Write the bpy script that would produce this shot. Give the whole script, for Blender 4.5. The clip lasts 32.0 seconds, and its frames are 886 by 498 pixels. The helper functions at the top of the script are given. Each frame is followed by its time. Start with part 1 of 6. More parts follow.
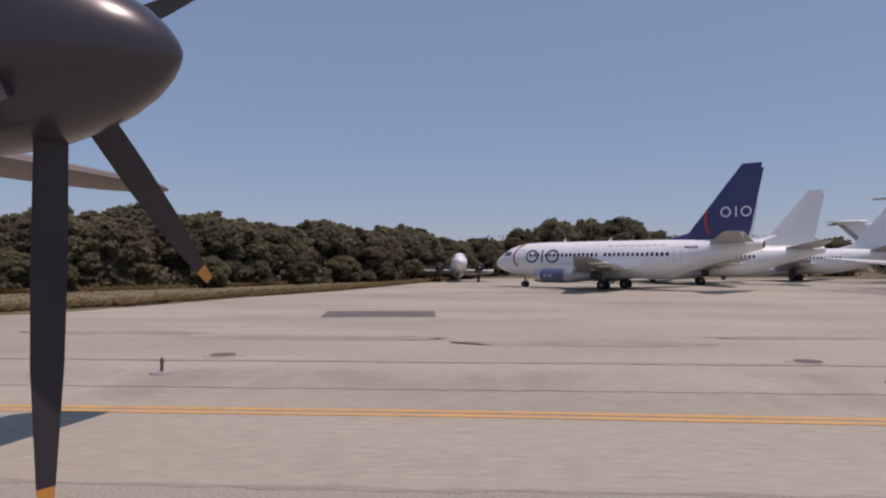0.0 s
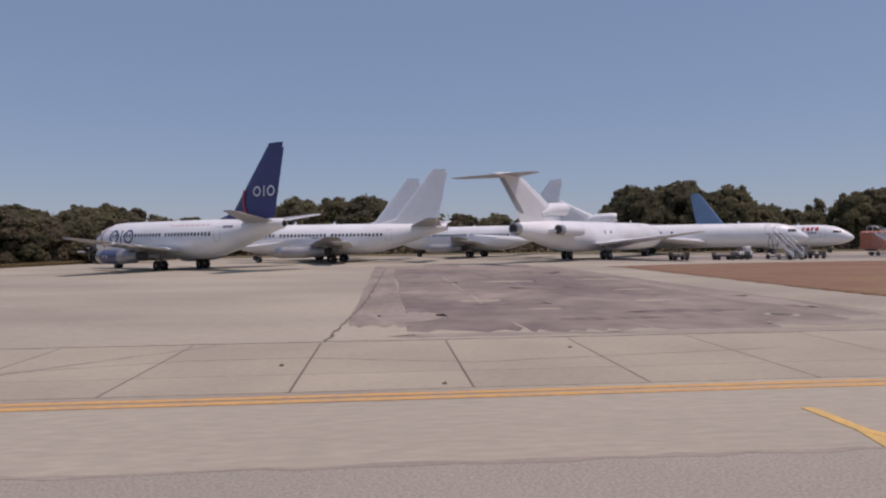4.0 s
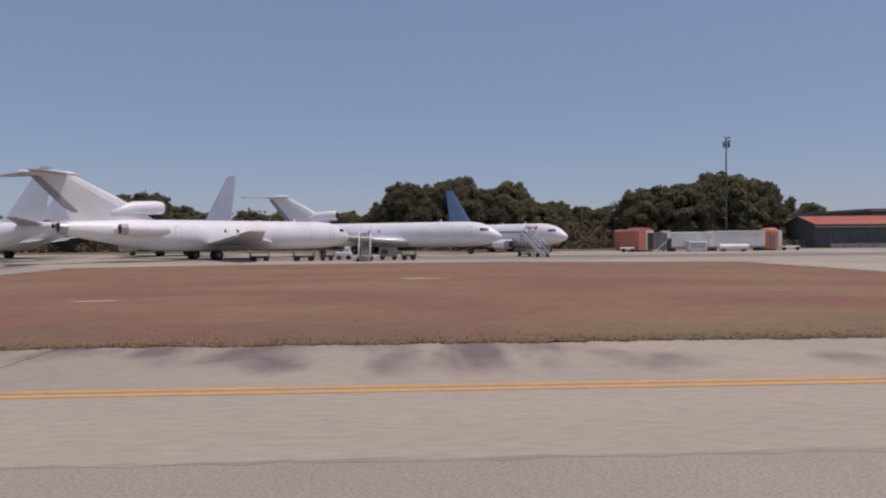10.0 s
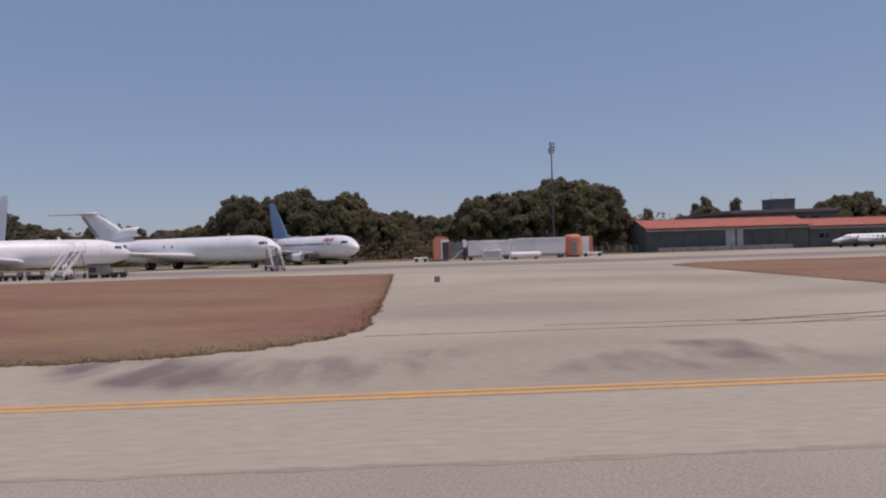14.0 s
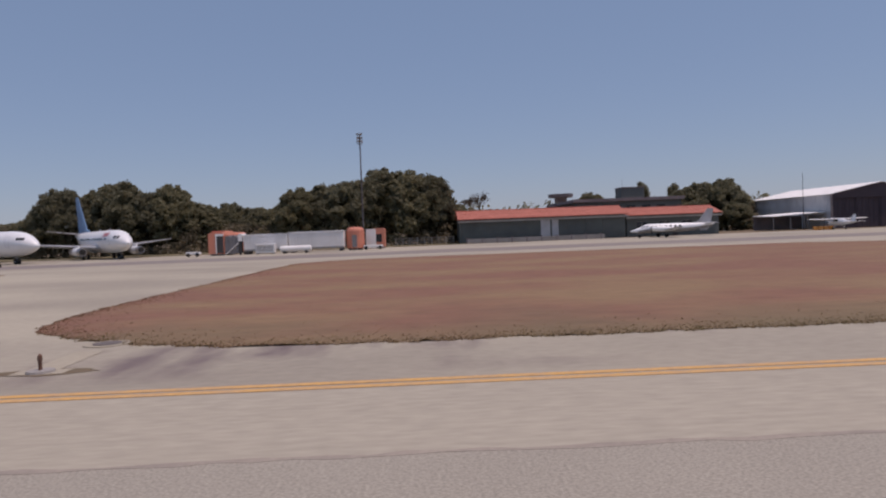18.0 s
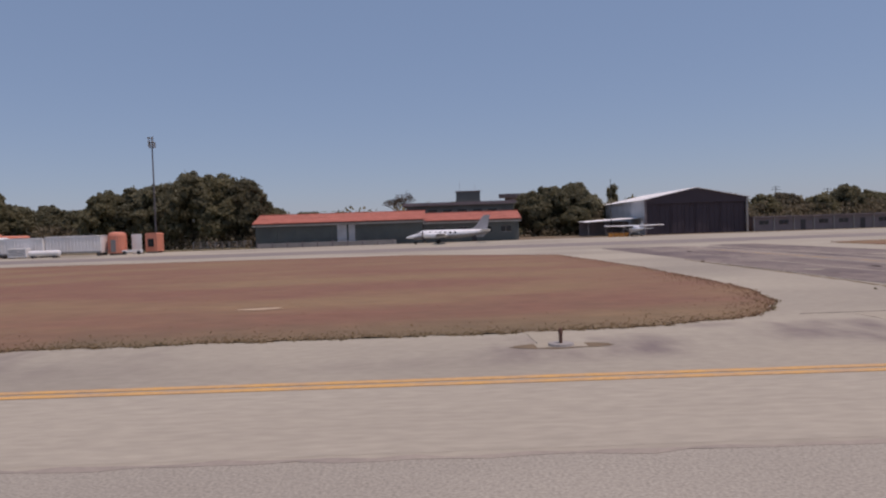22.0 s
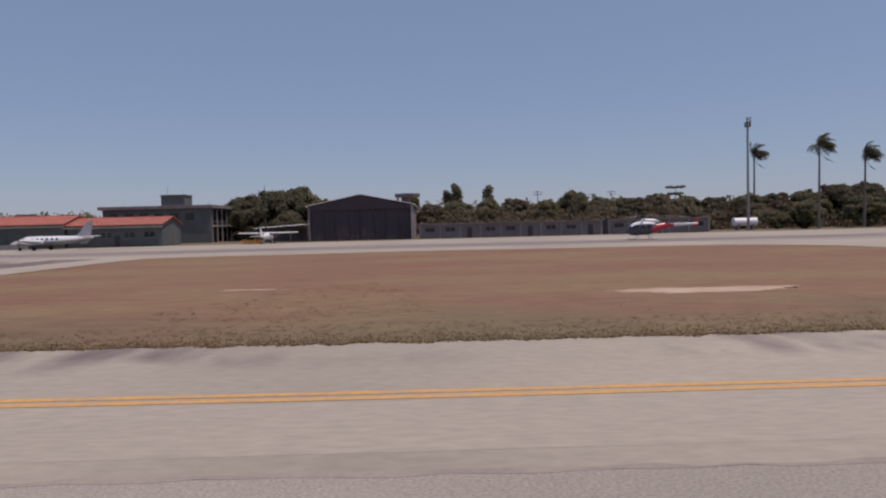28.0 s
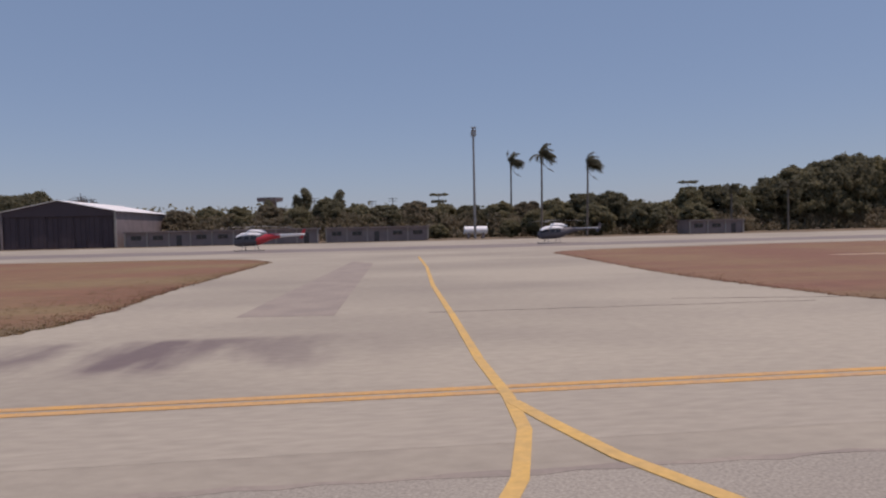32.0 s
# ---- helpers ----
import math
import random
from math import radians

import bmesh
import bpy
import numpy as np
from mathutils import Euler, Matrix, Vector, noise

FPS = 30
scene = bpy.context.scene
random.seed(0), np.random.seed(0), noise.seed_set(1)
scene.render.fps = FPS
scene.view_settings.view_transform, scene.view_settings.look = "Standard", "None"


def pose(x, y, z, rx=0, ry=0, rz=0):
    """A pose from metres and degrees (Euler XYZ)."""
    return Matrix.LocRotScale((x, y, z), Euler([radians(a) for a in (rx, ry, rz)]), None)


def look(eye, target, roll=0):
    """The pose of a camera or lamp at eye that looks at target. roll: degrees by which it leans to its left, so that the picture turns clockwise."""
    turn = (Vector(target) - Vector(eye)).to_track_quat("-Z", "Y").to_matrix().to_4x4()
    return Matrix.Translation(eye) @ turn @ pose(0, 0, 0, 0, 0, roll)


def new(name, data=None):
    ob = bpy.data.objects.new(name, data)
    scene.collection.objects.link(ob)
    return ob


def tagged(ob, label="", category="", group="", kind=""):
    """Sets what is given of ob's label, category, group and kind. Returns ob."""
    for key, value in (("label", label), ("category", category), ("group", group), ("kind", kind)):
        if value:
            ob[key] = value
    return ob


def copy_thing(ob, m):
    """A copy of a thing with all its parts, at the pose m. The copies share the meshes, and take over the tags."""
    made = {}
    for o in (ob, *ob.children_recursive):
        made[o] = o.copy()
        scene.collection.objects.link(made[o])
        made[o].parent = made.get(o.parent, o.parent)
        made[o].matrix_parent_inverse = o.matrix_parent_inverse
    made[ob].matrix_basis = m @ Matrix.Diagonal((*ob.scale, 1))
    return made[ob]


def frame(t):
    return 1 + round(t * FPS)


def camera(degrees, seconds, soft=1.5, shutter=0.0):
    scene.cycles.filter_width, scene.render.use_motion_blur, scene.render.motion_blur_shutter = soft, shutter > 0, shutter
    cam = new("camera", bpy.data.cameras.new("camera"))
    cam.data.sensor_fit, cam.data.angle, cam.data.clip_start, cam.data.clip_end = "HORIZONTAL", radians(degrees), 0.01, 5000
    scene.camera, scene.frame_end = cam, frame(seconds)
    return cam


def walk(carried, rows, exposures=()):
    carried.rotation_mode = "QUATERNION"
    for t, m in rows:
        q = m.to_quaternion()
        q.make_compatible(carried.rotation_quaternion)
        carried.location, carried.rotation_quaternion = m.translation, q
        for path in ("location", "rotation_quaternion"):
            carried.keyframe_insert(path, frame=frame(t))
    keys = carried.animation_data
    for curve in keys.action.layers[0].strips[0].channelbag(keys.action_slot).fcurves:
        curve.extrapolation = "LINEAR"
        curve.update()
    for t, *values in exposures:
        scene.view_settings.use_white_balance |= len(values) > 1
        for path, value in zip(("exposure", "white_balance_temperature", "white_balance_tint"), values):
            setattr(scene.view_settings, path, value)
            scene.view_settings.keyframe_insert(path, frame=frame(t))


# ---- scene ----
EXPOSURES = [(0.0, -0.1, 6880, 28), (2.0, -0.18, 6880, 28), (32.0, -0.18, 6880, 28)]
cam = camera(65.45, 32.0, 2.2)
EYE = 2.626
PATH = [
    (0.0, -0.000, 0.272, 3.122, 1.251, -0.043),
    (0.5, 4.438, 0.214, -0.271, 0.791, -0.719),
    (1.0, 8.890, 0.160, -1.910, 0.256, 0.118),
    (1.5, 13.367, 0.127, -2.765, -0.191, 0.734),
    (2.0, 17.849, 0.119, -3.668, -0.483, -0.257),
    (2.5, 22.301, 0.130, -4.239, -0.326, -0.212),
    (3.0, 26.731, 0.138, -3.901, -0.555, 0.342),
    (3.5, 31.139, 0.125, -4.433, -0.793, 0.592),
    (4.0, 35.572, 0.091, -4.666, -0.621, 0.612),
    (4.5, 40.057, 0.047, -5.471, -0.684, 0.586),
    (6.5, 59.526, -0.064, -4.984, -0.817, 0.516),
    (7.0, 64.031, -0.070, -4.792, -0.782, 0.674),
    (7.5, 68.411, -0.066, -4.343, -0.763, 0.738),
    (8.0, 72.699, -0.049, -3.521, -0.715, 1.001),
    (8.5, 76.923, -0.029, -2.956, -0.658, 1.046),
    (9.0, 81.110, -0.015, -2.426, -0.578, 1.434),
    (9.5, 85.294, -0.015, -2.254, -0.824, 0.803),
    (10.0, 89.498, -0.037, -2.407, -0.962, 0.472),
    (10.5, 93.739, -0.071, -1.823, -0.958, 1.149),
    (11.0, 97.998, -0.095, -1.517, -0.845, 1.543),
    (11.5, 102.264, -0.100, -1.743, -0.672, 1.201),
    (12.0, 106.551, -0.091, -1.711, -0.405, 1.383),
    (12.5, 110.899, -0.080, -1.609, -0.231, 1.515),
    (13.0, 115.320, -0.083, -1.621, -0.094, 1.587),
    (13.5, 119.753, -0.105, -1.429, -0.252, 1.976),
    (14.0, 124.141, -0.139, -1.913, -0.317, 1.766),
    (14.5, 128.523, -0.167, -1.682, -0.232, 1.716),
    (16.5, 146.175, -0.121, -2.130, -0.426, 1.501),
    (17.0, 150.996, -0.076, -1.821, -0.750, 1.582),
    (17.5, 155.859, -0.027, -1.741, -1.071, 1.901),
    (18.0, 160.727, 0.003, -1.749, -1.522, 2.214),
    (18.5, 165.621, 0.012, -1.704, -1.893, 2.124),
    (19.0, 170.574, 0.004, -1.418, -2.087, 2.466),
    (19.5, 175.612, -0.013, -1.902, -2.163, 2.164),
    (20.0, 180.745, -0.031, -1.727, -2.171, 1.991),
    (20.5, 185.974, -0.043, -1.573, -2.035, 1.999),
    (21.0, 191.293, -0.047, -1.117, -1.890, 1.906),
    (21.5, 196.685, -0.045, -0.846, -1.859, 1.659),
    (22.0, 202.132, -0.039, -0.729, -1.708, 1.855),
    (22.5, 207.613, -0.029, -0.822, -1.689, 1.525),
    (23.0, 213.117, -0.021, -0.680, -1.647, 1.676),
    (23.5, 218.618, -0.013, -1.393, -1.662, 1.523),
    (24.0, 224.103, -0.003, -1.151, -1.688, 1.831),
    (24.5, 229.689, 0.008, -0.966, -1.829, 1.635),
    (25.0, 235.411, 0.017, -0.597, -1.844, 1.969),
    (25.5, 241.209, 0.020, -0.221, -1.755, 1.716),
    (27.5, 264.565, 0.030, -0.611, -2.008, 1.179),
    (28.0, 270.111, 0.052, -0.814, -1.979, 1.405),
    (28.5, 275.626, 0.072, -1.629, -1.818, 1.635),
    (29.0, 281.128, 0.084, -2.264, -1.834, 1.178),
    (29.5, 286.584, 0.091, -3.073, -1.887, 1.369),
    (30.0, 292.008, 0.085, -3.530, -1.819, 1.447),
    (30.5, 297.454, 0.054, -4.607, -1.938, 1.332),
    (31.0, 302.783, 0.001, -5.340, -2.033, 1.024),
    (31.5, 308.151, -0.058, -5.966, -1.869, 1.268),
    (32.0, 313.563, -0.117, -6.531, -1.829, 1.235),
]
walk(cam, [(t, pose(x, y, EYE, 90 + pitch, roll, yaw)) for t, x, y, yaw, pitch, roll in PATH], EXPOSURES)


# ---- sky and sun ----
SUN_TO = Vector((0.30, -0.10, 0.95)).normalized()
world = bpy.data.worlds.new("sky")
scene.world = world
world.use_nodes = True
wn, wl = world.node_tree.nodes, world.node_tree.links
sky = wn.new("ShaderNodeTexSky")
sky.sky_type = "NISHITA"
sky.sun_disc = False
sky.sun_elevation = math.asin(SUN_TO.z)
sky.sun_rotation = math.atan2(SUN_TO.x, SUN_TO.y)
sky.air_density, sky.dust_density, sky.ozone_density = 1.0, 0.35, 1.6
haze = wn.new("ShaderNodeMix")
haze.data_type = "RGBA"
haze.inputs[0].default_value = 0.62
haze.inputs[7].default_value = (1.95, 3.3, 5.0, 1)
wl.new(sky.outputs[0], haze.inputs[6])
wl.new(haze.outputs[2], wn["Background"].inputs[0])
wn["Background"].inputs[1].default_value = 0.1
sun = new("sun", bpy.data.lights.new("sun", "SUN"))
sun.data.energy, sun.data.angle, sun.data.color = 3.1, radians(0.6), (1.0, 0.918, 0.825)
sun.matrix_world = look((0, 0, 60), Vector((0, 0, 60)) - SUN_TO)


# ---- materials ----
def material(name, colour, rough=0.6, metal=0.0, second=None, scale=1.0, mix=0.5, grain=0.0, grain_scale=20.0, bump=0.0, bump_scale=30.0, coat=0.0, spread=0.0, stretch=(1, 1, 1), thin=0.0, edge=None, sharp=1.0, front=None):
    """A surface with large stains (second colour), fine grain and relief, in world metres."""
    m = bpy.data.materials.new(name)
    m.use_nodes = True
    n, l = m.node_tree.nodes, m.node_tree.links
    b = n["Principled BSDF"]
    b.inputs["Roughness"].default_value, b.inputs["Metallic"].default_value = rough, metal
    b.inputs["Coat Weight"].default_value = coat
    geo = n.new("ShaderNodeNewGeometry")
    place = n.new("ShaderNodeMapping")
    place.inputs["Scale"].default_value = stretch
    l.new(geo.outputs["Position"], place.inputs[0])
    rgb = n.new("ShaderNodeRGB")
    rgb.outputs[0].default_value = (*colour, 1)
    out = rgb.outputs[0]

    def blend(kind, factor, a, c):
        x = n.new("ShaderNodeMix")
        x.data_type, x.blend_type = "RGBA", kind
        for socket, value in ((x.inputs[0], factor), (x.inputs[6], a), (x.inputs[7], c)):
            if isinstance(value, (int, float)):
                socket.default_value = value
            elif isinstance(value, tuple):
                socket.default_value = value
            else:
                l.new(value, socket)
        return x.outputs[2]

    def cloud(size, detail, low, high):
        t = n.new("ShaderNodeTexNoise")
        t.inputs["Scale"].default_value, t.inputs["Detail"].default_value = size, detail
        l.new(place.outputs[0], t.inputs["Vector"])
        r = n.new("ShaderNodeMapRange")
        r.inputs[1].default_value, r.inputs[2].default_value = low, high
        l.new(t.outputs[0], r.inputs[0])
        return r.outputs[0]

    if second:
        k = n.new("ShaderNodeMath")
        k.operation = "MULTIPLY"
        l.new(cloud(scale, 6.0, 0.5 - mix * 0.4 * sharp, 0.5 + (1 - mix) * 0.4 * sharp), k.inputs[0])
        k.inputs[1].default_value = 0.95
        out = blend("MIX", k.outputs[0], out, (*second, 1))
    if edge:
        low, high, dirt = edge
        sep = n.new("ShaderNodeSeparateXYZ")
        l.new(geo.outputs["Position"], sep.inputs[0])
        r0 = n.new("ShaderNodeMapRange")
        r0.inputs[1].default_value, r0.inputs[2].default_value = low, low + 1.2
        l.new(sep.outputs[1], r0.inputs[0])
        r1 = n.new("ShaderNodeMapRange")
        r1.inputs[1].default_value, r1.inputs[2].default_value = high, high - 0.6
        l.new(sep.outputs[1], r1.inputs[0])
        turn = n.new("ShaderNodeMapping")
        turn.inputs["Rotation"].default_value = (0, 0, radians(-8))
        turn.inputs["Scale"].default_value = (0.85, 0.22, 1)
        l.new(geo.outputs["Position"], turn.inputs[0])
        t = n.new("ShaderNodeTexNoise")
        t.inputs["Scale"].default_value, t.inputs["Detail"].default_value = 0.8, 4.0
        l.new(turn.outputs[0], t.inputs["Vector"])
        streak = n.new("ShaderNodeMapRange")
        streak.inputs[1].default_value, streak.inputs[2].default_value = 0.4, 0.62
        l.new(t.outputs[0], streak.inputs[0])
        t = n.new("ShaderNodeTexNoise")
        t.inputs["Scale"].default_value, t.inputs["Detail"].default_value = 0.16, 3.0
        l.new(geo.outputs["Position"], t.inputs["Vector"])
        r2 = n.new("ShaderNodeMapRange")
        r2.inputs[1].default_value, r2.inputs[2].default_value = 0.43, 0.53
        l.new(t.outputs[0], r2.inputs[0])
        k3 = n.new("ShaderNodeMath")
        k3.operation = "MULTIPLY"
        l.new(r2.outputs[0], k3.inputs[0])
        l.new(streak.outputs[0], k3.inputs[1])
        span = n.new("ShaderNodeMapRange")
        span.inputs[1].default_value, span.inputs[2].default_value = 315, 309
        l.new(sep.outputs[0], span.inputs[0])
        start = n.new("ShaderNodeMapRange")
        start.inputs[1].default_value, start.inputs[2].default_value = 45, 62
        start.inputs[3].default_value = 0.35
        l.new(sep.outputs[0], start.inputs[0])
        for more in (span, start):
            k4 = n.new("ShaderNodeMath")
            k4.operation = "MULTIPLY"
            l.new(k3.outputs[0], k4.inputs[0])
            l.new(more.outputs[0], k4.inputs[1])
            k3 = k4
        k1, k2 = n.new("ShaderNodeMath"), n.new("ShaderNodeMath")
        k1.operation = k2.operation = "MULTIPLY"
        l.new(r0.outputs[0], k1.inputs[0])
        l.new(r1.outputs[0], k1.inputs[1])
        l.new(k1.outputs[0], k2.inputs[0])
        l.new(k3.outputs[0], k2.inputs[1])
        out = blend("MIX", k2.outputs[0], out, (*dirt, 1))
    if front:
        low, high, green = front
        sep = n.new("ShaderNodeSeparateXYZ")
        l.new(geo.outputs["Position"], sep.inputs[0])
        wob = n.new("ShaderNodeTexNoise")
        wob.inputs["Scale"].default_value, wob.inputs["Detail"].default_value = 0.16, 6.0
        l.new(geo.outputs["Position"], wob.inputs["Vector"])
        far = n.new("ShaderNodeMath")
        far.operation = "MULTIPLY_ADD"
        l.new(wob.outputs[0], far.inputs[0])
        far.inputs[1].default_value = 16.0
        l.new(sep.outputs[1], far.inputs[2])
        r0 = n.new("ShaderNodeMapRange")
        r0.inputs[1].default_value, r0.inputs[2].default_value = high + 9.4, low + 8.0
        r0.inputs[4].default_value = 0.85
        l.new(far.outputs[0], r0.inputs[0])
        out = blend("MIX", r0.outputs[0], out, (*green, 1))
    if grain:
        v = n.new("ShaderNodeHueSaturation")
        r = n.new("ShaderNodeMapRange")
        r.inputs[3].default_value, r.inputs[4].default_value = 1 - grain, 1 + grain
        l.new(cloud(grain_scale, 3.0, 0.25, 0.75), r.inputs[0])
        l.new(r.outputs[0], v.inputs["Value"])
        l.new(out, v.inputs["Color"])
        out = v.outputs[0]
    if spread:
        info = n.new("ShaderNodeObjectInfo")
        v = n.new("ShaderNodeHueSaturation")
        r = n.new("ShaderNodeMapRange")
        r.inputs[3].default_value, r.inputs[4].default_value = 1 - spread, 1 + spread
        l.new(info.outputs["Random"], r.inputs[0])
        l.new(r.outputs[0], v.inputs["Value"])
        l.new(out, v.inputs["Color"])
        out = v.outputs[0]
    l.new(out, b.inputs["Base Color"])
    if thin:
        glow, both = n.new("ShaderNodeBsdfTranslucent"), n.new("ShaderNodeMixShader")
        l.new(out, glow.inputs["Color"])
        both.inputs[0].default_value = thin
        l.new(b.outputs[0], both.inputs[1])
        l.new(glow.outputs[0], both.inputs[2])
        l.new(both.outputs[0], n["Material Output"].inputs["Surface"])
    if bump:
        p = n.new("ShaderNodeBump")
        p.inputs["Strength"].default_value, p.inputs["Distance"].default_value = bump, 0.02
        l.new(cloud(bump_scale, 4.0, 0.0, 1.0), p.inputs["Height"])
        l.new(p.outputs[0], b.inputs["Normal"])
    return m


CONCRETE = material("pale_concrete", (0.389, 0.351, 0.275), 0.92, second=(0.281, 0.251, 0.202), scale=0.12, mix=0.42, grain=0.1, grain_scale=5.0, bump=0.3, bump_scale=25, stretch=(0.55, 1, 1), sharp=0.75, edge=(12.7, 17.6, (0.165, 0.13, 0.122)))
ASPHALT = material("worn_asphalt", (0.343, 0.314, 0.259), 0.92, second=(0.284, 0.258, 0.214), scale=0.2, mix=0.5, grain=0.3, grain_scale=30.0, bump=0.5, bump_scale=60, stretch=(0.8, 1, 1))
SEAM = material("pavement_seam", (0.275, 0.236, 0.2), 0.92, second=(0.325, 0.28, 0.23), scale=0.6, sharp=0.5, grain=0.1, grain_scale=9)
DARK_ASPHALT = material("old_dark_asphalt", (0.14, 0.108, 0.102), 0.92, second=(0.255, 0.212, 0.178), scale=0.55, mix=0.42, grain=0.22, grain_scale=2.2, bump=0.5, bump_scale=50, stretch=(1.0, 0.32, 1), sharp=0.8)
MOTTLED = material("mottled_old_asphalt", (0.172, 0.136, 0.125), 0.92, second=(0.285, 0.24, 0.2), scale=0.16, mix=0.46, grain=0.26, grain_scale=1.1, bump=0.5, bump_scale=50, stretch=(0.75, 0.5, 1), sharp=0.7)
OLD_ASPHALT = material("streaked_old_asphalt", (0.132, 0.103, 0.097), 0.92, second=(0.255, 0.213, 0.178), scale=0.3, mix=0.44, grain=0.24, grain_scale=1.6, bump=0.5, bump_scale=50, stretch=(0.9, 0.4, 1), sharp=0.75)
PALE_ASPHALT = material("pale_worn_asphalt", (0.3, 0.255, 0.21), 0.92, second=(0.2, 0.166, 0.145), scale=0.6, mix=0.45, grain=0.15, grain_scale=3.0, bump=0.4, bump_scale=50, stretch=(1.0, 0.3, 1), sharp=0.8)
ROAD_GREY = material("grey_road_asphalt", (0.2, 0.172, 0.16), 0.92, second=(0.25, 0.216, 0.19), scale=0.12, grain=0.1, grain_scale=2.0, stretch=(.5, 1, 1))
PATCH_ASPHALT = material("repair_asphalt", (0.115, 0.098, 0.094), 0.92, second=(0.155, 0.135, 0.125), scale=0.8, grain=0.12, grain_scale=20)
SLAB = material("concrete_slab", (0.379, 0.337, 0.259), 0.9, second=(0.310, 0.275, 0.213), scale=0.3, mix=0.4, grain=0.08, grain_scale=6.0, bump=0.25, bump_scale=25, spread=0.05)
JOINT = material("joint_filler", (0.125, 0.105, 0.09), 0.9, grain=0.2, grain_scale=5)
YELLOW = material("yellow_road_paint", (0.62, 0.345, 0.1), 0.7, second=(0.46, 0.3, 0.17), scale=1.6, mix=0.4, grain=0.12, grain_scale=8)
DRY_GRASS = material("dry_red_grass", (0.205, 0.102, 0.064), 0.95, second=(0.235, 0.15, 0.079), scale=0.17, mix=0.44, grain=0.13, grain_scale=1.6, bump=0.8, bump_scale=6, stretch=(0.5, 1, 1), sharp=0.55, front=(15.2, 21.5, (0.148, 0.112, 0.06)))
OLIVE_GRASS = material("straw_brown_grass", (0.212, 0.11, 0.062), 0.95, second=(0.225, 0.156, 0.075), scale=0.14, mix=0.42, grain=0.16, grain_scale=1.4, bump=0.8, bump_scale=6, stretch=(0.5, 1, 1), sharp=0.55, front=(15.2, 22.5, (0.15, 0.12, 0.06)))
BLADE = material("dry_blades", (0.22, 0.115, 0.078), 0.95, second=(0.27, 0.16, 0.095), scale=0.2, mix=0.4, sharp=0.7, thin=0.45, front=(15.4, 20.4, (0.185, 0.142, 0.078)))
GREEN_BLADE = material("edge_blades", (0.19, 0.163, 0.077), 0.9, second=(0.27, 0.17, 0.09), scale=0.35, thin=0.5)
GREEN_GRASS = material("half_green_grass", (0.15, 0.145, 0.075), 0.95, second=(0.19, 0.14, 0.08), scale=0.4, grain=0.2, grain_scale=2.5, bump=1.0, bump_scale=8)
WORN_YELLOW = material("worn_yellow_paint", (0.5, 0.33, 0.12), 0.8, second=(0.3, 0.23, 0.165), scale=0.8, mix=0.5, sharp=0.5)
GUIDE_YELLOW = material("bright_guide_paint", (0.66, 0.42, 0.125), 0.7, second=(0.5, 0.34, 0.15), scale=1.4, mix=0.35, grain=0.12, grain_scale=8)
BARE_SAND = material("bare_sand", (0.5, 0.385, 0.27), 0.95, second=(0.38, 0.27, 0.18), scale=0.7, grain=0.1, grain_scale=5)
SCRUB = material("scrub_ground", (0.13, 0.10, 0.06), 0.95, second=(0.2, 0.14, 0.085), scale=0.05, grain=0.2, grain_scale=1.5)
LEAF = [material(f"leaf_{k}", c, 0.75, second=d, scale=0.35, mix=0.5, grain=0.08, grain_scale=1.6, spread=0.16, thin=0.55) for k, c, d in (
    ("deep", (0.18, 0.175, 0.112), (0.212, 0.196, 0.116)), ("olive", (0.2, 0.192, 0.114), (0.235, 0.212, 0.12)), ("dry", (0.225, 0.186, 0.125), (0.205, 0.182, 0.118)), ("palm", (0.1, 0.1, 0.066), (0.12, 0.115, 0.072)))]
BARK = material("bark", (0.13, 0.1, 0.075), 0.95, second=(0.08, 0.065, 0.05), scale=1.5, grain=0.2, grain_scale=8, bump=0.6)
PALM_BARK = material("palm_bark", (0.2, 0.175, 0.15), 0.95, second=(0.13, 0.11, 0.09), scale=2.0, grain=0.15, stretch=(1, 1, 3))
WHITE = material("white_aircraft_paint", (0.81, 0.825, 0.84), 0.4, second=(0.72, 0.73, 0.74), scale=0.35, mix=0.35, grain=0.03, grain_scale=2.0, coat=0.2)
# Grey paint, darkened so it also carries the shade under wings and tailplanes.
WING_GREY_SHADE = material("shaded_grey_wing_paint", (0.36, 0.36, 0.38), 0.4, second=(0.3, 0.3, 0.31), scale=0.5, grain=0.05, grain_scale=3)
BARE_METAL = material("bare_metal", (0.5, 0.5, 0.5), 0.35, 0.9, second=(0.38, 0.36, 0.35), scale=1.0)
PALE_WING = material("pale_wing_paint", (0.7, 0.7, 0.71), 0.4, second=(0.6, 0.6, 0.61), scale=0.5, grain=0.05, grain_scale=3)
AFT_COWL = material("dull_metal_cowl", (0.42, 0.41, 0.42), 0.45, 0.4, second=(0.3, 0.29, 0.3), scale=1.2)
NAVY = material("navy_paint", (0.03, 0.036, 0.135), 0.35, second=(0.04, 0.046, 0.16), scale=0.4, coat=0.2)
LOGO_RED = material("red_paint", (0.45, 0.04, 0.06), 0.4, second=(0.35, 0.05, 0.07), scale=0.6)
FADED_RED = material("faded_red_paint", (0.68, 0.45, 0.43), 0.5, second=(0.72, 0.55, 0.53), scale=1.0)
COWL_BLUE = material("faded_blue_cowl", (0.052, 0.066, 0.145), 0.4, second=(0.085, 0.1, 0.175), scale=0.8)
SKY_BLUE = material("light_blue_paint", (0.16, 0.26, 0.42), 0.4, second=(0.17, 0.3, 0.47), scale=0.4)
GLASS_DARK = material("dark_window_glass", (0.02, 0.022, 0.026), 0.12, grain=0.05)
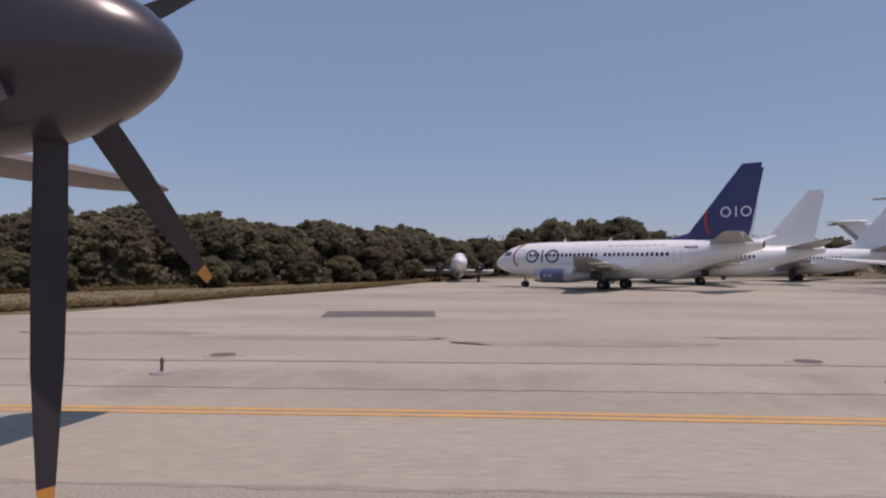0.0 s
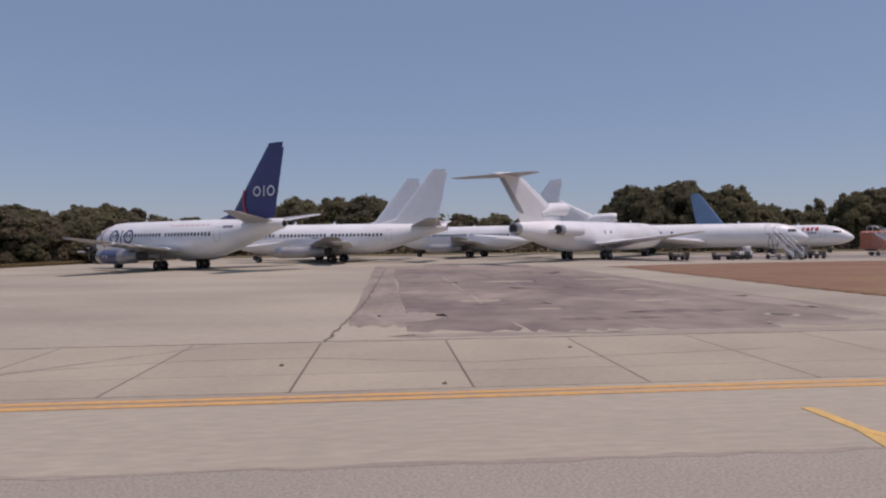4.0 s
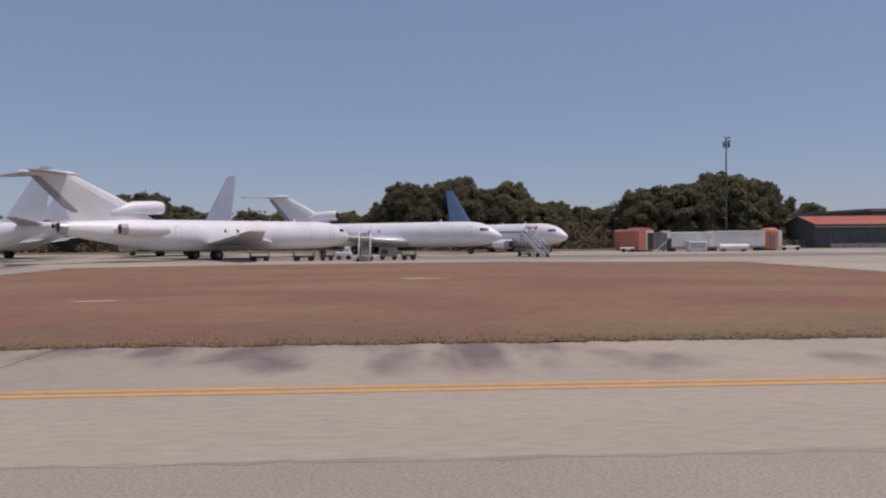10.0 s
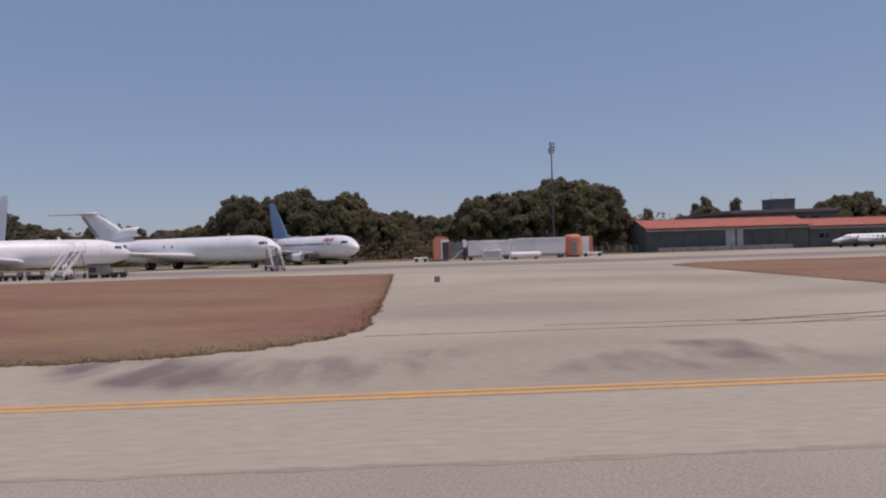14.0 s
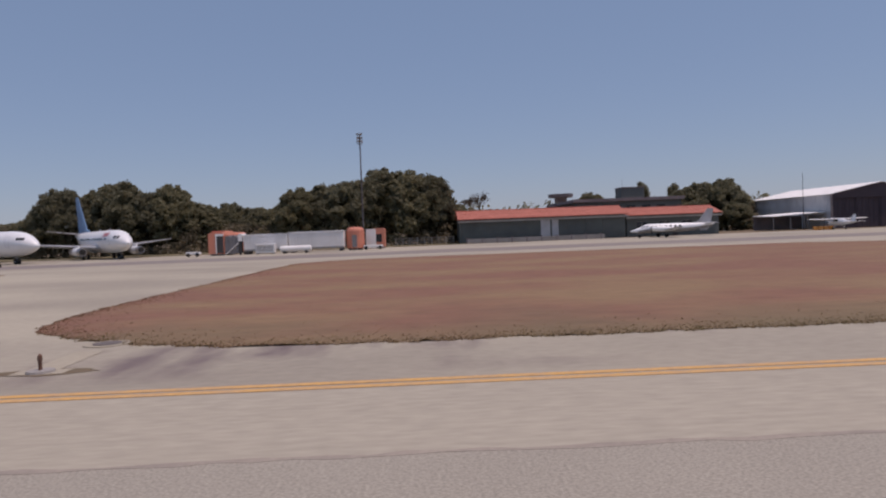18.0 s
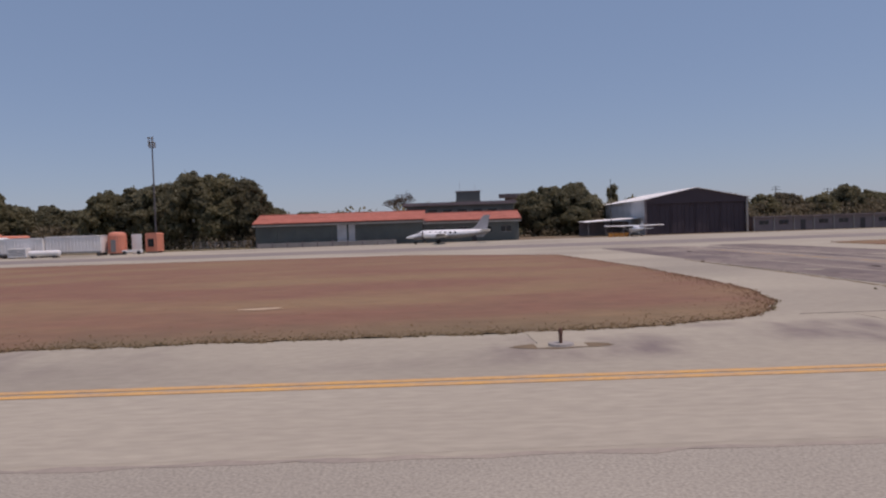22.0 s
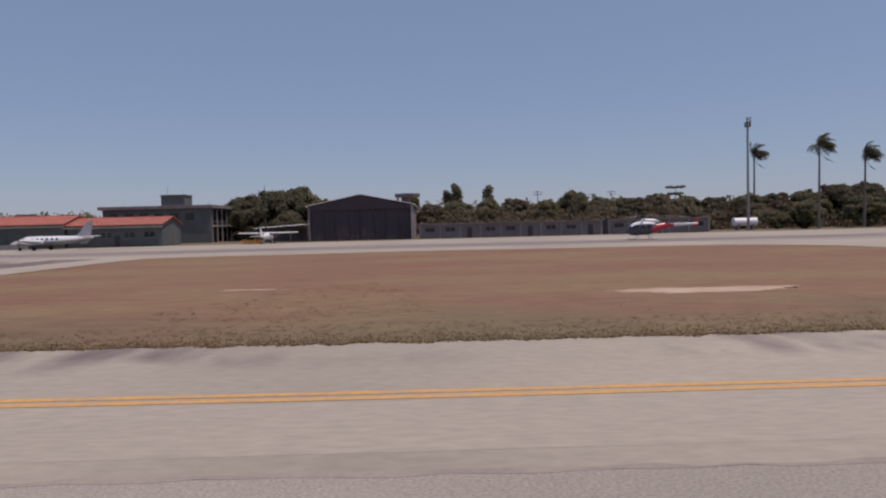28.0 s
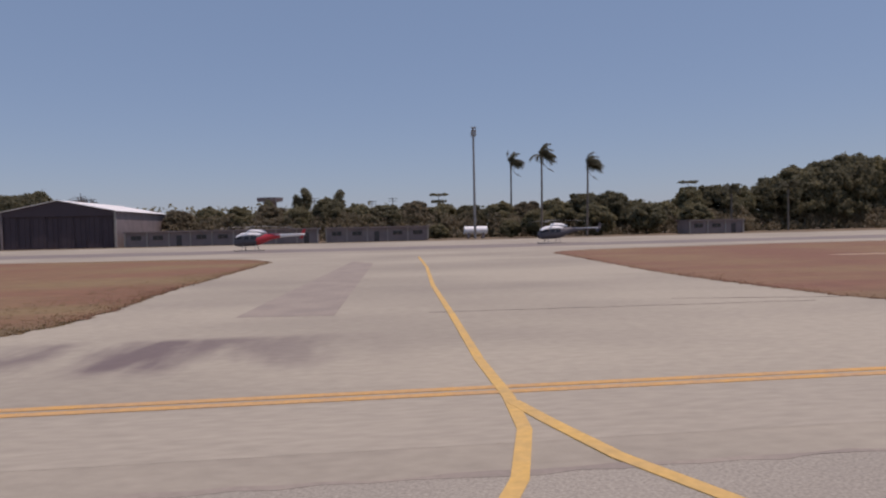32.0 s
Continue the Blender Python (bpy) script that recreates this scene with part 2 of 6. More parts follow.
RUBBER = material("tyre_rubber", (0.025, 0.024, 0.024), 0.85, grain=0.15, grain_scale=9)
RUSTY = material("rusty_brown_paint", (0.17, 0.08, 0.05), 0.8, second=(0.1, 0.06, 0.045), scale=6.0, grain=0.15, grain_scale=20)
FOLD_GREY = material("grey_canopy_fabric", (0.17, 0.165, 0.175), 0.85, second=(0.24, 0.23, 0.235), scale=1.2, grain=0.1, grain_scale=6)
STEEL = material("grey_steel", (0.3, 0.3, 0.31), 0.5, 0.5, second=(0.24, 0.22, 0.2), scale=2.0)
MAST_GREY = material("weathered_mast_steel", (0.1, 0.094, 0.1), 0.6, 0.2, second=(0.14, 0.128, 0.13), scale=1.0)
DARK_STEEL = material("dark_steel", (0.05, 0.05, 0.055), 0.55, 0.3, second=(0.08, 0.07, 0.065), scale=1.5)
BORE = material("scorched_exhaust_metal", (0.09, 0.075, 0.07), 0.7, 0.3, second=(0.05, 0.045, 0.045), scale=2.0)
# Black for solid caps that imitate the shade inside intakes and outlets.
SHADE_IN = material("hollow_shade_black", (0.015, 0.014, 0.014), 0.8)
ORANGE = material("faded_orange_panel", (0.68, 0.24, 0.15), 0.6, second=(0.56, 0.22, 0.15), scale=0.5, grain=0.06, grain_scale=3)
PANEL_WHITE = material("white_ribbed_panel", (0.8, 0.79, 0.78), 0.55, second=(0.68, 0.66, 0.64), scale=0.5, grain=0.05)
CLAY_TILE = material("red_clay_tile", (0.46, 0.15, 0.105), 0.8, second=(0.37, 0.12, 0.085), scale=0.8, grain=0.12, grain_scale=5, spread=0.06)
GREEN_WALL = material("dull_green_wall", (0.13, 0.145, 0.135), 0.85, second=(0.095, 0.105, 0.1), scale=0.3, grain=0.06)
GREY_WALL = material("stained_grey_wall", (0.25, 0.21, 0.21), 0.9, second=(0.18, 0.15, 0.155), scale=0.5, grain=0.08)
PALE_WALL = material("pale_plaster", (0.34, 0.32, 0.3), 0.85, second=(0.26, 0.24, 0.22), scale=0.6, grain=0.06)
PALE_SIDING = material("pale_sheet_siding", (0.56, 0.57, 0.58), 0.7, second=(0.44, 0.44, 0.45), scale=0.5, grain=0.06)
ROOF_METAL = material("pale_roof_sheet", (0.84, 0.84, 0.83), 1.0, second=(0.76, 0.75, 0.73), scale=0.4)
ROOF_METAL.node_tree.nodes["Principled BSDF"].inputs["Specular IOR Level"].default_value = 0.05
PURPLE_DARK = material("dark_hangar_cladding", (0.062, 0.047, 0.058), 0.9, second=(0.074, 0.056, 0.066), scale=0.3)
HELI_GREY = material("dark_grey_paint", (0.065, 0.062, 0.075), 0.55, second=(0.085, 0.08, 0.09), scale=0.8)
HELI_RED = material("red_gloss_paint", (0.5, 0.03, 0.04), 0.3, coat=0.3, second=(0.42, 0.03, 0.04), scale=0.8)
SPINNER = material("dark_spinner_paint", (0.035, 0.028, 0.034), 0.3, coat=0.4, second=(0.045, 0.036, 0.042), scale=1.5)
BLADE_BLACK = material("matt_black_blade", (0.03, 0.025, 0.03), 0.75, second=(0.045, 0.038, 0.042), scale=2.0)
# Wing colour darkened to carry the shade on its underside.
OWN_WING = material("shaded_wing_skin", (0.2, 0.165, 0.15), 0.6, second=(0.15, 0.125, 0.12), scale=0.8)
AMBER = material("amber_blade_band", (0.65, 0.28, 0.06), 0.5, second=(0.55, 0.22, 0.05), scale=3)


# ---- building tools ----
def mesh_of(bm, name, mat=None, smooth=False):
    me = bpy.data.meshes.new(name)
    bmesh.ops.recalc_face_normals(bm, faces=bm.faces)
    bm.to_mesh(me)
    bm.free()
    if smooth:
        me.shade_smooth()
        me.set_sharp_from_angle(angle=radians(38))
    if mat:
        me.materials.append(mat)
    return me


def part(name, bm, mat, parent=None, label="", smooth=False):
    """One mesh object under a thing or a part, built in its parent's frame."""
    ob = new(name, bm if isinstance(bm, bpy.types.Mesh) else mesh_of(bm, name, mat, smooth))
    if parent:
        ob.parent = parent
    return tagged(ob, label)


def thing(name, m, label, category, group="", kind=""):
    ob = new(name)
    ob.matrix_basis = m
    ob.empty_display_size = 0.3
    return tagged(ob, label, category, group, kind)


def box(bm, x0, x1, y0, y1, z0, z1, m=None, bevel=0.0):
    b = bmesh.ops.create_cube(bm, size=1.0)["verts"]
    for v in b:
        v.co = Vector(((v.co.x + 0.5) * (x1 - x0) + x0, (v.co.y + 0.5) * (y1 - y0) + y0, (v.co.z + 0.5) * (z1 - z0) + z0))
    if bevel:
        edges = list({e for v in b for e in v.link_edges})
        b = bmesh.ops.bevel(bm, geom=edges, offset=bevel, segments=1, affect="EDGES")["verts"]
    if m:
        bmesh.ops.transform(bm, matrix=m, verts=list(set(b)))
    return bm


def boxes(*rows, bevel=0.0):
    bm = bmesh.new()
    for r in rows:
        box(bm, *r, bevel=bevel)
    return bm


def tube(bm, p, q, r0, r1=None, seg=10, caps=True):
    """A tapered round bar from p to q."""
    p, q = Vector(p), Vector(q)
    r1 = r0 if r1 is None else r1
    turn = (q - p).to_track_quat("Z", "Y").to_matrix()
    rings = [[bm.verts.new(c + turn @ Vector((math.cos(a) * r, math.sin(a) * r, 0))) for a in (2 * math.pi * i / seg for i in range(seg))] for c, r in ((p, r0), (q, r1))]
    for i in range(seg):
        bm.faces.new((rings[0][i], rings[0][(i + 1) % seg], rings[1][(i + 1) % seg], rings[1][i]))
    if caps:
        bm.faces.new(rings[0][::-1])
        bm.faces.new(rings[1])
    return bm


def tubes(*rows, seg=8):
    bm = bmesh.new()
    for r in rows:
        tube(bm, *r, seg=seg)
    return bm


def loft(bm, rings, cap=True):
    """Skin over closed rings of equal count."""
    vs = [[bm.verts.new(p) for p in ring] for ring in rings]
    n = len(vs[0])
    for a, b in zip(vs, vs[1:]):
        for i in range(n):
            bm.faces.new((a[i], a[(i + 1) % n], b[(i + 1) % n], b[i]))
    if cap:
        bm.faces.new(vs[0][::-1])
        bm.faces.new(vs[-1])
    return bm


def body(stations, seg=24):
    """A round body along x: rows of x, centre z, half width, half height."""
    bm = bmesh.new()
    loft(bm, [[(x, w * math.cos(2 * math.pi * i / seg), z + h * math.sin(2 * math.pi * i / seg)) for i in range(seg)] for x, z, w, h in stations])
    return bm


FOIL = [(0, 0), (0.02, 0.22), (0.1, 0.42), (0.3, 0.52), (0.6, 0.34), (1, 0.02), (0.6, -0.22), (0.3, -0.4), (0.1, -0.34), (0.02, -0.18)]


def surface(sections, upright=False):
    """A wing, stabiliser or fin: rows of leading edge x, y, z, chord, thickness ratio."""
    bm = bmesh.new()
    rings = []
    for x, y, z, c, t in sections:
        rings.append([(x + u * c, y + (v * t * c if upright else 0), z + (0 if upright else v * t * c)) for u, v in FOIL])
    loft(bm, rings)
    return bm


def sheet(name, outline, z, mat, parent=None, skirt=0.0, label="", kind=""):
    """A flat piece of ground with the given outline, with a skirt down to its bed."""
    bm = bmesh.new()
    top = [bm.verts.new((x, y, z)) for x, y in outline]
    f = bm.faces.new(top)
    if skirt:
        low = [bm.verts.new((x, y, z - skirt)) for x, y in outline]
        for i in range(len(top)):
            j = (i + 1) % len(top)
            bm.faces.new((top[i], top[j], low[j], low[i]))
    bmesh.ops.triangulate(bm, faces=[f])
    ob = part(name, bm, mat, parent)
    if ob.data.polygons and ob.data.polygons[0].normal.z < -0.5:
        ob.data.flip_normals()
    return tagged(ob, label, kind=kind)


def smooth_ring(points, step=1.2, rough=0.25, seed=1):
    """A closed outline through the points, rounded and a little ragged."""
    rng = random.Random(seed)
    n, out = len(points), []
    for i in range(n):
        p0, p1, p2, p3 = (Vector(points[(i + k) % n]) for k in (-1, 0, 1, 2))
        m = max(2, int((p2 - p1).length / step))
        for j in range(m):
            t = j / m
            c = p1 + (p2 - p1) * t if (p2 - p1).length > 15 else 0.5 * ((2 * p1) + (p2 - p0) * t + (2 * p0 - 5 * p1 + 4 * p2 - p3) * t * t + (3 * p1 - p0 - 3 * p2 + p3) * t ** 3)
            out.append((c.x + rng.uniform(-rough, rough), c.y + rng.uniform(-rough, rough)))
    return out


# ---- ground, taxiway, apron and grass ----
ground = part("ground", boxes((-2500, 2500, -2500, 2500, -0.5, -0.03)), SCRUB)
tagged(ground, "flat dry scrub ground reaching to the horizon", "ground", kind="structure")
pavement = sheet("pavement", [(-27, 33), (-21.5, 41), (-19, 52), (-13.5, 68), (-6, 106), (-2, 128), (60, 132), (118, 122), (220, 130), (420, 134), (520, 130), (520, -60), (-140, -60), (-140, 26), (-60, 27)], 0.0, CONCRETE, skirt=0.2)
tagged(pavement, "sun-bleached pale concrete apron and taxiway pavement", "pavement", kind="structure")
taxi = sheet("taxiway", [(-140, -30), (520, -30), (520, 6.7), (300, 7.0), (240, 7.5), (200, 7.8), (160, 8.1), (60, 8.05), (20, 8.25), (-140, 8.6)], 0.004, ASPHALT, skirt=0.1)
tagged(taxi, "grey worn asphalt taxiway surface", "taxiway", kind="structure")


def line_y(x):
    return np.interp(x, (-140, 0, 20, 65, 150, 190, 235, 270, 520), (12.9, 12.4, 11.75, 11.9, 12.1, 11.8, 11.4, 10.7, 10.7))


LANE = material("worn_lane_concrete", (0.345, 0.310, 0.247), 0.92, second=(0.379, 0.343, 0.273), scale=0.6, mix=0.5, grain=0.12, grain_scale=7.0, bump=0.3, bump_scale=30, stretch=(0.3, 1, 1), sharp=1.5)
LANE_XS = [-140 + 10 * i for i in range(67)]
sheet("worn_lane", [(x, 8.0) for x in LANE_XS] + [(x, float(line_y(x)) - .34) for x in LANE_XS[::-1]], 0.002, LANE, pavement)


def stripe(name, left, right, z=0.010, mat=YELLOW):
    bm = bmesh.new()
    a = [bm.verts.new((x, y, z)) for x, y in left]
    b = [bm.verts.new((x, y, z)) for x, y in right]
    for i in range(len(a) - 1):
        bm.faces.new((a[i], a[i + 1], b[i + 1], b[i]))
    for row in (a, b):
        low = [bm.verts.new((v.co.x, v.co.y, z - 0.03)) for v in row]
        for i in range(len(row) - 1):
            bm.faces.new((row[i], row[i + 1], low[i + 1], low[i]))
    return part(name, bm, mat)


LINE_XS = [-140 + 4 * i for i in range(166)]
for off in (-0.26, 0.07):
    tagged(stripe("edge_line", [(x, line_y(x) + off + 0.2) for x in LINE_XS], [(x, line_y(x) + off) for x in LINE_XS]), "faded yellow painted taxiway edge line", "road marking", group="double taxiway edge line", kind="structure")


def band(points, width):
    """Left and right edges of a painted band along a smooth way."""
    pts = [Vector(p) for p in points]
    left, right = [], []
    for i, p in enumerate(pts):
        d = (pts[min(i + 1, len(pts) - 1)] - pts[max(i - 1, 0)]).normalized()
        nrm = Vector((-d.y, d.x)) * width / 2
        left.append(p + nrm)
        right.append(p - nrm)
    return left, right


GRASS = [
    [(57.8, 62), (57.5, 41), (57.4, 31.5), (57.7, 27.5), (58.5, 23.4), (59.9, 20.4), (62.0, 18.7), (66, 17.7), (80, 17.1), (96, 17.0), (112, 16.8), (118, 17.6), (120.0, 18.7), (121.4, 20.3), (122.3, 24.5), (122.1, 40), (121.4, 66), (100, 72), (72, 70), (58, 66)],
    [(148.3, 60), (147.9, 38), (148.1, 24), (150.2, 20.2), (153.5, 17.9), (158, 16.7), (172, 16.4), (190, 16.6), (205, 16.9), (209.3, 17.8), (211.5, 19.4), (212.9, 22.4), (213.8, 27.2), (214.0, 42), (212.8, 60), (200, 70), (160, 72), (150, 68)],
    [(241.2, 64), (241.2, 34), (241.9, 23.5), (243.1, 20.3), (244.8, 18.6), (247.6, 17.1), (255, 15.9), (270, 15.6), (290, 15.6), (299, 16.0), (302.8, 17.9), (304.8, 22), (304.8, 34), (305.8, 58), (296, 68), (270, 71), (246, 70)],
    [(331, 62), (329.2, 38), (329.2, 27), (330.5, 19), (335, 16), (360, 15.6), (430, 15.6), (430, 70), (360, 72), (340, 69)],
]
for k, ring in enumerate(GRASS):
    g = sheet("grass_island", smooth_ring(ring, 0.4, 0.17, k), 0.013, OLIVE_GRASS if k == 2 else DRY_GRASS, skirt=0.12)
    tagged(g, "island of dry straw-brown mown grass with bare patches" if k == 2 else "island of dry reddish-brown mown grass beside the taxiway", "grass", group="grass islands", kind="structure")
verge = sheet("grass_verge", smooth_ring([(-140, 26), (-60, 27.5), (-27, 33.5), (-21.5, 41), (-19, 52), (-13.5, 68), (-6, 106), (-2, 128), (-30, 140), (-140, 140)], 1.5, 0.3, 9), 0.06, GREEN_GRASS, skirt=0.12)
tagged(verge, "rough half-green grass verge in front of the bushes", "grass", kind="structure")
behind = sheet("grass_strip", smooth_ring([(-1, 131), (30, 134), (60, 133), (80, 130), (100, 127.5), (116, 124), (124, 129), (158, 128), (172, 133), (172, 152), (120, 156), (60, 160), (0, 160), (-20, 150)], 2.0, 0.3, 14), 0.05, GREEN_GRASS, skirt=0.12)
tagged(behind, "strip of rough half-green grass behind the parked jets", "grass", kind="structure")


# ---- trees ----
def leaf_cloud(blobs, count, size, rng, flat=1.0, rough=0.9):
    """Small leaf sprays scattered at all angles through the outer half of many overlapping clumps."""
    weights = np.array([r ** 2 for *_, r in blobs])
    pick = rng.choice(len(blobs), count, p=weights / weights.sum())
    d = rng.normal(size=(count, 3))
    d /= np.linalg.norm(d, axis=1)[:, None]
    radius = rng.uniform(0.1, 1.0, count) ** 0.5 * rng.uniform(0.85, 1.3, count)
    c = np.array(blobs)
    p = c[pick, :3] + d * (c[pick, 3] * radius)[:, None] * np.array((1, 1, flat))
    nrm = d * 0.5 + np.array((0, 0, 0.25)) + rng.normal(scale=rough * 0.6, size=(count, 3))
    nrm /= np.linalg.norm(nrm, axis=1)[:, None]
    u = np.cross(nrm, rng.normal(size=(count, 3)))
    u /= np.linalg.norm(u, axis=1)[:, None]
    v = np.cross(nrm, u)
    s = size * rng.uniform(0.55, 1.4, count)[:, None]
    quad = np.stack([p - u * s, p - v * s * 0.55, p + u * s, p + v * s * 0.55], 1).reshape(-1, 3)
    return quad


def leaf_mesh(name, quad, mat):
    n = len(quad) // 4
    me = bpy.data.meshes.new(name)
    me.vertices.add(4 * n)
    me.vertices.foreach_set("co", quad.astype(np.float32).ravel())
    me.loops.add(4 * n)
    me.loops.foreach_set("vertex_index", np.arange(4 * n, dtype=np.int32))
    me.polygons.add(n)
    me.polygons.foreach_set("loop_start", np.arange(0, 4 * n, 4, dtype=np.int32))
    me.update(calc_edges=True)
    me.materials.append(mat)
    return me


def tree(m, seed, height, spread, mat, label, category="tree", low=0.28, leaves=2600, size=0.42, flat=0.75, lobes=16, name="tree"):
    """A tapered trunk with limbs and an uneven crown of small leaf sprays."""
    rng = np.random.default_rng(seed)
    t = thing(name, m, label, category)
    blobs, limbs = [], bmesh.new()
    base = height * low
    fork = Vector((rng.uniform(-.2, .2), rng.uniform(-.2, .2), base))
    tube(limbs, (0, 0, -0.1), fork, 0.035 * height, 0.024 * height, 9)
    for k in range(lobes * 3):
        a = 2 * math.pi * (k * 0.618 + rng.uniform(-.05, .05))
        q = rng.uniform(0.05, 1.0) ** 0.6
        top = base + (height * 1.04 - base) * math.sqrt(1 - 0.72 * q * q) * rng.uniform(0.86, 1.02)
        r = spread * rng.uniform(0.11, 0.25)
        z = top - r * flat if k % 2 else base + (top - base) * rng.uniform(0.1, 0.95)
        c = Vector((math.cos(a) * q * (spread - r), math.sin(a) * q * (spread - r), max(base * 0.9, z)))
        blobs.append((*c, r))
        for _ in range(3):
            e = Vector(rng.normal(size=3)).normalized()
            blobs.append((*(c + Vector((e.x, e.y, abs(e.z) * flat)) * r), r * rng.uniform(0.2, 0.45)))
        if k % 9 == 0:
            tube(limbs, fork, fork.lerp(c, 0.7), 0.014 * height, 0.004 * height, 6)
    part("trunk", limbs, BARK, t)
    part("crown", leaf_mesh("crown", leaf_cloud(blobs, leaves, size, rng, flat), mat), None, t)
    return t


def planted(source, x, y, height, turn, wide=1.0):
    k = 0.98 * height / source["height"]
    ob = copy_thing(source, pose(x, y, 0, 0, 0, turn) @ Matrix.Diagonal((k * wide, k * wide, k, 1)))
    return ob


TREES = []
for k, (hh, sp, mat, low, flat, lobes, label) in enumerate((
        (12.0, 6.0, 0, .12, .85, 36, "broad dark green tree with dense rounded crown"),
        (12.0, 4.9, 1, .14, .95, 34, "tall olive green tree with uneven crown"),
        (10.0, 5.2, 0, .1, .75, 34, "wide low dark green tree with dense crown"),
        (9.0, 4.2, 2, .03, .85, 30, "dry brownish bushy tree with ragged crown"),
        (9.0, 4.6, 1, .03, .9, 32, "thick olive bush tree branching from the ground"))):
    first = tree(pose(-300 - 30 * k, 420, 0), 10 + k, hh, sp, LEAF[mat], label, low=low, flat=flat, lobes=lobes, leaves=36000, size=.25)
    first["height"] = hh
    TREES.append(first)

rng = random.Random(5)
# woodland edge beside the first stand
for k in range(30):
    t = k / 29
    x = -62 + 60 * t + rng.uniform(-1.5, 1.5)
    y = 46 + 84 * t ** 1.35 + rng.uniform(-2, 3)
    planted(TREES[(4, 3, 4, 3, 2)[k % 5]], x, y, rng.uniform(6.8, 9.3), rng.uniform(0, 360), 1.1)
    planted(TREES[(3, 4, 1, 4)[k % 4]], x - 6 - rng.uniform(0, 3), y + 8 + rng.uniform(0, 4), rng.uniform(8, 10.2), rng.uniform(0, 360), 1.15)
    if k % 2 == 0:
        planted(TREES[4], x + 2.5, y - 4.5, rng.uniform(3.0, 4.4), rng.uniform(0, 360), 1.3)
# the stand behind the parked jets and the apron: x, y, height, kind, width
for x, y, h, kind, w in (
        (2, 146, 8, 4, 1.1), (9, 152, 10.5, 1, 1.1), (16, 153, 12.6, 0, 1.1), (24, 156, 12.8, 1, 1.2), (31, 154, 12.9, 0, 1.15), (38, 155, 10.4, 2, 1.1), (45, 152, 8.8, 4, 1.2), (53, 156, 9.4, 3, 1.2), (60, 154, 9, 4, 1.2), (68, 156, 8.2, 2, 1.3), (76, 152, 8.6, 4, 1.2),
        (83, 143, 10.2, 1, 1.0), (88, 143, 14.0, 0, .95), (94, 146, 14.2, 1, 1.0), (99.5, 144, 15.2, 0, 1.0), (105, 144, 13.2, 2, 1.0), (110, 143, 14.2, 1, .95), (115, 145, 10.6, 4, 1.1), (120, 148, 10.2, 0, 1.0), (126, 148, 9.4, 2, 1.1), (130.5, 146, 9.0, 4, 1.0),
        (135.5, 141, 12.4, 1, 1.0), (141, 143, 13.0, 0, 1.0), (146.5, 142, 14.0, 2, .95), (152.5, 143, 15.8, 0, 1.0), (158, 143, 15.4, 1, 1.05), (162.5, 144, 14.4, 0, .9), (167, 148, 9.0, 4, 1.1),
        (172, 168, 8.0, 2, 1.2), (179, 172, 8.0, 3, 1.1), (186, 170, 7.0, 4, 1.2), (193, 176, 6.6, 0, 1.2), (200, 182, 7.0, 2, 1.2), (221, 176, 8.0, 4, 1.1), (212, 209, 12.4, 0, 1.1), (206, 211, 9.6, 2, 1.1),
        (226, 168, 11.0, 0, 1.0), (231.5, 171, 12.6, 2, 1.0), (237.5, 172, 13.0, 0, 1.0), (242, 174, 10.2, 1, 1.0), (236, 163, 7, 4, 1.2),
        (270, 170, 8.4, 3, 1.2), (277, 172, 8.8, 4, 1.2), (284, 170, 8.6, 1, 1.2), (291, 173, 9.4, 3, 1.2), (298, 170, 8.4, 4, 1.2), (305, 171, 10.4, 0, 1.0), (312, 172, 9, 4, 1.2), (319, 170, 8.6, 2, 1.3), (326, 172, 9.8, 3, 1.1), (333, 172, 8.8, 4, 1.2), (340, 170, 8.2, 2, 1.2), (347, 168, 8.8, 4, 1.2), (354, 168, 9.0, 3, 1.2), (361, 166, 9.2, 4, 1.2), (368, 166, 10.6, 2, 1.1), (375, 166, 10.6, 0, 1.1), (382, 167, 8.6, 4, 1.2), (389, 167, 8.2, 4, 1.2), (396, 168, 11.6, 1, 1.0), (404, 170, 12.4, 2, 1.1), (412, 172, 12.0, 1, 1.0), (421, 173, 14.0, 0, 1.1), (429, 174, 17.0, 0, 1.0), (437, 174, 19.0, 2, .9), (446, 176, 20.2, 0, .95), (455, 176, 19.4, 1, .95), (464, 178, 16.4, 0, 1.0), (474, 178, 15.0, 2, 1.0), (486, 178, 15, 0, 1.0),
        (352, 150, 6.2, 4, 1.3), (366, 152, 7.4, 4, 1.3), (330, 152, 3.4, 4, 1.4), (346, 151, 4.0, 4, 1.4), (379, 154, 7.6, 2, 1.2), (392, 156, 7.2, 4, 1.2)):
    planted(TREES[kind], x, y, h, rng.uniform(0, 360), w)
for first in TREES:
    for o in (*first.children_recursive, first):
        bpy.data.objects.remove(o)

# farther woods that close the view
rngn = np.random.default_rng(3)
blobs = []
for k in range(420):
    x = -190 + 760 * k / 420 + rngn.uniform(-2, 2)
    y = rngn.uniform(186, 240) if x > 60 else rngn.uniform(170, 230)
    r = rngn.uniform(2.2, 3.8)
    for z in (1.2, 4.0, rngn.uniform(5.0, 7.4)):
        blobs.append((x + rngn.uniform(-1.5, 1.5), y, z, r))
for k in range(70):
    x, y = -75 - rngn.uniform(0, 70), rngn.uniform(52, 175)
    blobs += [(x, y, z, rngn.uniform(3, 4.5)) for z in (2, 5.5)]
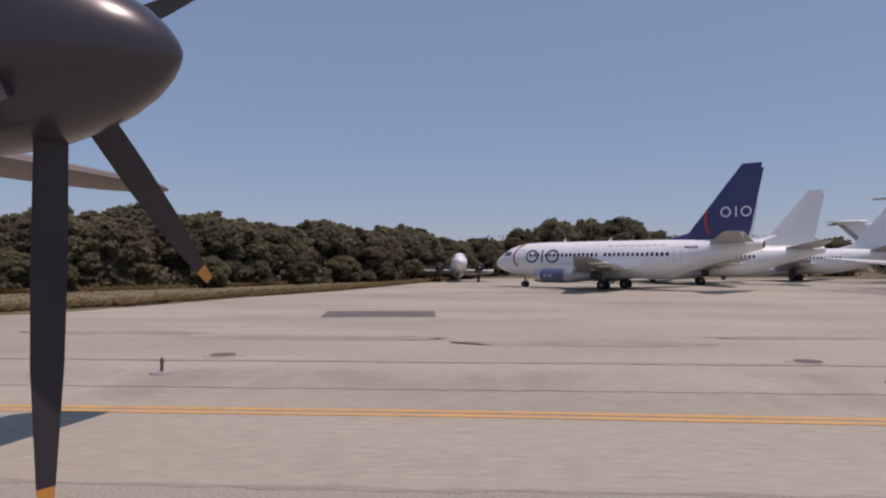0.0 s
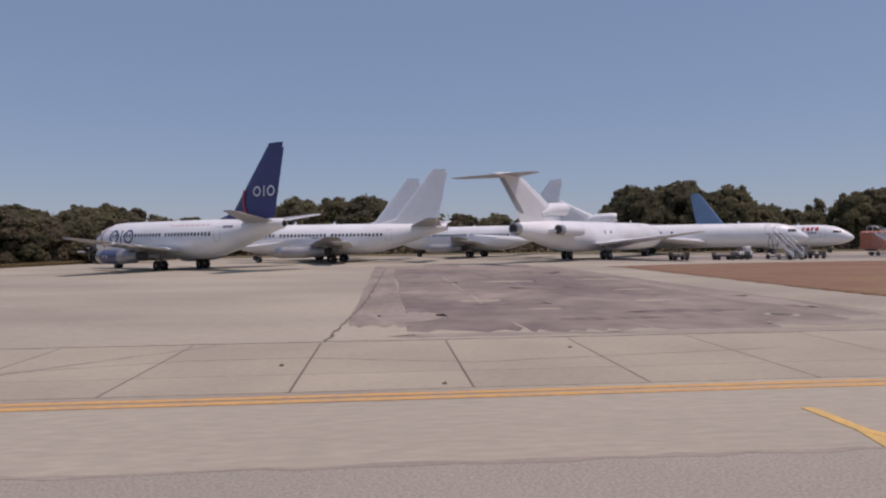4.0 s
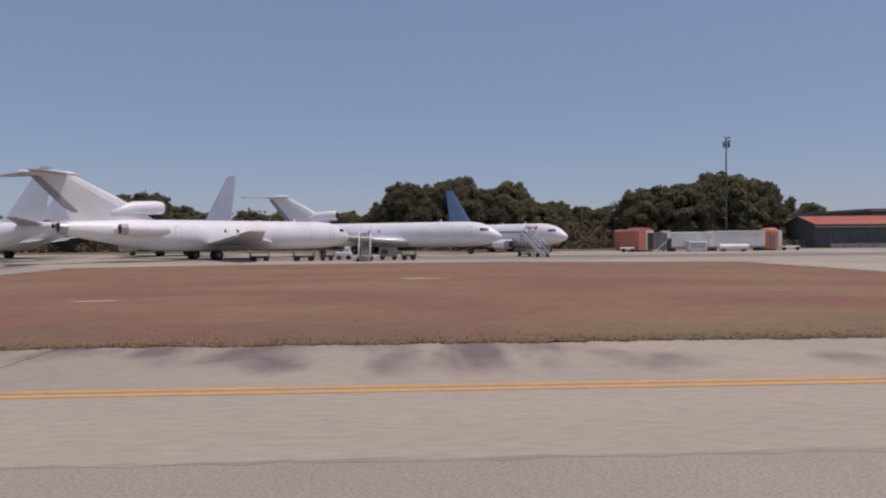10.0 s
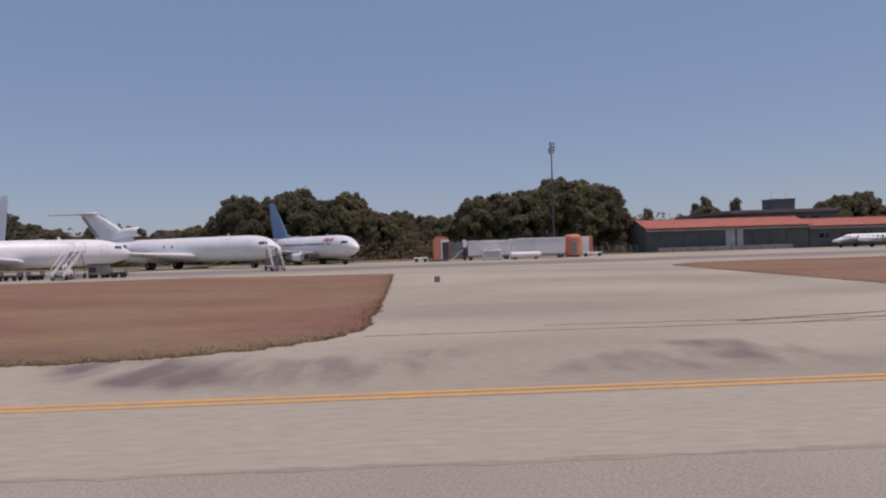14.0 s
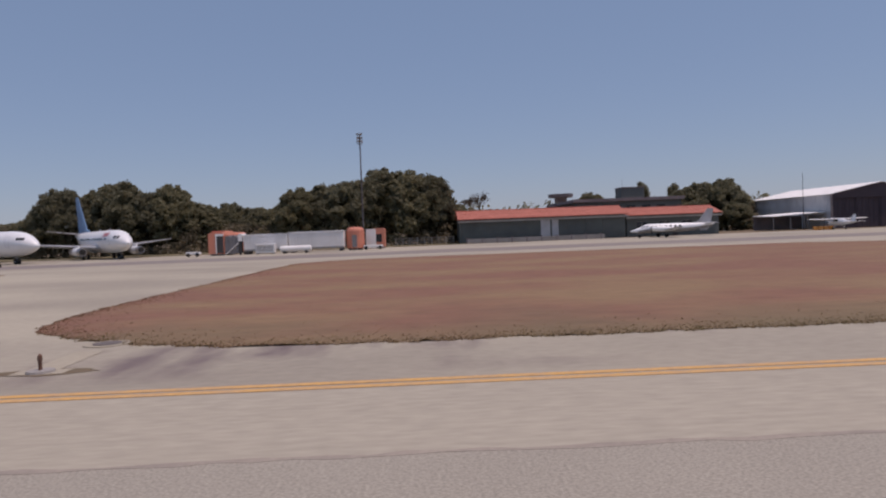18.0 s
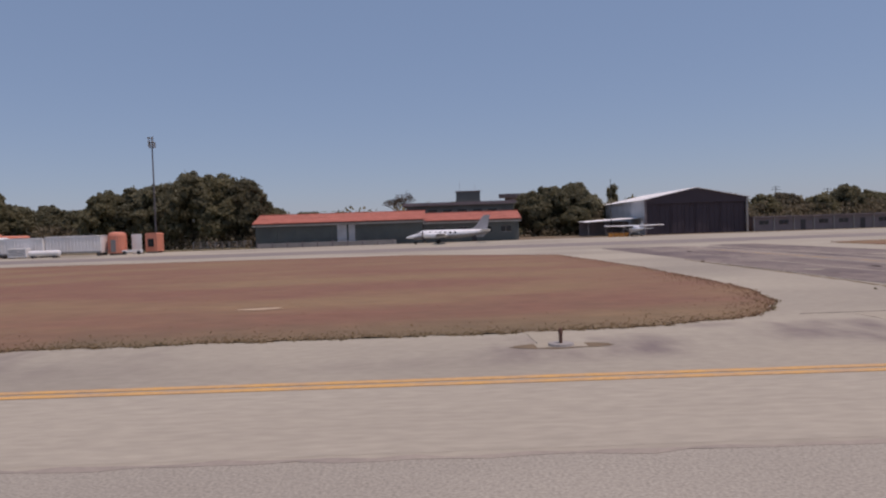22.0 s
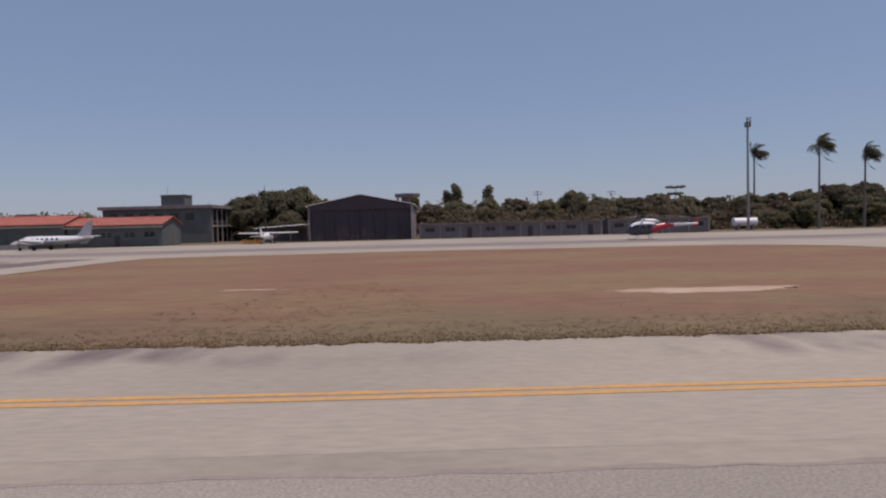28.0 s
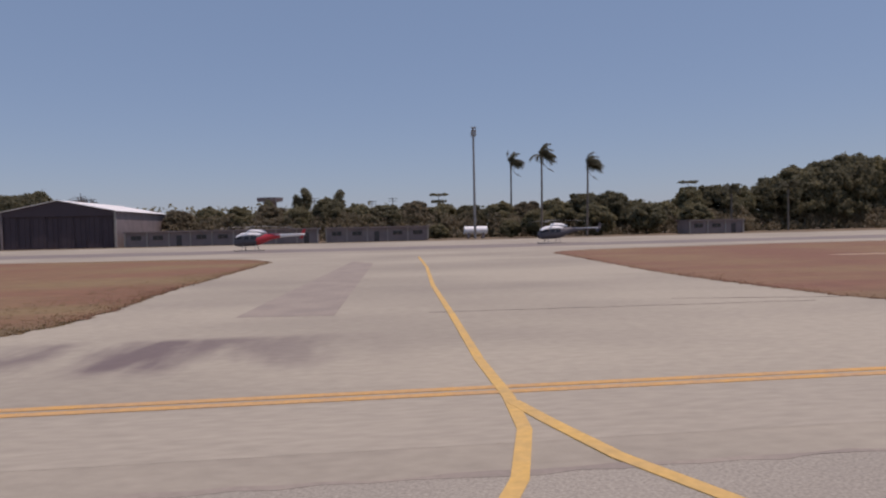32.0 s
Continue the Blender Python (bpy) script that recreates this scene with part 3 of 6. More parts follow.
woods = part("far_woods", leaf_mesh("far_woods", leaf_cloud(blobs, 70000, 0.7, rngn, .9), LEAF[1]), None)
tagged(woods, "distant belt of dry olive-green woodland", "woods", kind="stuff")


def palm(m, height, seed, label, wind=0.7, fronds=40, length=3.7):
    """A palm with a slim ringed trunk and wind-blown fronds of many leaflets."""
    rng = random.Random(seed)
    t = thing("palm_tree", m, label, "palm tree", "tall palms")
    bm = bmesh.new()
    bend = [Vector((0.3 * wind * math.sin(1.5 * k / 8), 0, height * k / 8)) for k in range(9)]
    for k in range(8):
        tube(bm, bend[k], bend[k + 1], 0.27 - 0.012 * k, 0.258 - 0.012 * k, 9, caps=k in (0, 7))
    part("trunk", bm, PALM_BARK, t)
    head = bend[-1]
    for k in range(fronds):
        a = 2 * math.pi * k / fronds + rng.uniform(-.2, .2)
        up = rng.uniform(0.1, 1.7)
        d = Vector((math.cos(a) * .9 + wind * rng.uniform(.3, .9), math.sin(a) * 0.8, up)).normalized()
        bm, p, n = bmesh.new(), Vector(head), 10
        ln = length * rng.uniform(.75, 1.1)
        pts = []
        for i in range(n + 1):
            pts.append(p.copy())
            d = (d + Vector((wind * .16, 0, -0.17))).normalized()
            p += d * ln / n
        for i in range(n):
            side = (pts[i + 1] - pts[i]).cross(Vector((0, 0, 1))).normalized()
            w = ln * .27 * math.sin(math.pi * (i + 1.2) / (n + 1.6))
            for s in (-1, 1):
                for q in (0.0, 0.33, 0.66):
                    a0 = pts[i].lerp(pts[i + 1], q)
                    a1 = pts[i].lerp(pts[i + 1], q + .3)
                    tip = a0 + side * s * w * .8 + (pts[i + 1] - pts[i]) * 1.1 + Vector((wind * .2 * w, 0, -w * rng.uniform(.5, 1.1)))
                    bm.faces.new([bm.verts.new(c) for c in (a0, a1, tip)])
            tube(bm, pts[i], pts[i + 1], .04, .035, 4, False)
        part("frond", bm, LEAF[3], t)
    if wind > .5:
        part("hanging_frond", tubes((head - Vector((-.2, 0, 1.6)), head + Vector((1.4, 0, -2.8)), .05), (head + Vector((1.4, 0, -2.8)), head + Vector((2.7, 0, -3.5)), .14, .03)), PALM_BARK, t)
    part("crown_shaft", tubes((head - Vector((0, 0, 1.3)), head + Vector((0, 0, .3)), .22, .14)), LEAF[3], t)
    return t


palm(pose(350.8, 172.5, 0, 0, 0, 5), 18.5, 1, "tall wind-blown royal palm with grey trunk")
palm(pose(351.4, 144.4, 0, 0, 0, -6), 17.4, 2, "tall wind-blown royal palm with grey trunk", length=3.6)
palm(pose(361.8, 145.6, 0, 0, 0, 12), 15.6, 3, "tall wind-blown royal palm with grey trunk", wind=1.2)
for x, y, h, s in ((402, 158, 10.6, 7), (418, 160, 11.4, 8)):
    palm(pose(x, y, 0), h, s, "distant coconut palm with drooping crown", wind=.15, fronds=30, length=3.0)
for x, y, h, s in ((283.0, 377, 25.0, 31), (278.4, 379, 21.0, 32), (301.0, 379, 23.5, 33), (259.0, 404, 20.0, 34)):
    t = thing("slender_tree", pose(x, y, 0), "distant tall slender tree with narrow feathery crown", "tree", "slender trees")
    srng = np.random.default_rng(s)
    part("trunk", tubes(((0, 0, 0), (0, 0, h * .9), .35, .1)), BARK, t)
    bl = [(srng.uniform(-1.2, 1.2), srng.uniform(-1, 1), h * .56 + h * .4 * k / 9, (1.2 + 1.5 * math.sin(math.pi * (k + 1) / 11))) for k in range(10)]
    part("crown", leaf_mesh("crown", leaf_cloud(bl, 2600, .5, srng), LEAF[0]), None, t)
# low undergrowth that closes the foot of the trees
urng = np.random.default_rng(31)
under = []
for k in range(170):
    t = k / 169
    under.append((-62 + 60 * t + urng.uniform(-1, 1), 43.5 + 84 * t ** 1.35 + urng.uniform(-1, 2), urng.uniform(.5, 1.2), urng.uniform(1.3, 2.2)))
    under.append((-63 + 60 * t + urng.uniform(-1, 1), 46.5 + 84 * t ** 1.35 + urng.uniform(-1, 2), urng.uniform(2.0, 3.4), urng.uniform(1.6, 2.4)))
for x0, x1, y in ((0, 80, 149), (82, 132, 140), (132, 168, 139.5), (168, 205, 166), (224, 244, 166), (268, 345, 164), (345, 410, 161), (400, 490, 168)):
    for k in range(int((x1 - x0) / 1.3)):
        x = x0 + 1.3 * k
        under.append((x, y + urng.uniform(-1, 1.5), urng.uniform(.5, 1.3), urng.uniform(1.2, 2.0)))
        under.append((x, y + 1.5 + urng.uniform(-1, 1.5), urng.uniform(2.2, 3.6), urng.uniform(1.4, 2.2)))
        under.append((x, y + 4 + urng.uniform(-1, 1.5), urng.uniform(3.8, 5.4), urng.uniform(1.5, 2.4)))
tagged(part("undergrowth", leaf_mesh("undergrowth", leaf_cloud(under, 150000, 0.34, urng, .8), LEAF[2]), None), "dense dry undergrowth at the foot of the trees", "bushes", kind="stuff")
for x, y, h, s, in ((333, 178, 11.0, 21), (398, 172, 13.0, 22)):
    t = thing("umbrella_tree", pose(x, y, 0), "flat-topped umbrella tree with tiered branches", "tree")
    r2 = np.random.default_rng(s)
    bm = tubes(((0, 0, 0), (0, 0, h), .2, .06))
    bl = []
    for z, r in ((h, 2.6), (h - 1.7, 1.8), (h - 3.6, 3.0)):
        for k in range(7):
            a = 2 * math.pi * k / 7
            tube(bm, (0, 0, z - .3), (math.cos(a) * r * .8, math.sin(a) * r * .8, z), .05, .02, 5)
            bl.append((math.cos(a) * r * .7, math.sin(a) * r * .7, z, .8))
    part("trunk", bm, BARK, t)
    part("crown", leaf_mesh("crown", leaf_cloud(bl, 700, .32, r2, .3), LEAF[0]), None, t)
# leafless tree behind the tiled shed
bare = thing("bare_tree", pose(188.3, 325, 0) @ Matrix.Diagonal((1.9, 1.9, 1.6, 1)), "leafless grey tree with fine spreading branches", "tree")
bm = bmesh.new()


def twig(p, d, ln, r, depth, rr=random.Random(8)):
    q = p + d * ln
    tube(bm, p, q, r, r * .72, 5, False)
    if depth:
        for _ in range(3):
            e = (d + Vector((rr.uniform(-.8, .8), rr.uniform(-.8, .8), rr.uniform(-.05, .5)))).normalized()
            twig(q, e, ln * rr.uniform(.6, .8), r * .68, depth - 1)


twig(Vector((0, 0, 0)), Vector((0, 0, 1)), 4.0, .34, 6)
part("branches", bm, BARK, bare)


# ---- buildings and masts ----
def tiled_shed(x0, x1, y0, y1, eave, ridge, label):
    b = thing("tiled_shed", pose(x0, y0, 0), label, "building", "tiled sheds")
    w, d = x1 - x0, y1 - y0
    part("wall", boxes((0, w, 0, .2, 0, eave), (0, .2, .2, d, 0, eave), (w - .2, w, .2, d, 0, eave), (.2, w - .2, d - .2, d, 0, eave)), GREEN_WALL, b)
    for s in (0, w - .2):
        bm = bmesh.new()
        vs = [bm.verts.new((s + o, y, z)) for o in (0, .2) for y, z in ((0, eave), (d, eave), (d / 2, ridge - .12))]
        for f in ((0, 1, 2), (5, 4, 3), (0, 2, 5, 3), (1, 4, 5, 2), (0, 3, 4, 1)):
            bm.faces.new([vs[k] for k in f])
        part("gable", bm, GREEN_WALL, b)
    slope = math.degrees(math.atan2(ridge - eave, d / 2))
    run = math.hypot(ridge - eave, d / 2) + .9
    for s, nm in ((0, "roof"), (1, "roof")):
        bm = bmesh.new()
        box(bm, -.4, w + .4, 0, run, 0, .1)
        roof = part("roof", bm, CLAY_TILE, b)
        roof.matrix_basis = pose(0, d / 2, ridge, slope, 0, 0) @ pose(0, -run, 0) if s == 0 else pose(0, d / 2, ridge, -slope, 0, 0)
        if s == 0:
            row = mesh_of(boxes((-.4, w + .4, 0, .36, .1, .145)), "tile_course", CLAY_TILE)
            for k in range(int(run / .42)):
                c = part("tile_course", row, None, roof)
                c.matrix_basis = pose(0, .02 + .42 * k, 0)
    part("ridge_cap", boxes((-.45, w + .45, d / 2 - .16, d / 2 + .16, ridge + .05, ridge + .2), bevel=.05), CLAY_TILE, b)
    part("fascia", boxes((-.4, w + .4, -.88, -.82, eave - .72, eave - .45)), PALE_WALL, b)
    return b


long_shed = tiled_shed(168.0, 200.0, 132.0, 143.0, 4.7, 6.2, "long green shed with red clay tile roof")
part("sliding_door", boxes((15.6, 19.0, -.06, .0, 0.0, 3.9)), PALE_SIDING, long_shed, "large pale grey sliding door")
part("door_rail", boxes((13.6, 21.0, -.1, -.02, 3.92, 4.05)), STEEL, long_shed)
for k in range(9):
    part("pilaster", boxes((3.4 * k + .4, 3.4 * k + .75, -.1, .0, 0, 4.4)), GREEN_WALL, long_shed)
short_shed = tiled_shed(200.4, 218.4, 132.4, 142.0, 4.3, 5.6, "shorter green shed with red clay tile roof")
for x in (2.0, 6.4, 10.8, 14.6):
    win = part("window", boxes((x, x + 1.9, -.05, .0, 1.7, 2.8)), GLASS_DARK, short_shed)
    part("window_frame", boxes((x - .06, x + 1.96, -.08, -.05, 2.8, 2.88), (x - .06, x + 1.96, -.08, -.05, 1.62, 1.7), (x + .92, x + .98, -.08, -.05, 1.7, 2.8)), PALE_WALL, win)
part("door", boxes((8.9, 9.9, -.05, .0, 0, 2.1)), DARK_STEEL, short_shed)

# low pale wall with posts in front of the sheds
yard = thing("yard_wall", pose(168, 128.6, 0), "low stained pale concrete yard wall with posts", "wall")
part("wall", boxes((1, 27, 0, .15, 0, .85)), PALE_WALL, yard)
for k in range(10):
    part("post", boxes((1 + 2.8 * k, 1.22 + 2.8 * k, -.04, .2, 0, 1.05)), GREY_WALL, yard)
mesh_fence = thing("wire_fence", pose(155.5, 133.5, 0), "low pale railing fence beside the trees", "fence")
for k in range(9):
    part("post", boxes((1.4 * k, 1.4 * k + .12, 0, .12, 0, 1.5)), PALE_WALL, mesh_fence)
for z in (.4, .9, 1.35):
    part("rail", boxes((0, 11.2, .03, .09, z, z + .07)), PALE_WALL, mesh_fence)

# two-storey terminal block behind the sheds, open galleries on its far side
block = thing("terminal_block", pose(196, 156, 0), "dark green two-storey block with columned galleries and roof tower", "building")
part("wall", boxes((0, 21.5, 0, 32, 0, 7.8)), GREEN_WALL, block)
part("end_wall", boxes((21.5, 24.2, 0, .4, 0, 7.8)), GREEN_WALL, block)
part("roof_slab", boxes((-.8, 24.8, -.6, 32.6, 7.8, 8.5)), GREY_WALL, block)
part("gallery_floor", boxes((21.5, 24.2, .4, 32, 3.6, 3.95)), PALE_WALL, block)
for k in range(9):
    for z in (0, 3.95):
        part("column", boxes((23.85, 24.15, 1.2 + 3.7 * k, 1.5 + 3.7 * k, z, z + (3.6 if z == 0 else 3.85))), PALE_WALL, block)
    for z in (.9, 4.9):
        part("window", boxes((21.5, 21.56, 2.0 + 3.5 * k, 4.0 + 3.5 * k, z, z + 1.6)), GLASS_DARK, block)
part("gallery_rail", boxes((24.0, 24.06, .4, 32, 4.75, 4.85), (24.0, 24.06, .4, 32, 4.35, 4.41)), STEEL, block)
for k in range(6):
    part("window", boxes((1.4 + 3.4 * k, 3.4 + 3.4 * k, -.05, .0, 5.2, 6.8)), GLASS_DARK, block)
part("roof_tower", boxes((11.6, 17.0, 4, 9, 8.5, 11.0)), GREEN_WALL, block)
part("tower_cap", boxes((11.4, 17.2, 3.8, 9.2, 11.0, 11.15)), GREY_WALL, block)
part("aerial_rod", tubes(((12.4, 6, 11.1), (12.4, 6, 13.2), .03)), STEEL, block)
part("aerial_rod", tubes(((16, 6, 11.1), (16, 6, 12.8), .03)), STEEL, block)

# hangar with a low gable
hang = thing("hangar", pose(245.0, 139.5, 0), "large hangar with dark closed doors and pale low-pitched metal roof", "building")
W, D, EV, AP = 21.0, 34.0, 7.1, 9.25
part("side_wall", boxes((0, .2, .2, D, 0, EV)), PALE_SIDING, hang, "pale grey sheet-metal side wall")
for k in range(22):
    part("siding_rib", boxes((-.03, 0, 1.0 + 1.5 * k, 1.06 + 1.5 * k, .1, EV - .1)), PALE_SIDING, hang)
part("side_wall", boxes((W - .2, W, .2, D, 0, EV)), GREY_WALL, hang)
part("back_wall", boxes((.2, W - .2, D - .2, D, 0, EV)), PURPLE_DARK, hang)
bm = bmesh.new()
for y0, y1 in ((0, .2),):
    vs = [bm.verts.new((x, y, z)) for y in (y0, y1) for x, z in ((0, EV - .9), (W, EV - .9), (W, EV), (W / 2, AP), (0, EV))]
    bm.faces.new(vs[:5])
    bm.faces.new(vs[5:][::-1])
    for i in range(5):
        bm.faces.new((vs[i], vs[(i + 1) % 5], vs[5 + (i + 1) % 5], vs[5 + i]))
part("gable_front", bm, PURPLE_DARK, hang)
for k in range(8):
    x = .3 + 2.54 * k
    leaf = part("door_leaf", boxes((x, x + 2.6, .3 + .14 * (k % 2), .38 + .14 * (k % 2), 0.03, EV - .9)), PURPLE_DARK, hang)
    part("rib", boxes((x + .3, x + .36, .24 + .14 * (k % 2), .3 + .14 * (k % 2), .1, EV - 1), (x + 1.3, x + 1.36, .24 + .14 * (k % 2), .3 + .14 * (k % 2), .1, EV - 1), (x + 2.2, x + 2.26, .24 + .14 * (k % 2), .3 + .14 * (k % 2), .1, EV - 1)), PURPLE_DARK, leaf)
part("floor", boxes((.2, W - .2, .2, D - .2, -.02, .02)), DARK_STEEL, hang)
part("corner_post", boxes((W - .35, W + .05, -.1, .15, 0, EV)), PALE_WALL, hang)
part("corner_post", boxes((-.05, .3, -.1, .15, 0, EV)), GREY_WALL, hang)
slope, run = math.degrees(math.atan2(AP - EV, W / 2)), math.hypot(AP - EV, W / 2) + .5
for s in (0, 1):
    bm = bmesh.new()
    box(bm, 0, run, -.4, D + .3, 0, .1)
    for k in range(36):
        box(bm, 0, run, -.3 + .96 * k, -.2 + .96 * k, .1, .106)
    r = part("roof", bm, ROOF_METAL, hang)
    r.matrix_basis = pose(W / 2, 0, AP, 0, slope, 0) if s else pose(W / 2, 0, AP, 0, -slope, 0) @ pose(-run, 0, 0)
lean = thing("lean_to_canopy", pose(233.5, 141.0, 0), "low lean-to shelter with pale sheet roof", "shelter")
bm = boxes((0, 11.2, 0, 9, 2.85, 2.95))
for v in bm.verts:
    v.co.z += .05 * v.co.x + .022 * v.co.y
part("roof", bm, ROOF_METAL, lean)
part("back_wall", boxes((.2, 11, 8.7, 8.85, 0, 2.86)), GREY_WALL, lean)
for x in (.2, 3.8, 7.4, 10.9):
    part("post", boxes((x, x + .12, .1, .22, 0, 2.7)), STEEL, lean)


def barracks(x0, n, y, label):
    b = thing("low_barracks", pose(x0, y, 0), label, "building", "low barracks")
    w = 4.1 * n
    part("wall", boxes((0, w, 0, 6, 0, 2.75)), GREY_WALL, b)
    part("roof_slab", boxes((-.3, w + .3, -.5, 6.4, 2.75, 3.0)), GREY_WALL, b)
    for k in range(n + 1):
        part("pilaster", boxes((4.1 * k - .14, 4.1 * k + .14, -.2, 0.0, 0, 2.75)), PALE_WALL, b)
    for k in range(n):
        if k % 3 == 2:
            part("door", boxes((4.1 * k + 1.4, 4.1 * k + 2.4, -.05, .0, 0, 2.1)), DARK_STEEL, b)
        else:
            win = part("window", boxes((4.1 * k + 1.1, 4.1 * k + 3.0, -.05, .0, 1.3, 2.1)), GLASS_DARK, b)
            part("window_frame", boxes((4.1 * k + 1.0, 4.1 * k + 3.1, -.09, -.05, 1.22, 1.3), (4.1 * k + 2.02, 4.1 * k + 2.08, -.09, -.05, 1.3, 2.1)), GREY_WALL, win)
    return b


barracks(267.4, 9, 140, "long low grey barracks with pale pilasters")
barracks(306.0, 5, 140.5, "long low grey barracks with pale pilasters")
barracks(384.0, 3, 143, "low grey stained store building with pilasters")


def flood_mast(x, y, h, label, r, paint=MAST_GREY):
    t = thing("floodlight_mast", pose(x, y, 0), label, "mast", "floodlight masts")
    part("pole", tubes(((0, 0, 0), (0, 0, h + .4), r, r * .65), seg=12), paint, t)
    part("platform", boxes((-.45, .45, -.4, .4, h - 1.5, h - 1.42)), STEEL, t)
    part("rail", boxes((-.48, .48, -.44, -.4, h - .5, h - .45), (-.48, .48, .4, .44, h - .5, h - .45), (-.48, -.44, -.44, .44, h - 1.5, h - .45), (.44, .48, -.44, .44, h - 1.5, h - .45)), STEEL, t)
    for dx in (-.32, .32):
        for dz in (-1.25, -.6, .05):
            lamp = part("floodlight", boxes((dx - .2, dx + .2, -.75, -.52, h + dz, h + dz + .42), bevel=.04), DARK_STEEL, t)
            part("lens", boxes((dx - .16, dx + .16, -.765, -.752, h + dz + .04, h + dz + .38)), PALE_WALL, lamp)
    return t


flood_mast(149.7, 130.6, 21.0, "tall grey steel floodlight mast with lamp platform", .17)
flood_mast(337.2, 146.0, 23.3, "tall grey steel floodlight mast with lamp platform", .3, STEEL)
pole = thing("thin_pole", pose(237.2, 136, 0), "thin dark radio pole beside the hangar", "pole")
part("rod", tubes(((0, 0, 0), (0, 0, 11.3), .09, .04)), DARK_STEEL, pole)
for x, y, z, r in ((253.6, 456, 23.8, 8.4),):
    t = thing("flat_top_tower", pose(x, y, 0), "grey concrete tower with wide flat top", "tower", "flat-topped towers")
    part("stem", tubes(((0, 0, 0), (0, 0, z - .14 * r * 2), r * .42, r * .5), seg=14), GREY_WALL, t)
    part("cap", tubes(((0, 0, z - .14 * r * 2), (0, 0, z), r * .95, r), seg=18), GREY_WALL, t)
for x, y, h in ((300, 196, 11.6), (322, 200, 11.4), (316, 198, 10.6)):
    t = thing("power_pole", pose(x, y, 0), "distant wooden power pole with cross-arms", "power pole", "power poles")
    part("pole", tubes(((0, 0, 0), (0, 0, h), .14, .1)), BARK, t)
    for z in (h - .3, h - 1.0):
        part("cross_arm", boxes((-1.3, 1.3, -.06, .06, z, z + .12)), BARK, t)
tank = thing("storage_tank", pose(337.8, 149, 0), "white horizontal cylindrical fuel tank on saddles", "tank")
part("shell", body([(-2.6, 1.75, .5, .5), (-2.5, 1.75, .9, .9), (2.5, 1.75, .9, .9), (2.6, 1.75, .5, .5)], 22), WHITE, tank, smooth=True)
for x in (-1.6, 1.6):
    part("saddle", boxes((x - .2, x + .2, -.8, .8, 0, 1.2)), GREY_WALL, tank)


# ---- slabs, joints, cracks, stains and markings ----
def crack(points, width, seed, mat=JOINT, z=0.008):
    """A ragged dark joint or crack along a way."""
    rng = random.Random(seed)
    pts = []
    for a, b in zip(points, points[1:]):
        a, b = Vector(a), Vector(b)
        n = max(2, int((b - a).length / 0.45))
        nrm = Vector((-(b - a).y, (b - a).x)).normalized()
        pts += [a.lerp(b, i / n) + nrm * rng.uniform(-.05, .05) for i in range(n)]
    pts.append(Vector(points[-1]))
    bm = bmesh.new()
    last = None
    for i, p in enumerate(pts):
        d = (pts[min(i + 1, len(pts) - 1)] - pts[max(i - 1, 0)]).normalized()
        n = Vector((-d.y, d.x)) * width * rng.uniform(.1, .5)
        pair = bm.verts.new((p.x + n.x, p.y + n.y, z)), bm.verts.new((p.x - n.x, p.y - n.y, z))
        low = bm.verts.new((p.x + n.x, p.y + n.y, z - .03)), bm.verts.new((p.x - n.x, p.y - n.y, z - .03))
        if last:
            bm.faces.new((last[0], pair[0], pair[1], last[1]))
            bm.faces.new((last[0], pair[0], low[0], foot[0]))
            bm.faces.new((last[1], pair[1], low[1], foot[1]))
        last, foot = pair, low
    return part("crack", bm, mat, pavement)


slab_meshes = {}


def slab(x0, x1, y0, y1):
    key = (round(x1 - x0, 2), round(y1 - y0, 2))
    if key not in slab_meshes:
        bm = bmesh.new()
        box(bm, 0, key[0], 0, key[1], -0.06, 0.006, bevel=0.004)
        slab_meshes[key] = mesh_of(bm, "slab", SLAB)
    ob = part("slab", slab_meshes[key], None, pavement)
    ob.matrix_basis = pose(x0, y0, 0)


for x0, x1 in ((20.75, 54.0), (213.3, 249.5)):
    part("joint_bed", boxes((x0 + .02, x0 + 3.27 * math.ceil((x1 - 1 - x0) / 3.27) - .02, 12.36, 18.29, -.05, 0.004)), JOINT, pavement)
    k = 0
    while x0 + 3.27 * k < x1 - 1:
        a = x0 + 3.27 * k
        for y0, y1 in ((12.35, 14.0), (14.0, 18.3)) if x1 < 100 else ((12.35, 17.5), (17.5, 18.3)):
            slab(a + .02, a + 3.25, y0 + .01, y1 - .01)
        k += 1
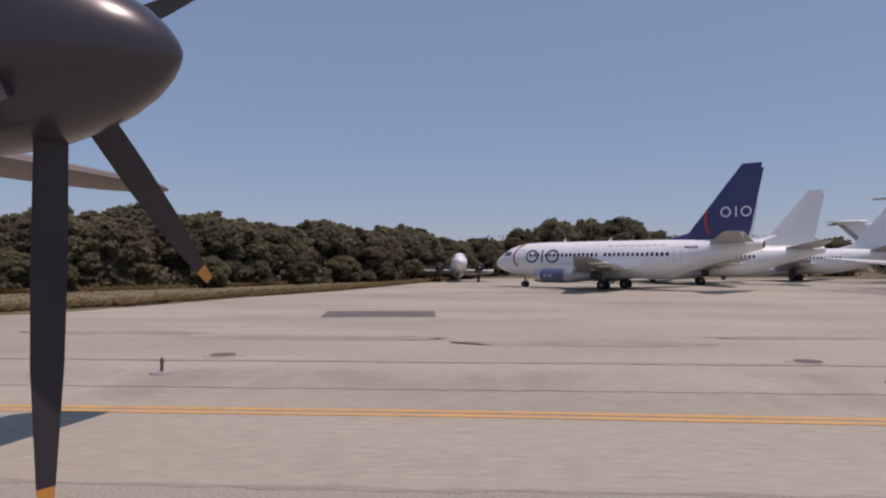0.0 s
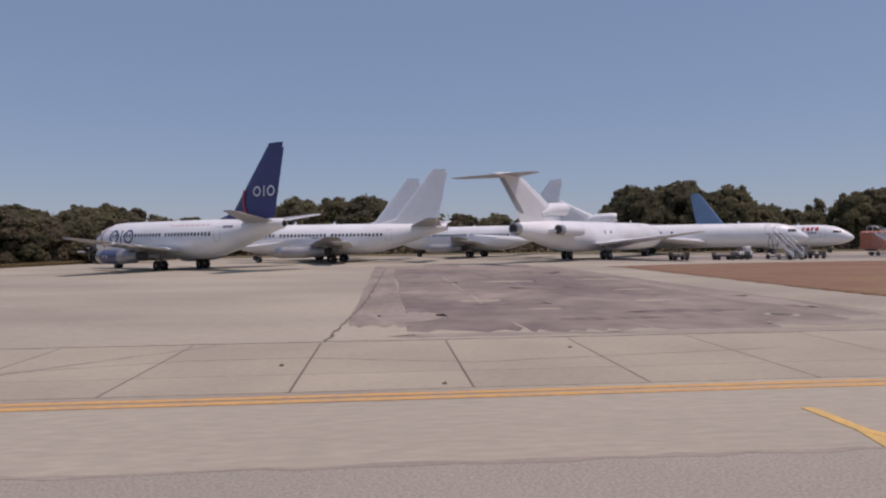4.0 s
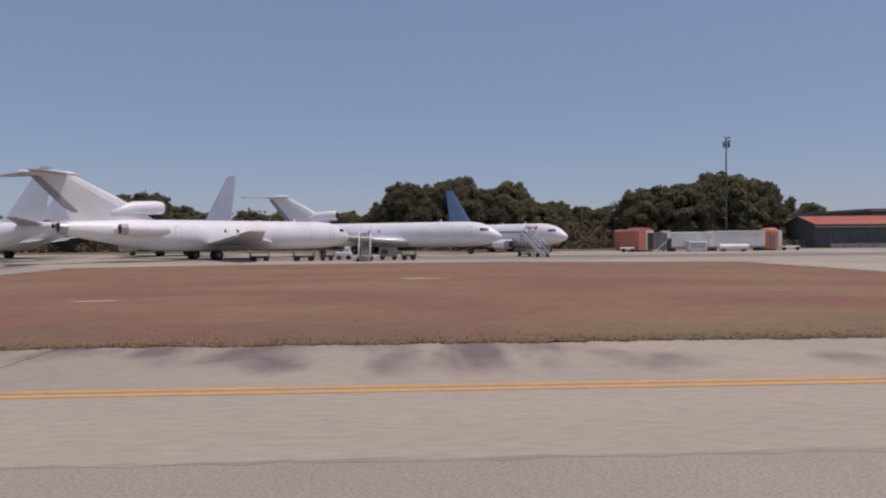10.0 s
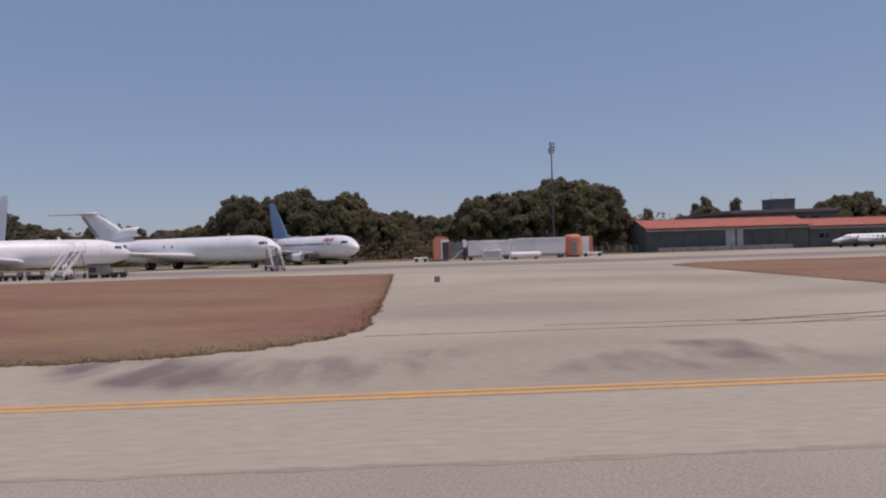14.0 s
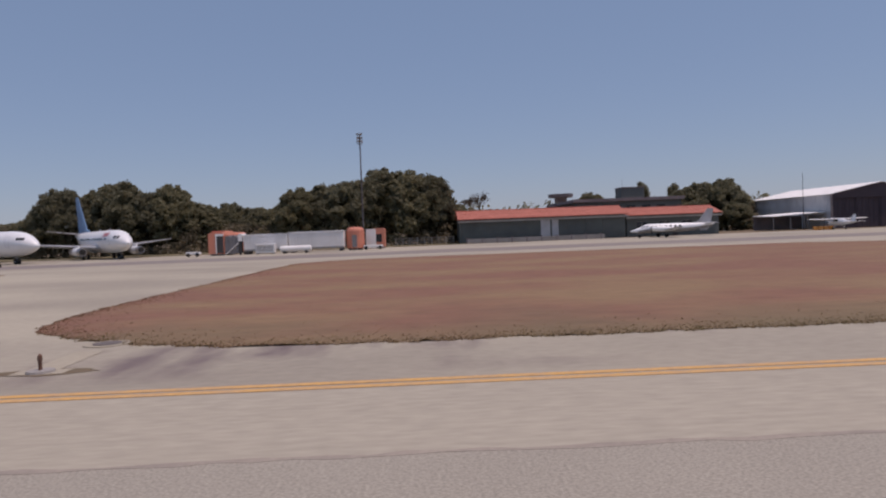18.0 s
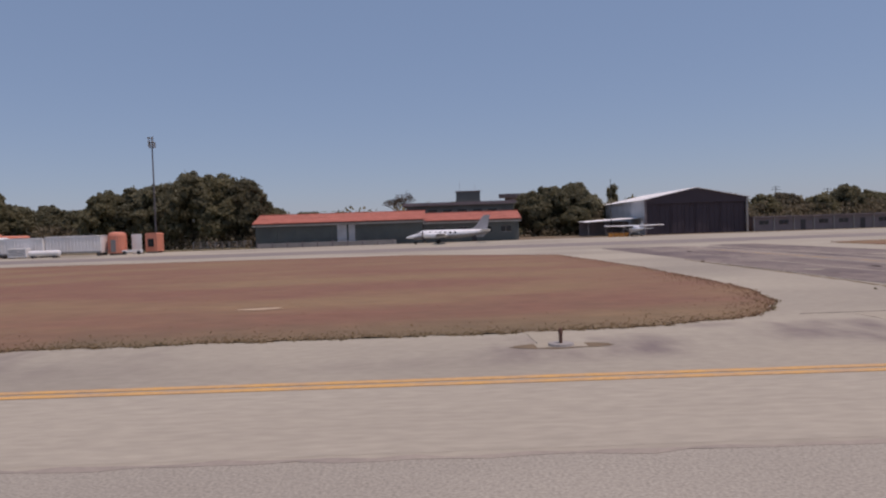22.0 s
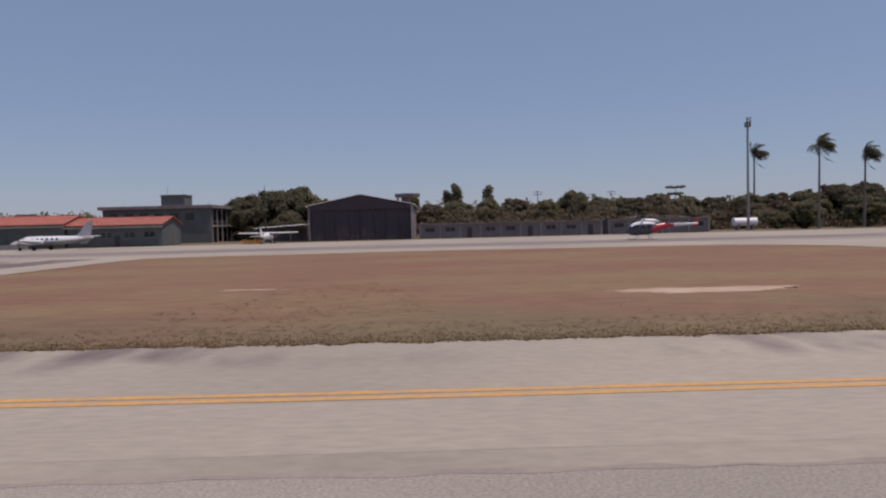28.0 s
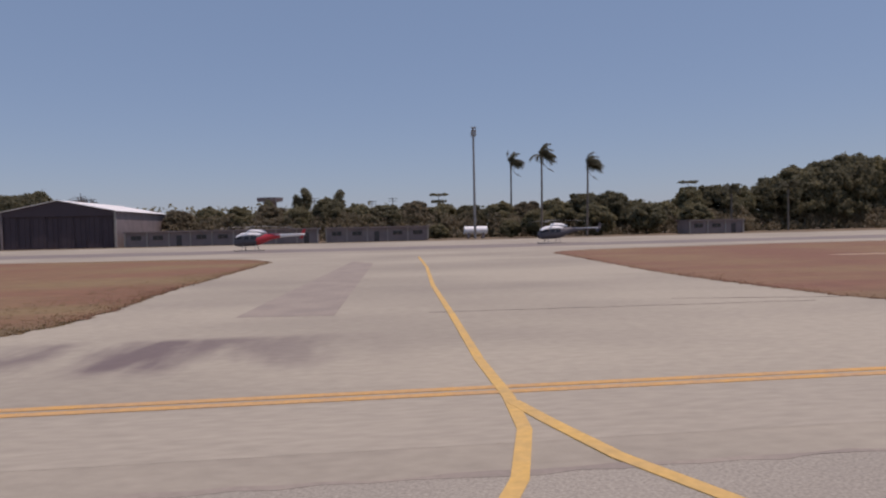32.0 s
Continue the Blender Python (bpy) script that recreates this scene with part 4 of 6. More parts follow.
# old asphalt in the cross taxiways, laid in strips with pale worn joints
for k, (xa, xb, y0, y1, mat) in enumerate((
        (34.3, 36.2, 21.6, 80, PALE_ASPHALT), (36.2, 39.6, 20.2, 80, MOTTLED), (39.65, 43.4, 19.7, 80, MOTTLED), (43.45, 47.2, 19.6, 79, MOTTLED), (47.2, 50.4, 20.6, 78, MOTTLED), (50.4, 52.4, 22.2, 76, PALE_ASPHALT),
        (219.3, 222.78, 20.5, 76, OLD_ASPHALT), (222.9, 225.9, 20.0, 76, OLD_ASPHALT), (226.0, 228.3, 20.3, 76, PALE_ASPHALT), (228.35, 229.3, 22.4, 72, OLD_ASPHALT), (229.35, 230.4, 21.0, 70, PALE_ASPHALT), (230.45, 235.6, 21.0, 76, OLD_ASPHALT))):
    q = random.Random(20 + k)
    bm, rows = bmesh.new(), []
    for y in [y0, y0 + 1.2] + [y0 + 3 + 3.0 * i for i in range(int((y1 - y0 - 3) / 3))]:
        l, r = xa + q.uniform(-.1, .1), xb + q.uniform(-.1, .1)
        rows.append([bm.verts.new((l + (r - l) * i / 12, y + (q.uniform(-.5, .5) if y == y0 else 0), 0.0038 + .0005 * (k % 2))) for i in range(13)])
    for u, v in zip(rows, rows[1:]):
        for i in range(12):
            bm.faces.new((u[i], u[i + 1], v[i + 1], v[i]))
    part("old_asphalt", bm, mat, pavement)
# broken feathered front of the old asphalt and pale worn-through spots in it
for k, (x, y, a, b, mat) in enumerate((
        (38.5, 19.3, 3.0, .4, SEAM), (45.2, 19.1, 4.0, .35, SEAM), (49.6, 20.4, 2.4, .6, SEAM), (36.4, 24.4, 1.2, 1.6, SEAM), (51.6, 28, 1.0, 3.0, SEAM), (37.2, 21.4, 1.0, .35, MOTTLED), (42.8, 22.6, 2.6, .5, DARK_ASPHALT), (46.6, 24.5, 2.2, .6, DARK_ASPHALT), (40.6, 28.4, 2.0, .7, DARK_ASPHALT), (48.2, 32.2, 1.6, .9, DARK_ASPHALT), (44.8, 38.2, 2.6, 1.1, DARK_ASPHALT), (38.4, 44, 1.6, 1.6, DARK_ASPHALT), (47.5, 56, 2.4, 2.6, DARK_ASPHALT), (221.2, 23.4, 1.3, .7, DARK_ASPHALT), (224.3, 24.4, 1.1, 1.4, DARK_ASPHALT), (220.8, 29.6, 1.1, 1.8, DARK_ASPHALT), (224.5, 32.5, 1.0, 2.4, DARK_ASPHALT), (232.6, 25.2, 1.6, .8, DARK_ASPHALT), (234.0, 27.8, 1.2, .9, DARK_ASPHALT), (232.4, 33.6, 1.4, 1.8, DARK_ASPHALT), (221.4, 44, 1.3, 3.5, DARK_ASPHALT), (224.2, 54, 1.2, 4.5, DARK_ASPHALT), (233.4, 42, 1.6, 2.4, DARK_ASPHALT), (221.0, 19.7, 1.6, .3, SEAM), (224.6, 19.5, 1.5, .3, SEAM), (233.2, 20.5, 2.2, .4, SEAM),
        (220.6, 19.3, 1.4, .35, PALE_ASPHALT), (224.2, 19.2, 1.4, .45, PALE_ASPHALT), (227.4, 19.2, 1.0, .4, PALE_ASPHALT), (231.6, 20.0, 1.3, .4, PALE_ASPHALT), (234.4, 20.2, 1.1, .35, PALE_ASPHALT),
        (39.7, 30.2, 1.1, .55, SLAB), (43.4, 44.2, 1.9, .8, SLAB), (49.6, 45.1, 1.5, .8, SLAB), (46.9, 28.9, .9, .5, SLAB), (41.6, 26.2, .8, .3, SLAB), (48.4, 35.5, 1.1, .4, SLAB), (37.0, 36.0, .8, .4, SLAB), (-6, 24.6, 5.5, .9, SEAM), (3.5, 23.2, 4.5, .8, SEAM), (-14, 26, 4.0, .8, SEAM), (11, 25.5, 3.0, .6, SEAM),
        (234.6, 23.2, .7, .25, SLAB), (235.2, 22.2, .5, .18, SLAB), (232.1, 23.1, .9, .3, SLAB), (233.8, 38.6, .9, .6, SLAB), (231.4, 27.4, .7, .25, SLAB), (233.6, 30.4, .9, .3, SLAB), (224.6, 21.4, 1.0, .22, SLAB), (223.4, 22.9, .5, .2, SLAB), (221.4, 21.5, .8, .16, SLAB), (224.8, 26.5, .5, .3, SLAB), (232.4, 46, 1.0, .7, SLAB), (221.0, 34, .5, .4, SLAB))):
    q = random.Random(300 + k)
    ring = [(x + a * math.cos(w) * q.uniform(.7, 1.15), y + b * math.sin(w) * q.uniform(.6, 1.2)) for w in (2 * math.pi * i / 26 for i in range(26))]
    sheet("worn_patch", ring, 0.005 + .0003 * (k % 12), mat, pavement)
sheet("pale_strip", [(-140, 18.95), (20, 18.7), (20, 18.95), (-140, 19.25)], 0.004, SLAB, pavement)
sheet("repair_patch", [(-8.5, 38.3), (-2.6, 38.8), (-2.2, 34.4), (-7.9, 33.8)], 0.004, PATCH_ASPHALT, pavement)
sheet("repair_patch", [(309.6, 21.4), (312.6, 21.0), (314.2, 52), (312.6, 56)], 0.005, SEAM, pavement)
# darker service road behind the grass islands
for x0, x1 in ((58, 240), (240, 430)):
    sheet("service_road", [(x0, 83), (x1, 82), (x1, 96), (x0, 97)], 0.005, ROAD_GREY, pavement)
for k, (pts, w) in enumerate((
        ([(33.9, 18.4), (34.6, 30), (35.4, 66)], .22), ([(20, 18.5), (57, 18.5)], .09), ([(212, 18.5), (250, 18.5)], .08),
        ([(122.4, 20.3), (136, 20.1), (149, 19.3)], .14), ([(128, 21.5), (146, 20.6)], .06), ([(229.6, 18.6), (229.4, 40), (230, 62)], .18), ([(235.4, 19), (235.3, 62)], .14),
        ([(19.5, 7.6), (19.5, 9.1), (19.6, 10.9), (19.4, 12.7), (19.6, 16.6)], .16), ([(78.7, 7.0), (78.9, 7.8), (80.2, 8.0), (80.3, 9.6), (80.3, 11.7), (80.9, 12.6), (80.9, 16.9)], .08), ([(24.9, 13.2), (27.2, 14.3), (31.2, 18.2)], .12), ([(235.6, 54), (236.0, 25), (236.4, 21.9), (237.5, 19.7), (238.2, 18.8), (239.6, 17.2), (240.9, 15.6), (242.3, 14.4), (242.1, 13.4), (242.1, 12.3)], .12), ([(237.7, 19.9), (242.1, 19.4)], .08), ([(238.9, 15.0), (238.9, 12.6)], .06), ([(239.9, 12.25), (241.6, 12.3)], .1), ([(236.5, 15.1), (239.2, 14.9)], .06), ([(55.0, 17.8), (57.4, 15.3), (59.3, 14.1), (58.8, 12.2)], .1), ([(52.0, 51), (52.6, 26.3), (52.9, 22.4), (55.0, 17.8), (54.8, 15.6), (54.7, 13.7)], .09), ([(24.0, 14.2), (27.4, 14.9), (31.0, 15.9), (33.8, 16.0), (37.4, 14.9), (41.5, 15.4), (45, 15.9)], .07), ([(216, 19), (221, 16.4), (224.2, 12.4)], .14),
        ([(-140, 18.9), (20, 18.6)], .1), ([(-140, 15.2), (20, 14.6)], .06), ([(324, 22.5), (338, 19.6)], .12), ([(315.5, 21.0), (328, 20.6)], .06))):
    crack(pts, w * .62, 40 + k)
crack([(217.9, 21.3), (218.5, 24.2), (218.8, 27.7), (218.9, 35), (218.9, 46)], .3, 36, GREEN_BLADE)
crack([(218.6, 19.9), (219.3, 22.4), (219.2, 25.5), (219.2, 40)], .2, 37)
crack([(133.9, 20.9), (136.4, 21.5), (139.4, 22.1), (144, 22.6)], .3, 34)
crack([(135.0, 20.0), (136.7, 20.4), (138.5, 20.8), (143, 21.2)], .26, 35)
crack([(284.25, 11.9), (284.3, 11.72), (284.5, 11.62)], .12, 38, SEAM)
crack([(285.35, 11.55), (285.6, 11.62), (285.65, 11.8)], .12, 33, SEAM)
crack([(-140, 8.62), (20, 8.27), (60, 8.07), (160, 8.12), (200, 7.82), (240, 7.52), (300, 7.02), (430, 6.85)], .2, 39, SEAM)
for k, (x, y0, y1) in enumerate(((222.85, 20.2, 72), (226.0, 20.2, 72), (229.35, 21.2, 68), (233.0, 22, 60))):
    crack([(x, y0), (x + .1, (y0 + y1) / 2), (x, y1)], .16, 80 + k, SEAM, .007)
# tufts of weeds in the joints
wrng = np.random.default_rng(12)
for x, y, s in ((33.3, 15.0, .12), (242.6, 13.4, .2), (218.3, 20.3, .22), (223.0, 12.8, .16), (215.9, 12.7, .16), (62.8, 12.6, .15), (217.6, 24, .14), (222.7, 12.75, .3), (217.8, 21.4, .26), (218.2, 22.8, .2), (218.9, 43.0, .24), (215.6, 19.6, .14), (216.8, 12.7, .1), (219.9, 12.6, .1), (224.6, 12.6, .09), (226.1, 12.7, .1), (235.0, 46.0, .3), (36.6, 12.7, .1), (40.0, 16.6, .1)):
    s *= .75
    t = thing("weed_tuft", pose(x, y, 0.0), "dry weed tuft growing in a pavement joint", "weed", "weeds")
    part("leaves", leaf_mesh("leaves", leaf_cloud([(0, 0, s * .25, s * .5), (s * .4, 0, s * .1, s * .3), (-s * .35, s * .1, s * .1, s * .3)], 160, s * .13, wrng, .75, 1.6), GREEN_BLADE), None, t)


def painted(name, way, width, label, z=0.013, mat=GUIDE_YELLOW):
    left, right = band(way, width)
    tagged(stripe(name, left, right, z, mat), label, "road marking", kind="structure")


# yellow guide lines into the cross taxiways
painted("guide_line", [(318.4, 62), (317.6, 45), (316.6, 31), (316.1, 20), (315.75, 13.2), (315.7, 10.2), (315.55, 8.5), (315.1, 6.8), (314.2, 4.8), (312.6, 2.9), (309.5, 1.4), (304, .5)], .2, "yellow painted guide line curving onto the taxiway")
painted("guide_line", [(315.7, 9.9), (315.95, 8.8), (316.35, 7.3), (317.2, 5.4), (318.8, 3.4), (321.5, 1.8), (327, .6)], .22, "yellow painted guide line curving onto the taxiway", 0.016)
painted("guide_line", [(227.8, 12.8), (228.0, 10), (228.05, 9), (227.5, 7.3), (226.9, 6), (225.4, 4), (222.4, 1.8)], .2, "worn yellow painted guide line")
painted("guide_line", [(228.05, 9.3), (228.4, 7.8), (228.95, 6.3), (230.3, 4), (233.6, 1.8)], .2, "yellow painted guide line curving onto the taxiway", 0.016)
painted("guide_line", [(42.0, 10.2), (42.0, 8.9), (41.6, 7.2), (40.5, 5), (38, 2.6)], .2, "yellow painted guide line curving onto the taxiway")
painted("guide_line", [(42.0, 8.9), (42.4, 7.9), (43.05, 7.0), (44.5, 4.8), (47.6, 2.4)], .2, "yellow painted guide line curving onto the taxiway", 0.016)
painted("guide_line", [(227.8, 12.9), (227.55, 17.2), (227.4, 26), (227.0, 40), (226.6, 60)], .22, "worn faded guide line over old asphalt", 0.012, WORN_YELLOW)
# bare sandy patches in the last islands
for k, (x, y, a, b) in enumerate(((280.1, 25.3, 3.3, 1.2), (282.6, 25.7, 1.2, .3), (290.6, 20.1, .8, .25), (292.1, 20.5, 1.0, .5), (294.2, 21.2, .5, .2), (293.9, 19.9, .35, .18), (295.6, 20.9, .65, .35), (294.9, 22.4, .5, .18), (296.8, 23.7, 1.1, .45), (298.7, 23.1, .45, .2), (299.7, 23.4, .4, .16), (297.6, 21.4, .4, .15), (372, 33, 5, .9), (350, 46, 3, .8), (262, 30, 1.4, .3), (90, 44, 1.6, .5), (76, 30, 1.2, .3), (196, 24, .8, .3))):
    prng = random.Random(90 + k)
    ring = [(x + a * math.cos(q) * (1 + .2 * math.sin(3 * q + k)) * s, y + b * math.sin(q) * (1 + .25 * math.cos(2 * q + k)) * s) for q, s in ((2 * math.pi * i / 48, prng.uniform(.8, 1.12)) for i in range(48))]
    tagged(sheet("bare_patch", ring, 0.018 + 0.0005 * k, BARE_SAND), "bare sandy patch in the dry grass", "sand", group="bare patches", kind="structure")


# low flattened grass tufts over the islands and along their edges
def tufts(ring, count_edge, count_in, seed, mat, z0, label):
    r = np.random.default_rng(seed)
    pts = np.array(ring)
    seg = np.roll(pts, -1, 0) - pts
    ln = np.linalg.norm(seg, axis=1)
    pick = r.choice(len(pts), count_edge, p=ln / ln.sum())
    edge = pts[pick] + seg[pick] * r.uniform(0, 1, (count_edge, 1)) + r.normal(scale=.05, size=(count_edge, 2))
    lo, hi = pts.min(0), pts.max(0)
    hi = np.array((hi[0], min(hi[1], 46)))
    inner = lo + (hi - lo) * r.uniform(0, 1, (count_in, 2)) ** np.array((1, 1.5))
    x0, y0 = np.roll(pts, -1, 0).T
    keep = [(((pts[:, 1] > p[1]) != (y0 > p[1])) & (p[0] < (x0 - pts[:, 0]) * (p[1] - pts[:, 1]) / (y0 - pts[:, 1] + 1e-9) + pts[:, 0])).sum() % 2 == 1 for p in inner]
    p = np.concatenate([edge, inner[np.array(keep)]])
    n = len(p)
    a = r.uniform(0, 2 * math.pi, n)
    u = np.stack([np.cos(a), np.sin(a)], 1) * r.uniform(.07, .22, (n, 1))
    v = np.stack([-np.sin(a), np.cos(a)], 1) * r.uniform(.03, .07, (n, 1))
    z = lambda: z0 + r.uniform(-.012, .009, (n, 1))
    quad = np.stack([np.c_[p - u, z()], np.c_[p - v, z()], np.c_[p + u, z()], np.c_[p + v, z()]], 1).reshape(-1, 3)
    tagged(part("grass_tufts", leaf_mesh("grass_tufts", quad, mat), None), label, "grass", kind="stuff")


def blades(ring, edge_count, inner_count, seed, mat, tall, label, reach=34.0, spill=.1, wide=1.0):
    """Standing blades in clumps, thick along the border and scattered over the nearer grass."""
    r = np.random.default_rng(seed)
    pts = np.array(ring)
    seg = np.roll(pts, -1, 0) - pts
    ln = np.linalg.norm(seg, axis=1) * np.where(pts[:, 1] < reach, 1.0, .25)
    pick = r.choice(len(pts), edge_count, p=ln / ln.sum())
    edge = pts[pick] + seg[pick] * r.uniform(0, 1, (edge_count, 1))
    mid = pts.mean(0)
    edge += (mid - edge) / np.linalg.norm(mid - edge, axis=1)[:, None] * (r.exponential(.5, (edge_count, 1)) - spill)
    lo, hi = pts.min(0), np.minimum(pts.max(0), (1e9, reach))
    clumps = lo + (hi - lo) * r.uniform(0, 1, (inner_count // 14 + 1, 2)) ** np.array((1, 1.6))
    inner = clumps[r.integers(0, len(clumps), inner_count)] + r.normal(scale=(.38, .3), size=(inner_count, 2))
    x1, y1 = np.roll(pts, -1, 0).T
    inside = np.zeros(inner_count, bool)
    for (xa, ya), xb, yb in zip(pts, x1, y1):
        if ya != yb:
            inside ^= ((ya > inner[:, 1]) != (yb > inner[:, 1])) & (inner[:, 0] < (xb - xa) * (inner[:, 1] - ya) / (yb - ya) + xa)
    p = np.concatenate([edge, inner[inside]])
    n = len(p)
    h = tall * r.uniform(.3, 1.0, n) ** 1.5
    h[edge_count:] *= .35
    a = r.uniform(0, 2 * math.pi, n)
    side = np.c_[np.cos(a), np.sin(a)] * r.uniform(.015, .04, (n, 1)) * wide
    lean = r.normal(scale=1.7, size=(n, 2)) * h[:, None]
    low, top = np.full((n, 1), .005), (h + .01)[:, None]
    quad = np.stack([np.c_[p - side, low], np.c_[p + side, low], np.c_[p + lean + side * .3, top], np.c_[p + lean - side * .3, top]], 1).reshape(-1, 3)
    tagged(part("grass_blades", leaf_mesh("grass_blades", quad, mat), None), label, "grass", kind="stuff")


for k, ring in enumerate(GRASS):
    outline = smooth_ring(ring, 0.4, 0.17, k)
    blades(outline, 18000, 600, 160 + k, BLADE, .032, "standing dry reddish grass blades in clumps")
    blades(outline, 14000 if k == 2 else 6000, 3000 if k == 2 else 800, 170 + k, GREEN_BLADE, .045, "standing half-green grass blades along the border", 22.0, .2)
for k, (ring, n) in enumerate((
        ([(297, 16.6), (301.3, 17.1), (303.2, 19.0), (304.5, 23), (304.5, 34), (305.4, 56), (303.2, 57), (301.6, 36), (299.6, 23), (296, 18.4)], 4500),
        ([(261, 22.0), (263.5, 28.6), (267.2, 33), (269.6, 25), (270.2, 21.0), (266, 19.4), (262.0, 20)], 1300),
        ([(254, 16.2), (272, 15.9), (300, 16.4), (299, 18.6), (270, 18.8), (254, 18.9)], 3200))):
    tufts(ring, 40, n, 190 + k, GREEN_BLADE, .014, "greener flattened grass tufts near the border")
for k, ring in enumerate(GRASS):
    tufts(smooth_ring(ring, 0.4, 0.12, k), 2500, 4500, 60 + k, BLADE, .011, "short flattened dry reddish grass tufts")
blades([(-62, 28.2), (-27, 34.2), (-22.3, 41), (-19.8, 52), (-14.4, 68), (-7, 106), (-4, 126), (-14, 118), (-26, 80), (-44, 52), (-66, 44)], 30000, 30000, 180, GREEN_BLADE, .55, "tall rough half-green grass in front of the bushes", 130.0, .3, 3.2)
tufts([(-60, 27.5), (-27, 33.5), (-21.5, 41), (-19, 52), (-13.5, 68), (-20, 90), (-60, 60)], 3000, 9000, 70, GREEN_BLADE, .06, "rough half-green grass tufts on the verge")


# ---- parked jets ----
def shifted(bm, x=0, y=0, z=0):
    bmesh.ops.translate(bm, vec=(x, y, z), verts=bm.verts)
    return bm


def skin(st, x, z):
    """Half width of a round body at x and height z."""
    xs = [s[0] for s in st]
    zc, w, h = (np.interp(x, xs, [s[k] for s in st]) for k in (1, 2, 3))
    return w * math.sqrt(max(0.0, 1 - ((z - zc) / h) ** 2))


def decal(st, side, cells, lift=0.012):
    """Thin painted or glazed patches that follow the body: four-cornered cells of (x, z)."""
    bm = bmesh.new()
    for quad in cells:
        nu, nv = 4, 4
        grid = []
        for i in range(nu + 1):
            for j in range(nv + 1):
                u, v = i / nu, j / nv
                a, b, c, d = (Vector(q) for q in quad)
                p = (a * (1 - u) + b * u) * (1 - v) + (d * (1 - u) + c * u) * v
                grid.append(bm.verts.new((p.x, side * (skin(st, p.x, p.y) + lift), p.y)))
        for i in range(nu):
            for j in range(nv):
                k = i * (nv + 1) + j
                bm.faces.new((grid[k], grid[k + nv + 1], grid[k + nv + 2], grid[k + 1]))
    return bm


def ring_cells(cx, cz, r0, r1, a0=0.0, a1=360.0, n=16, squash=1.0):
    out = []
    for i in range(n):
        a, b = (radians(a0 + (a1 - a0) * k / n) for k in (i, i + 1))
        out.append([(cx + r * math.cos(q) * squash, cz + r * math.sin(q)) for r, q in ((r0, a), (r1, a), (r1, b), (r0, b))])
    return out


PANE = None


def pane_mesh():
    global PANE
    if PANE is None:
        bm = boxes((-0.15, 0.15, -0.012, 0.012, -0.21, 0.21))
        bmesh.ops.bevel(bm, geom=[e for e in bm.edges if abs(e.verts[0].co.y - e.verts[1].co.y) > 0.01], offset=0.08, segments=2, affect="EDGES")
        PANE = mesh_of(bm, "cabin_window", GLASS_DARK)
    return PANE


def cabin_windows(st, xs, z, parent):
    for side in (-1, 1):
        for x in xs:
            y = skin(st, x, z)
            ob = part("cabin_window", pane_mesh(), None, parent)
            lean = math.degrees(math.atan2(z - np.interp(x, [s[0] for s in st], [s[1] for s in st]), y))
            ob.matrix_basis = pose(x, side * (y + 0.002), z, side * lean, 0, 0)


def wheel_pair(parent, x, y, z_top, r, gap, stand="gear_leg"):
    leg = part(stand, tubes(((x, y, r), (x, y, z_top), 0.1), ((x, y - gap, r), (x, y + gap, r), 0.07), ((x, y, r * 1.4), (x + 0.9, y, z_top), 0.05)), STEEL, parent)
    for dy in (-gap, gap):
        part("tyre", tubes(((x, y + dy - 0.15, r), (x, y + dy + 0.15, r), r), seg=18), RUBBER, leg)
        part("hub", tubes(((x, y + dy - 0.17, r), (x, y + dy + 0.17, r), r * 0.45), seg=12), STEEL, leg)


def door_frame(st, side, x, z0, z1, w):
    t = 0.035
    return decal(st, side, [[(x, z0), (x + w, z0), (x + w, z0 + t), (x, z0 + t)], [(x, z1 - t), (x + w, z1 - t), (x + w, z1), (x, z1)], [(x, z0), (x + t, z0), (x + t, z1), (x, z1)], [(x + w - t, z0), (x + w, z0), (x + w, z1), (x + w - t, z1)]], 0.006)


def nose_glazing(st, parent, z0, z1, x0, x1):
    for side in (-1, 1):
        w = (x1 - x0) / 3
        for k in range(3):
            a, b = x0 + k * w, x0 + (k + 0.86) * w
            lift = 0.12 * (k == 0)
            part("cockpit_window", decal(st, side, [[(a, z0), (b, z0), (b, z1), (a + lift, z1 - 0.5 * lift)]], 0.015), GLASS_DARK, parent)


NARROW = [(0, 2.72, .03, .03), (0.12, 2.72, .28, .27), (0.4, 2.74, .55, .53), (0.9, 2.8, .86, .84), (1.6, 2.9, 1.2, 1.18), (2.3, 3.0, 1.44, 1.46), (3.2, 3.07, 1.64, 1.7), (4.4, 3.11, 1.79, 1.88), (6, 3.12, 1.87, 1.97), (8, 3.12, 1.88, 1.98)]
TWIN = NARROW + [(19.5, 3.12, 1.88, 1.98), (21.5, 3.25, 1.8, 1.84), (24, 3.58, 1.5, 1.47), (26.5, 3.98, 1.08, 1.04), (28.3, 4.28, .74, .74), (29.3, 4.42, .56, .56), (29.5, 4.43, .52, .52)]
TRI = NARROW + [(29, 3.12, 1.88, 1.98), (31.5, 3.18, 1.84, 1.92), (34.5, 3.42, 1.56, 1.66), (37.5, 3.68, 1.2, 1.26), (40, 3.86, .92, .94), (41.3, 3.95, .78, .78)]


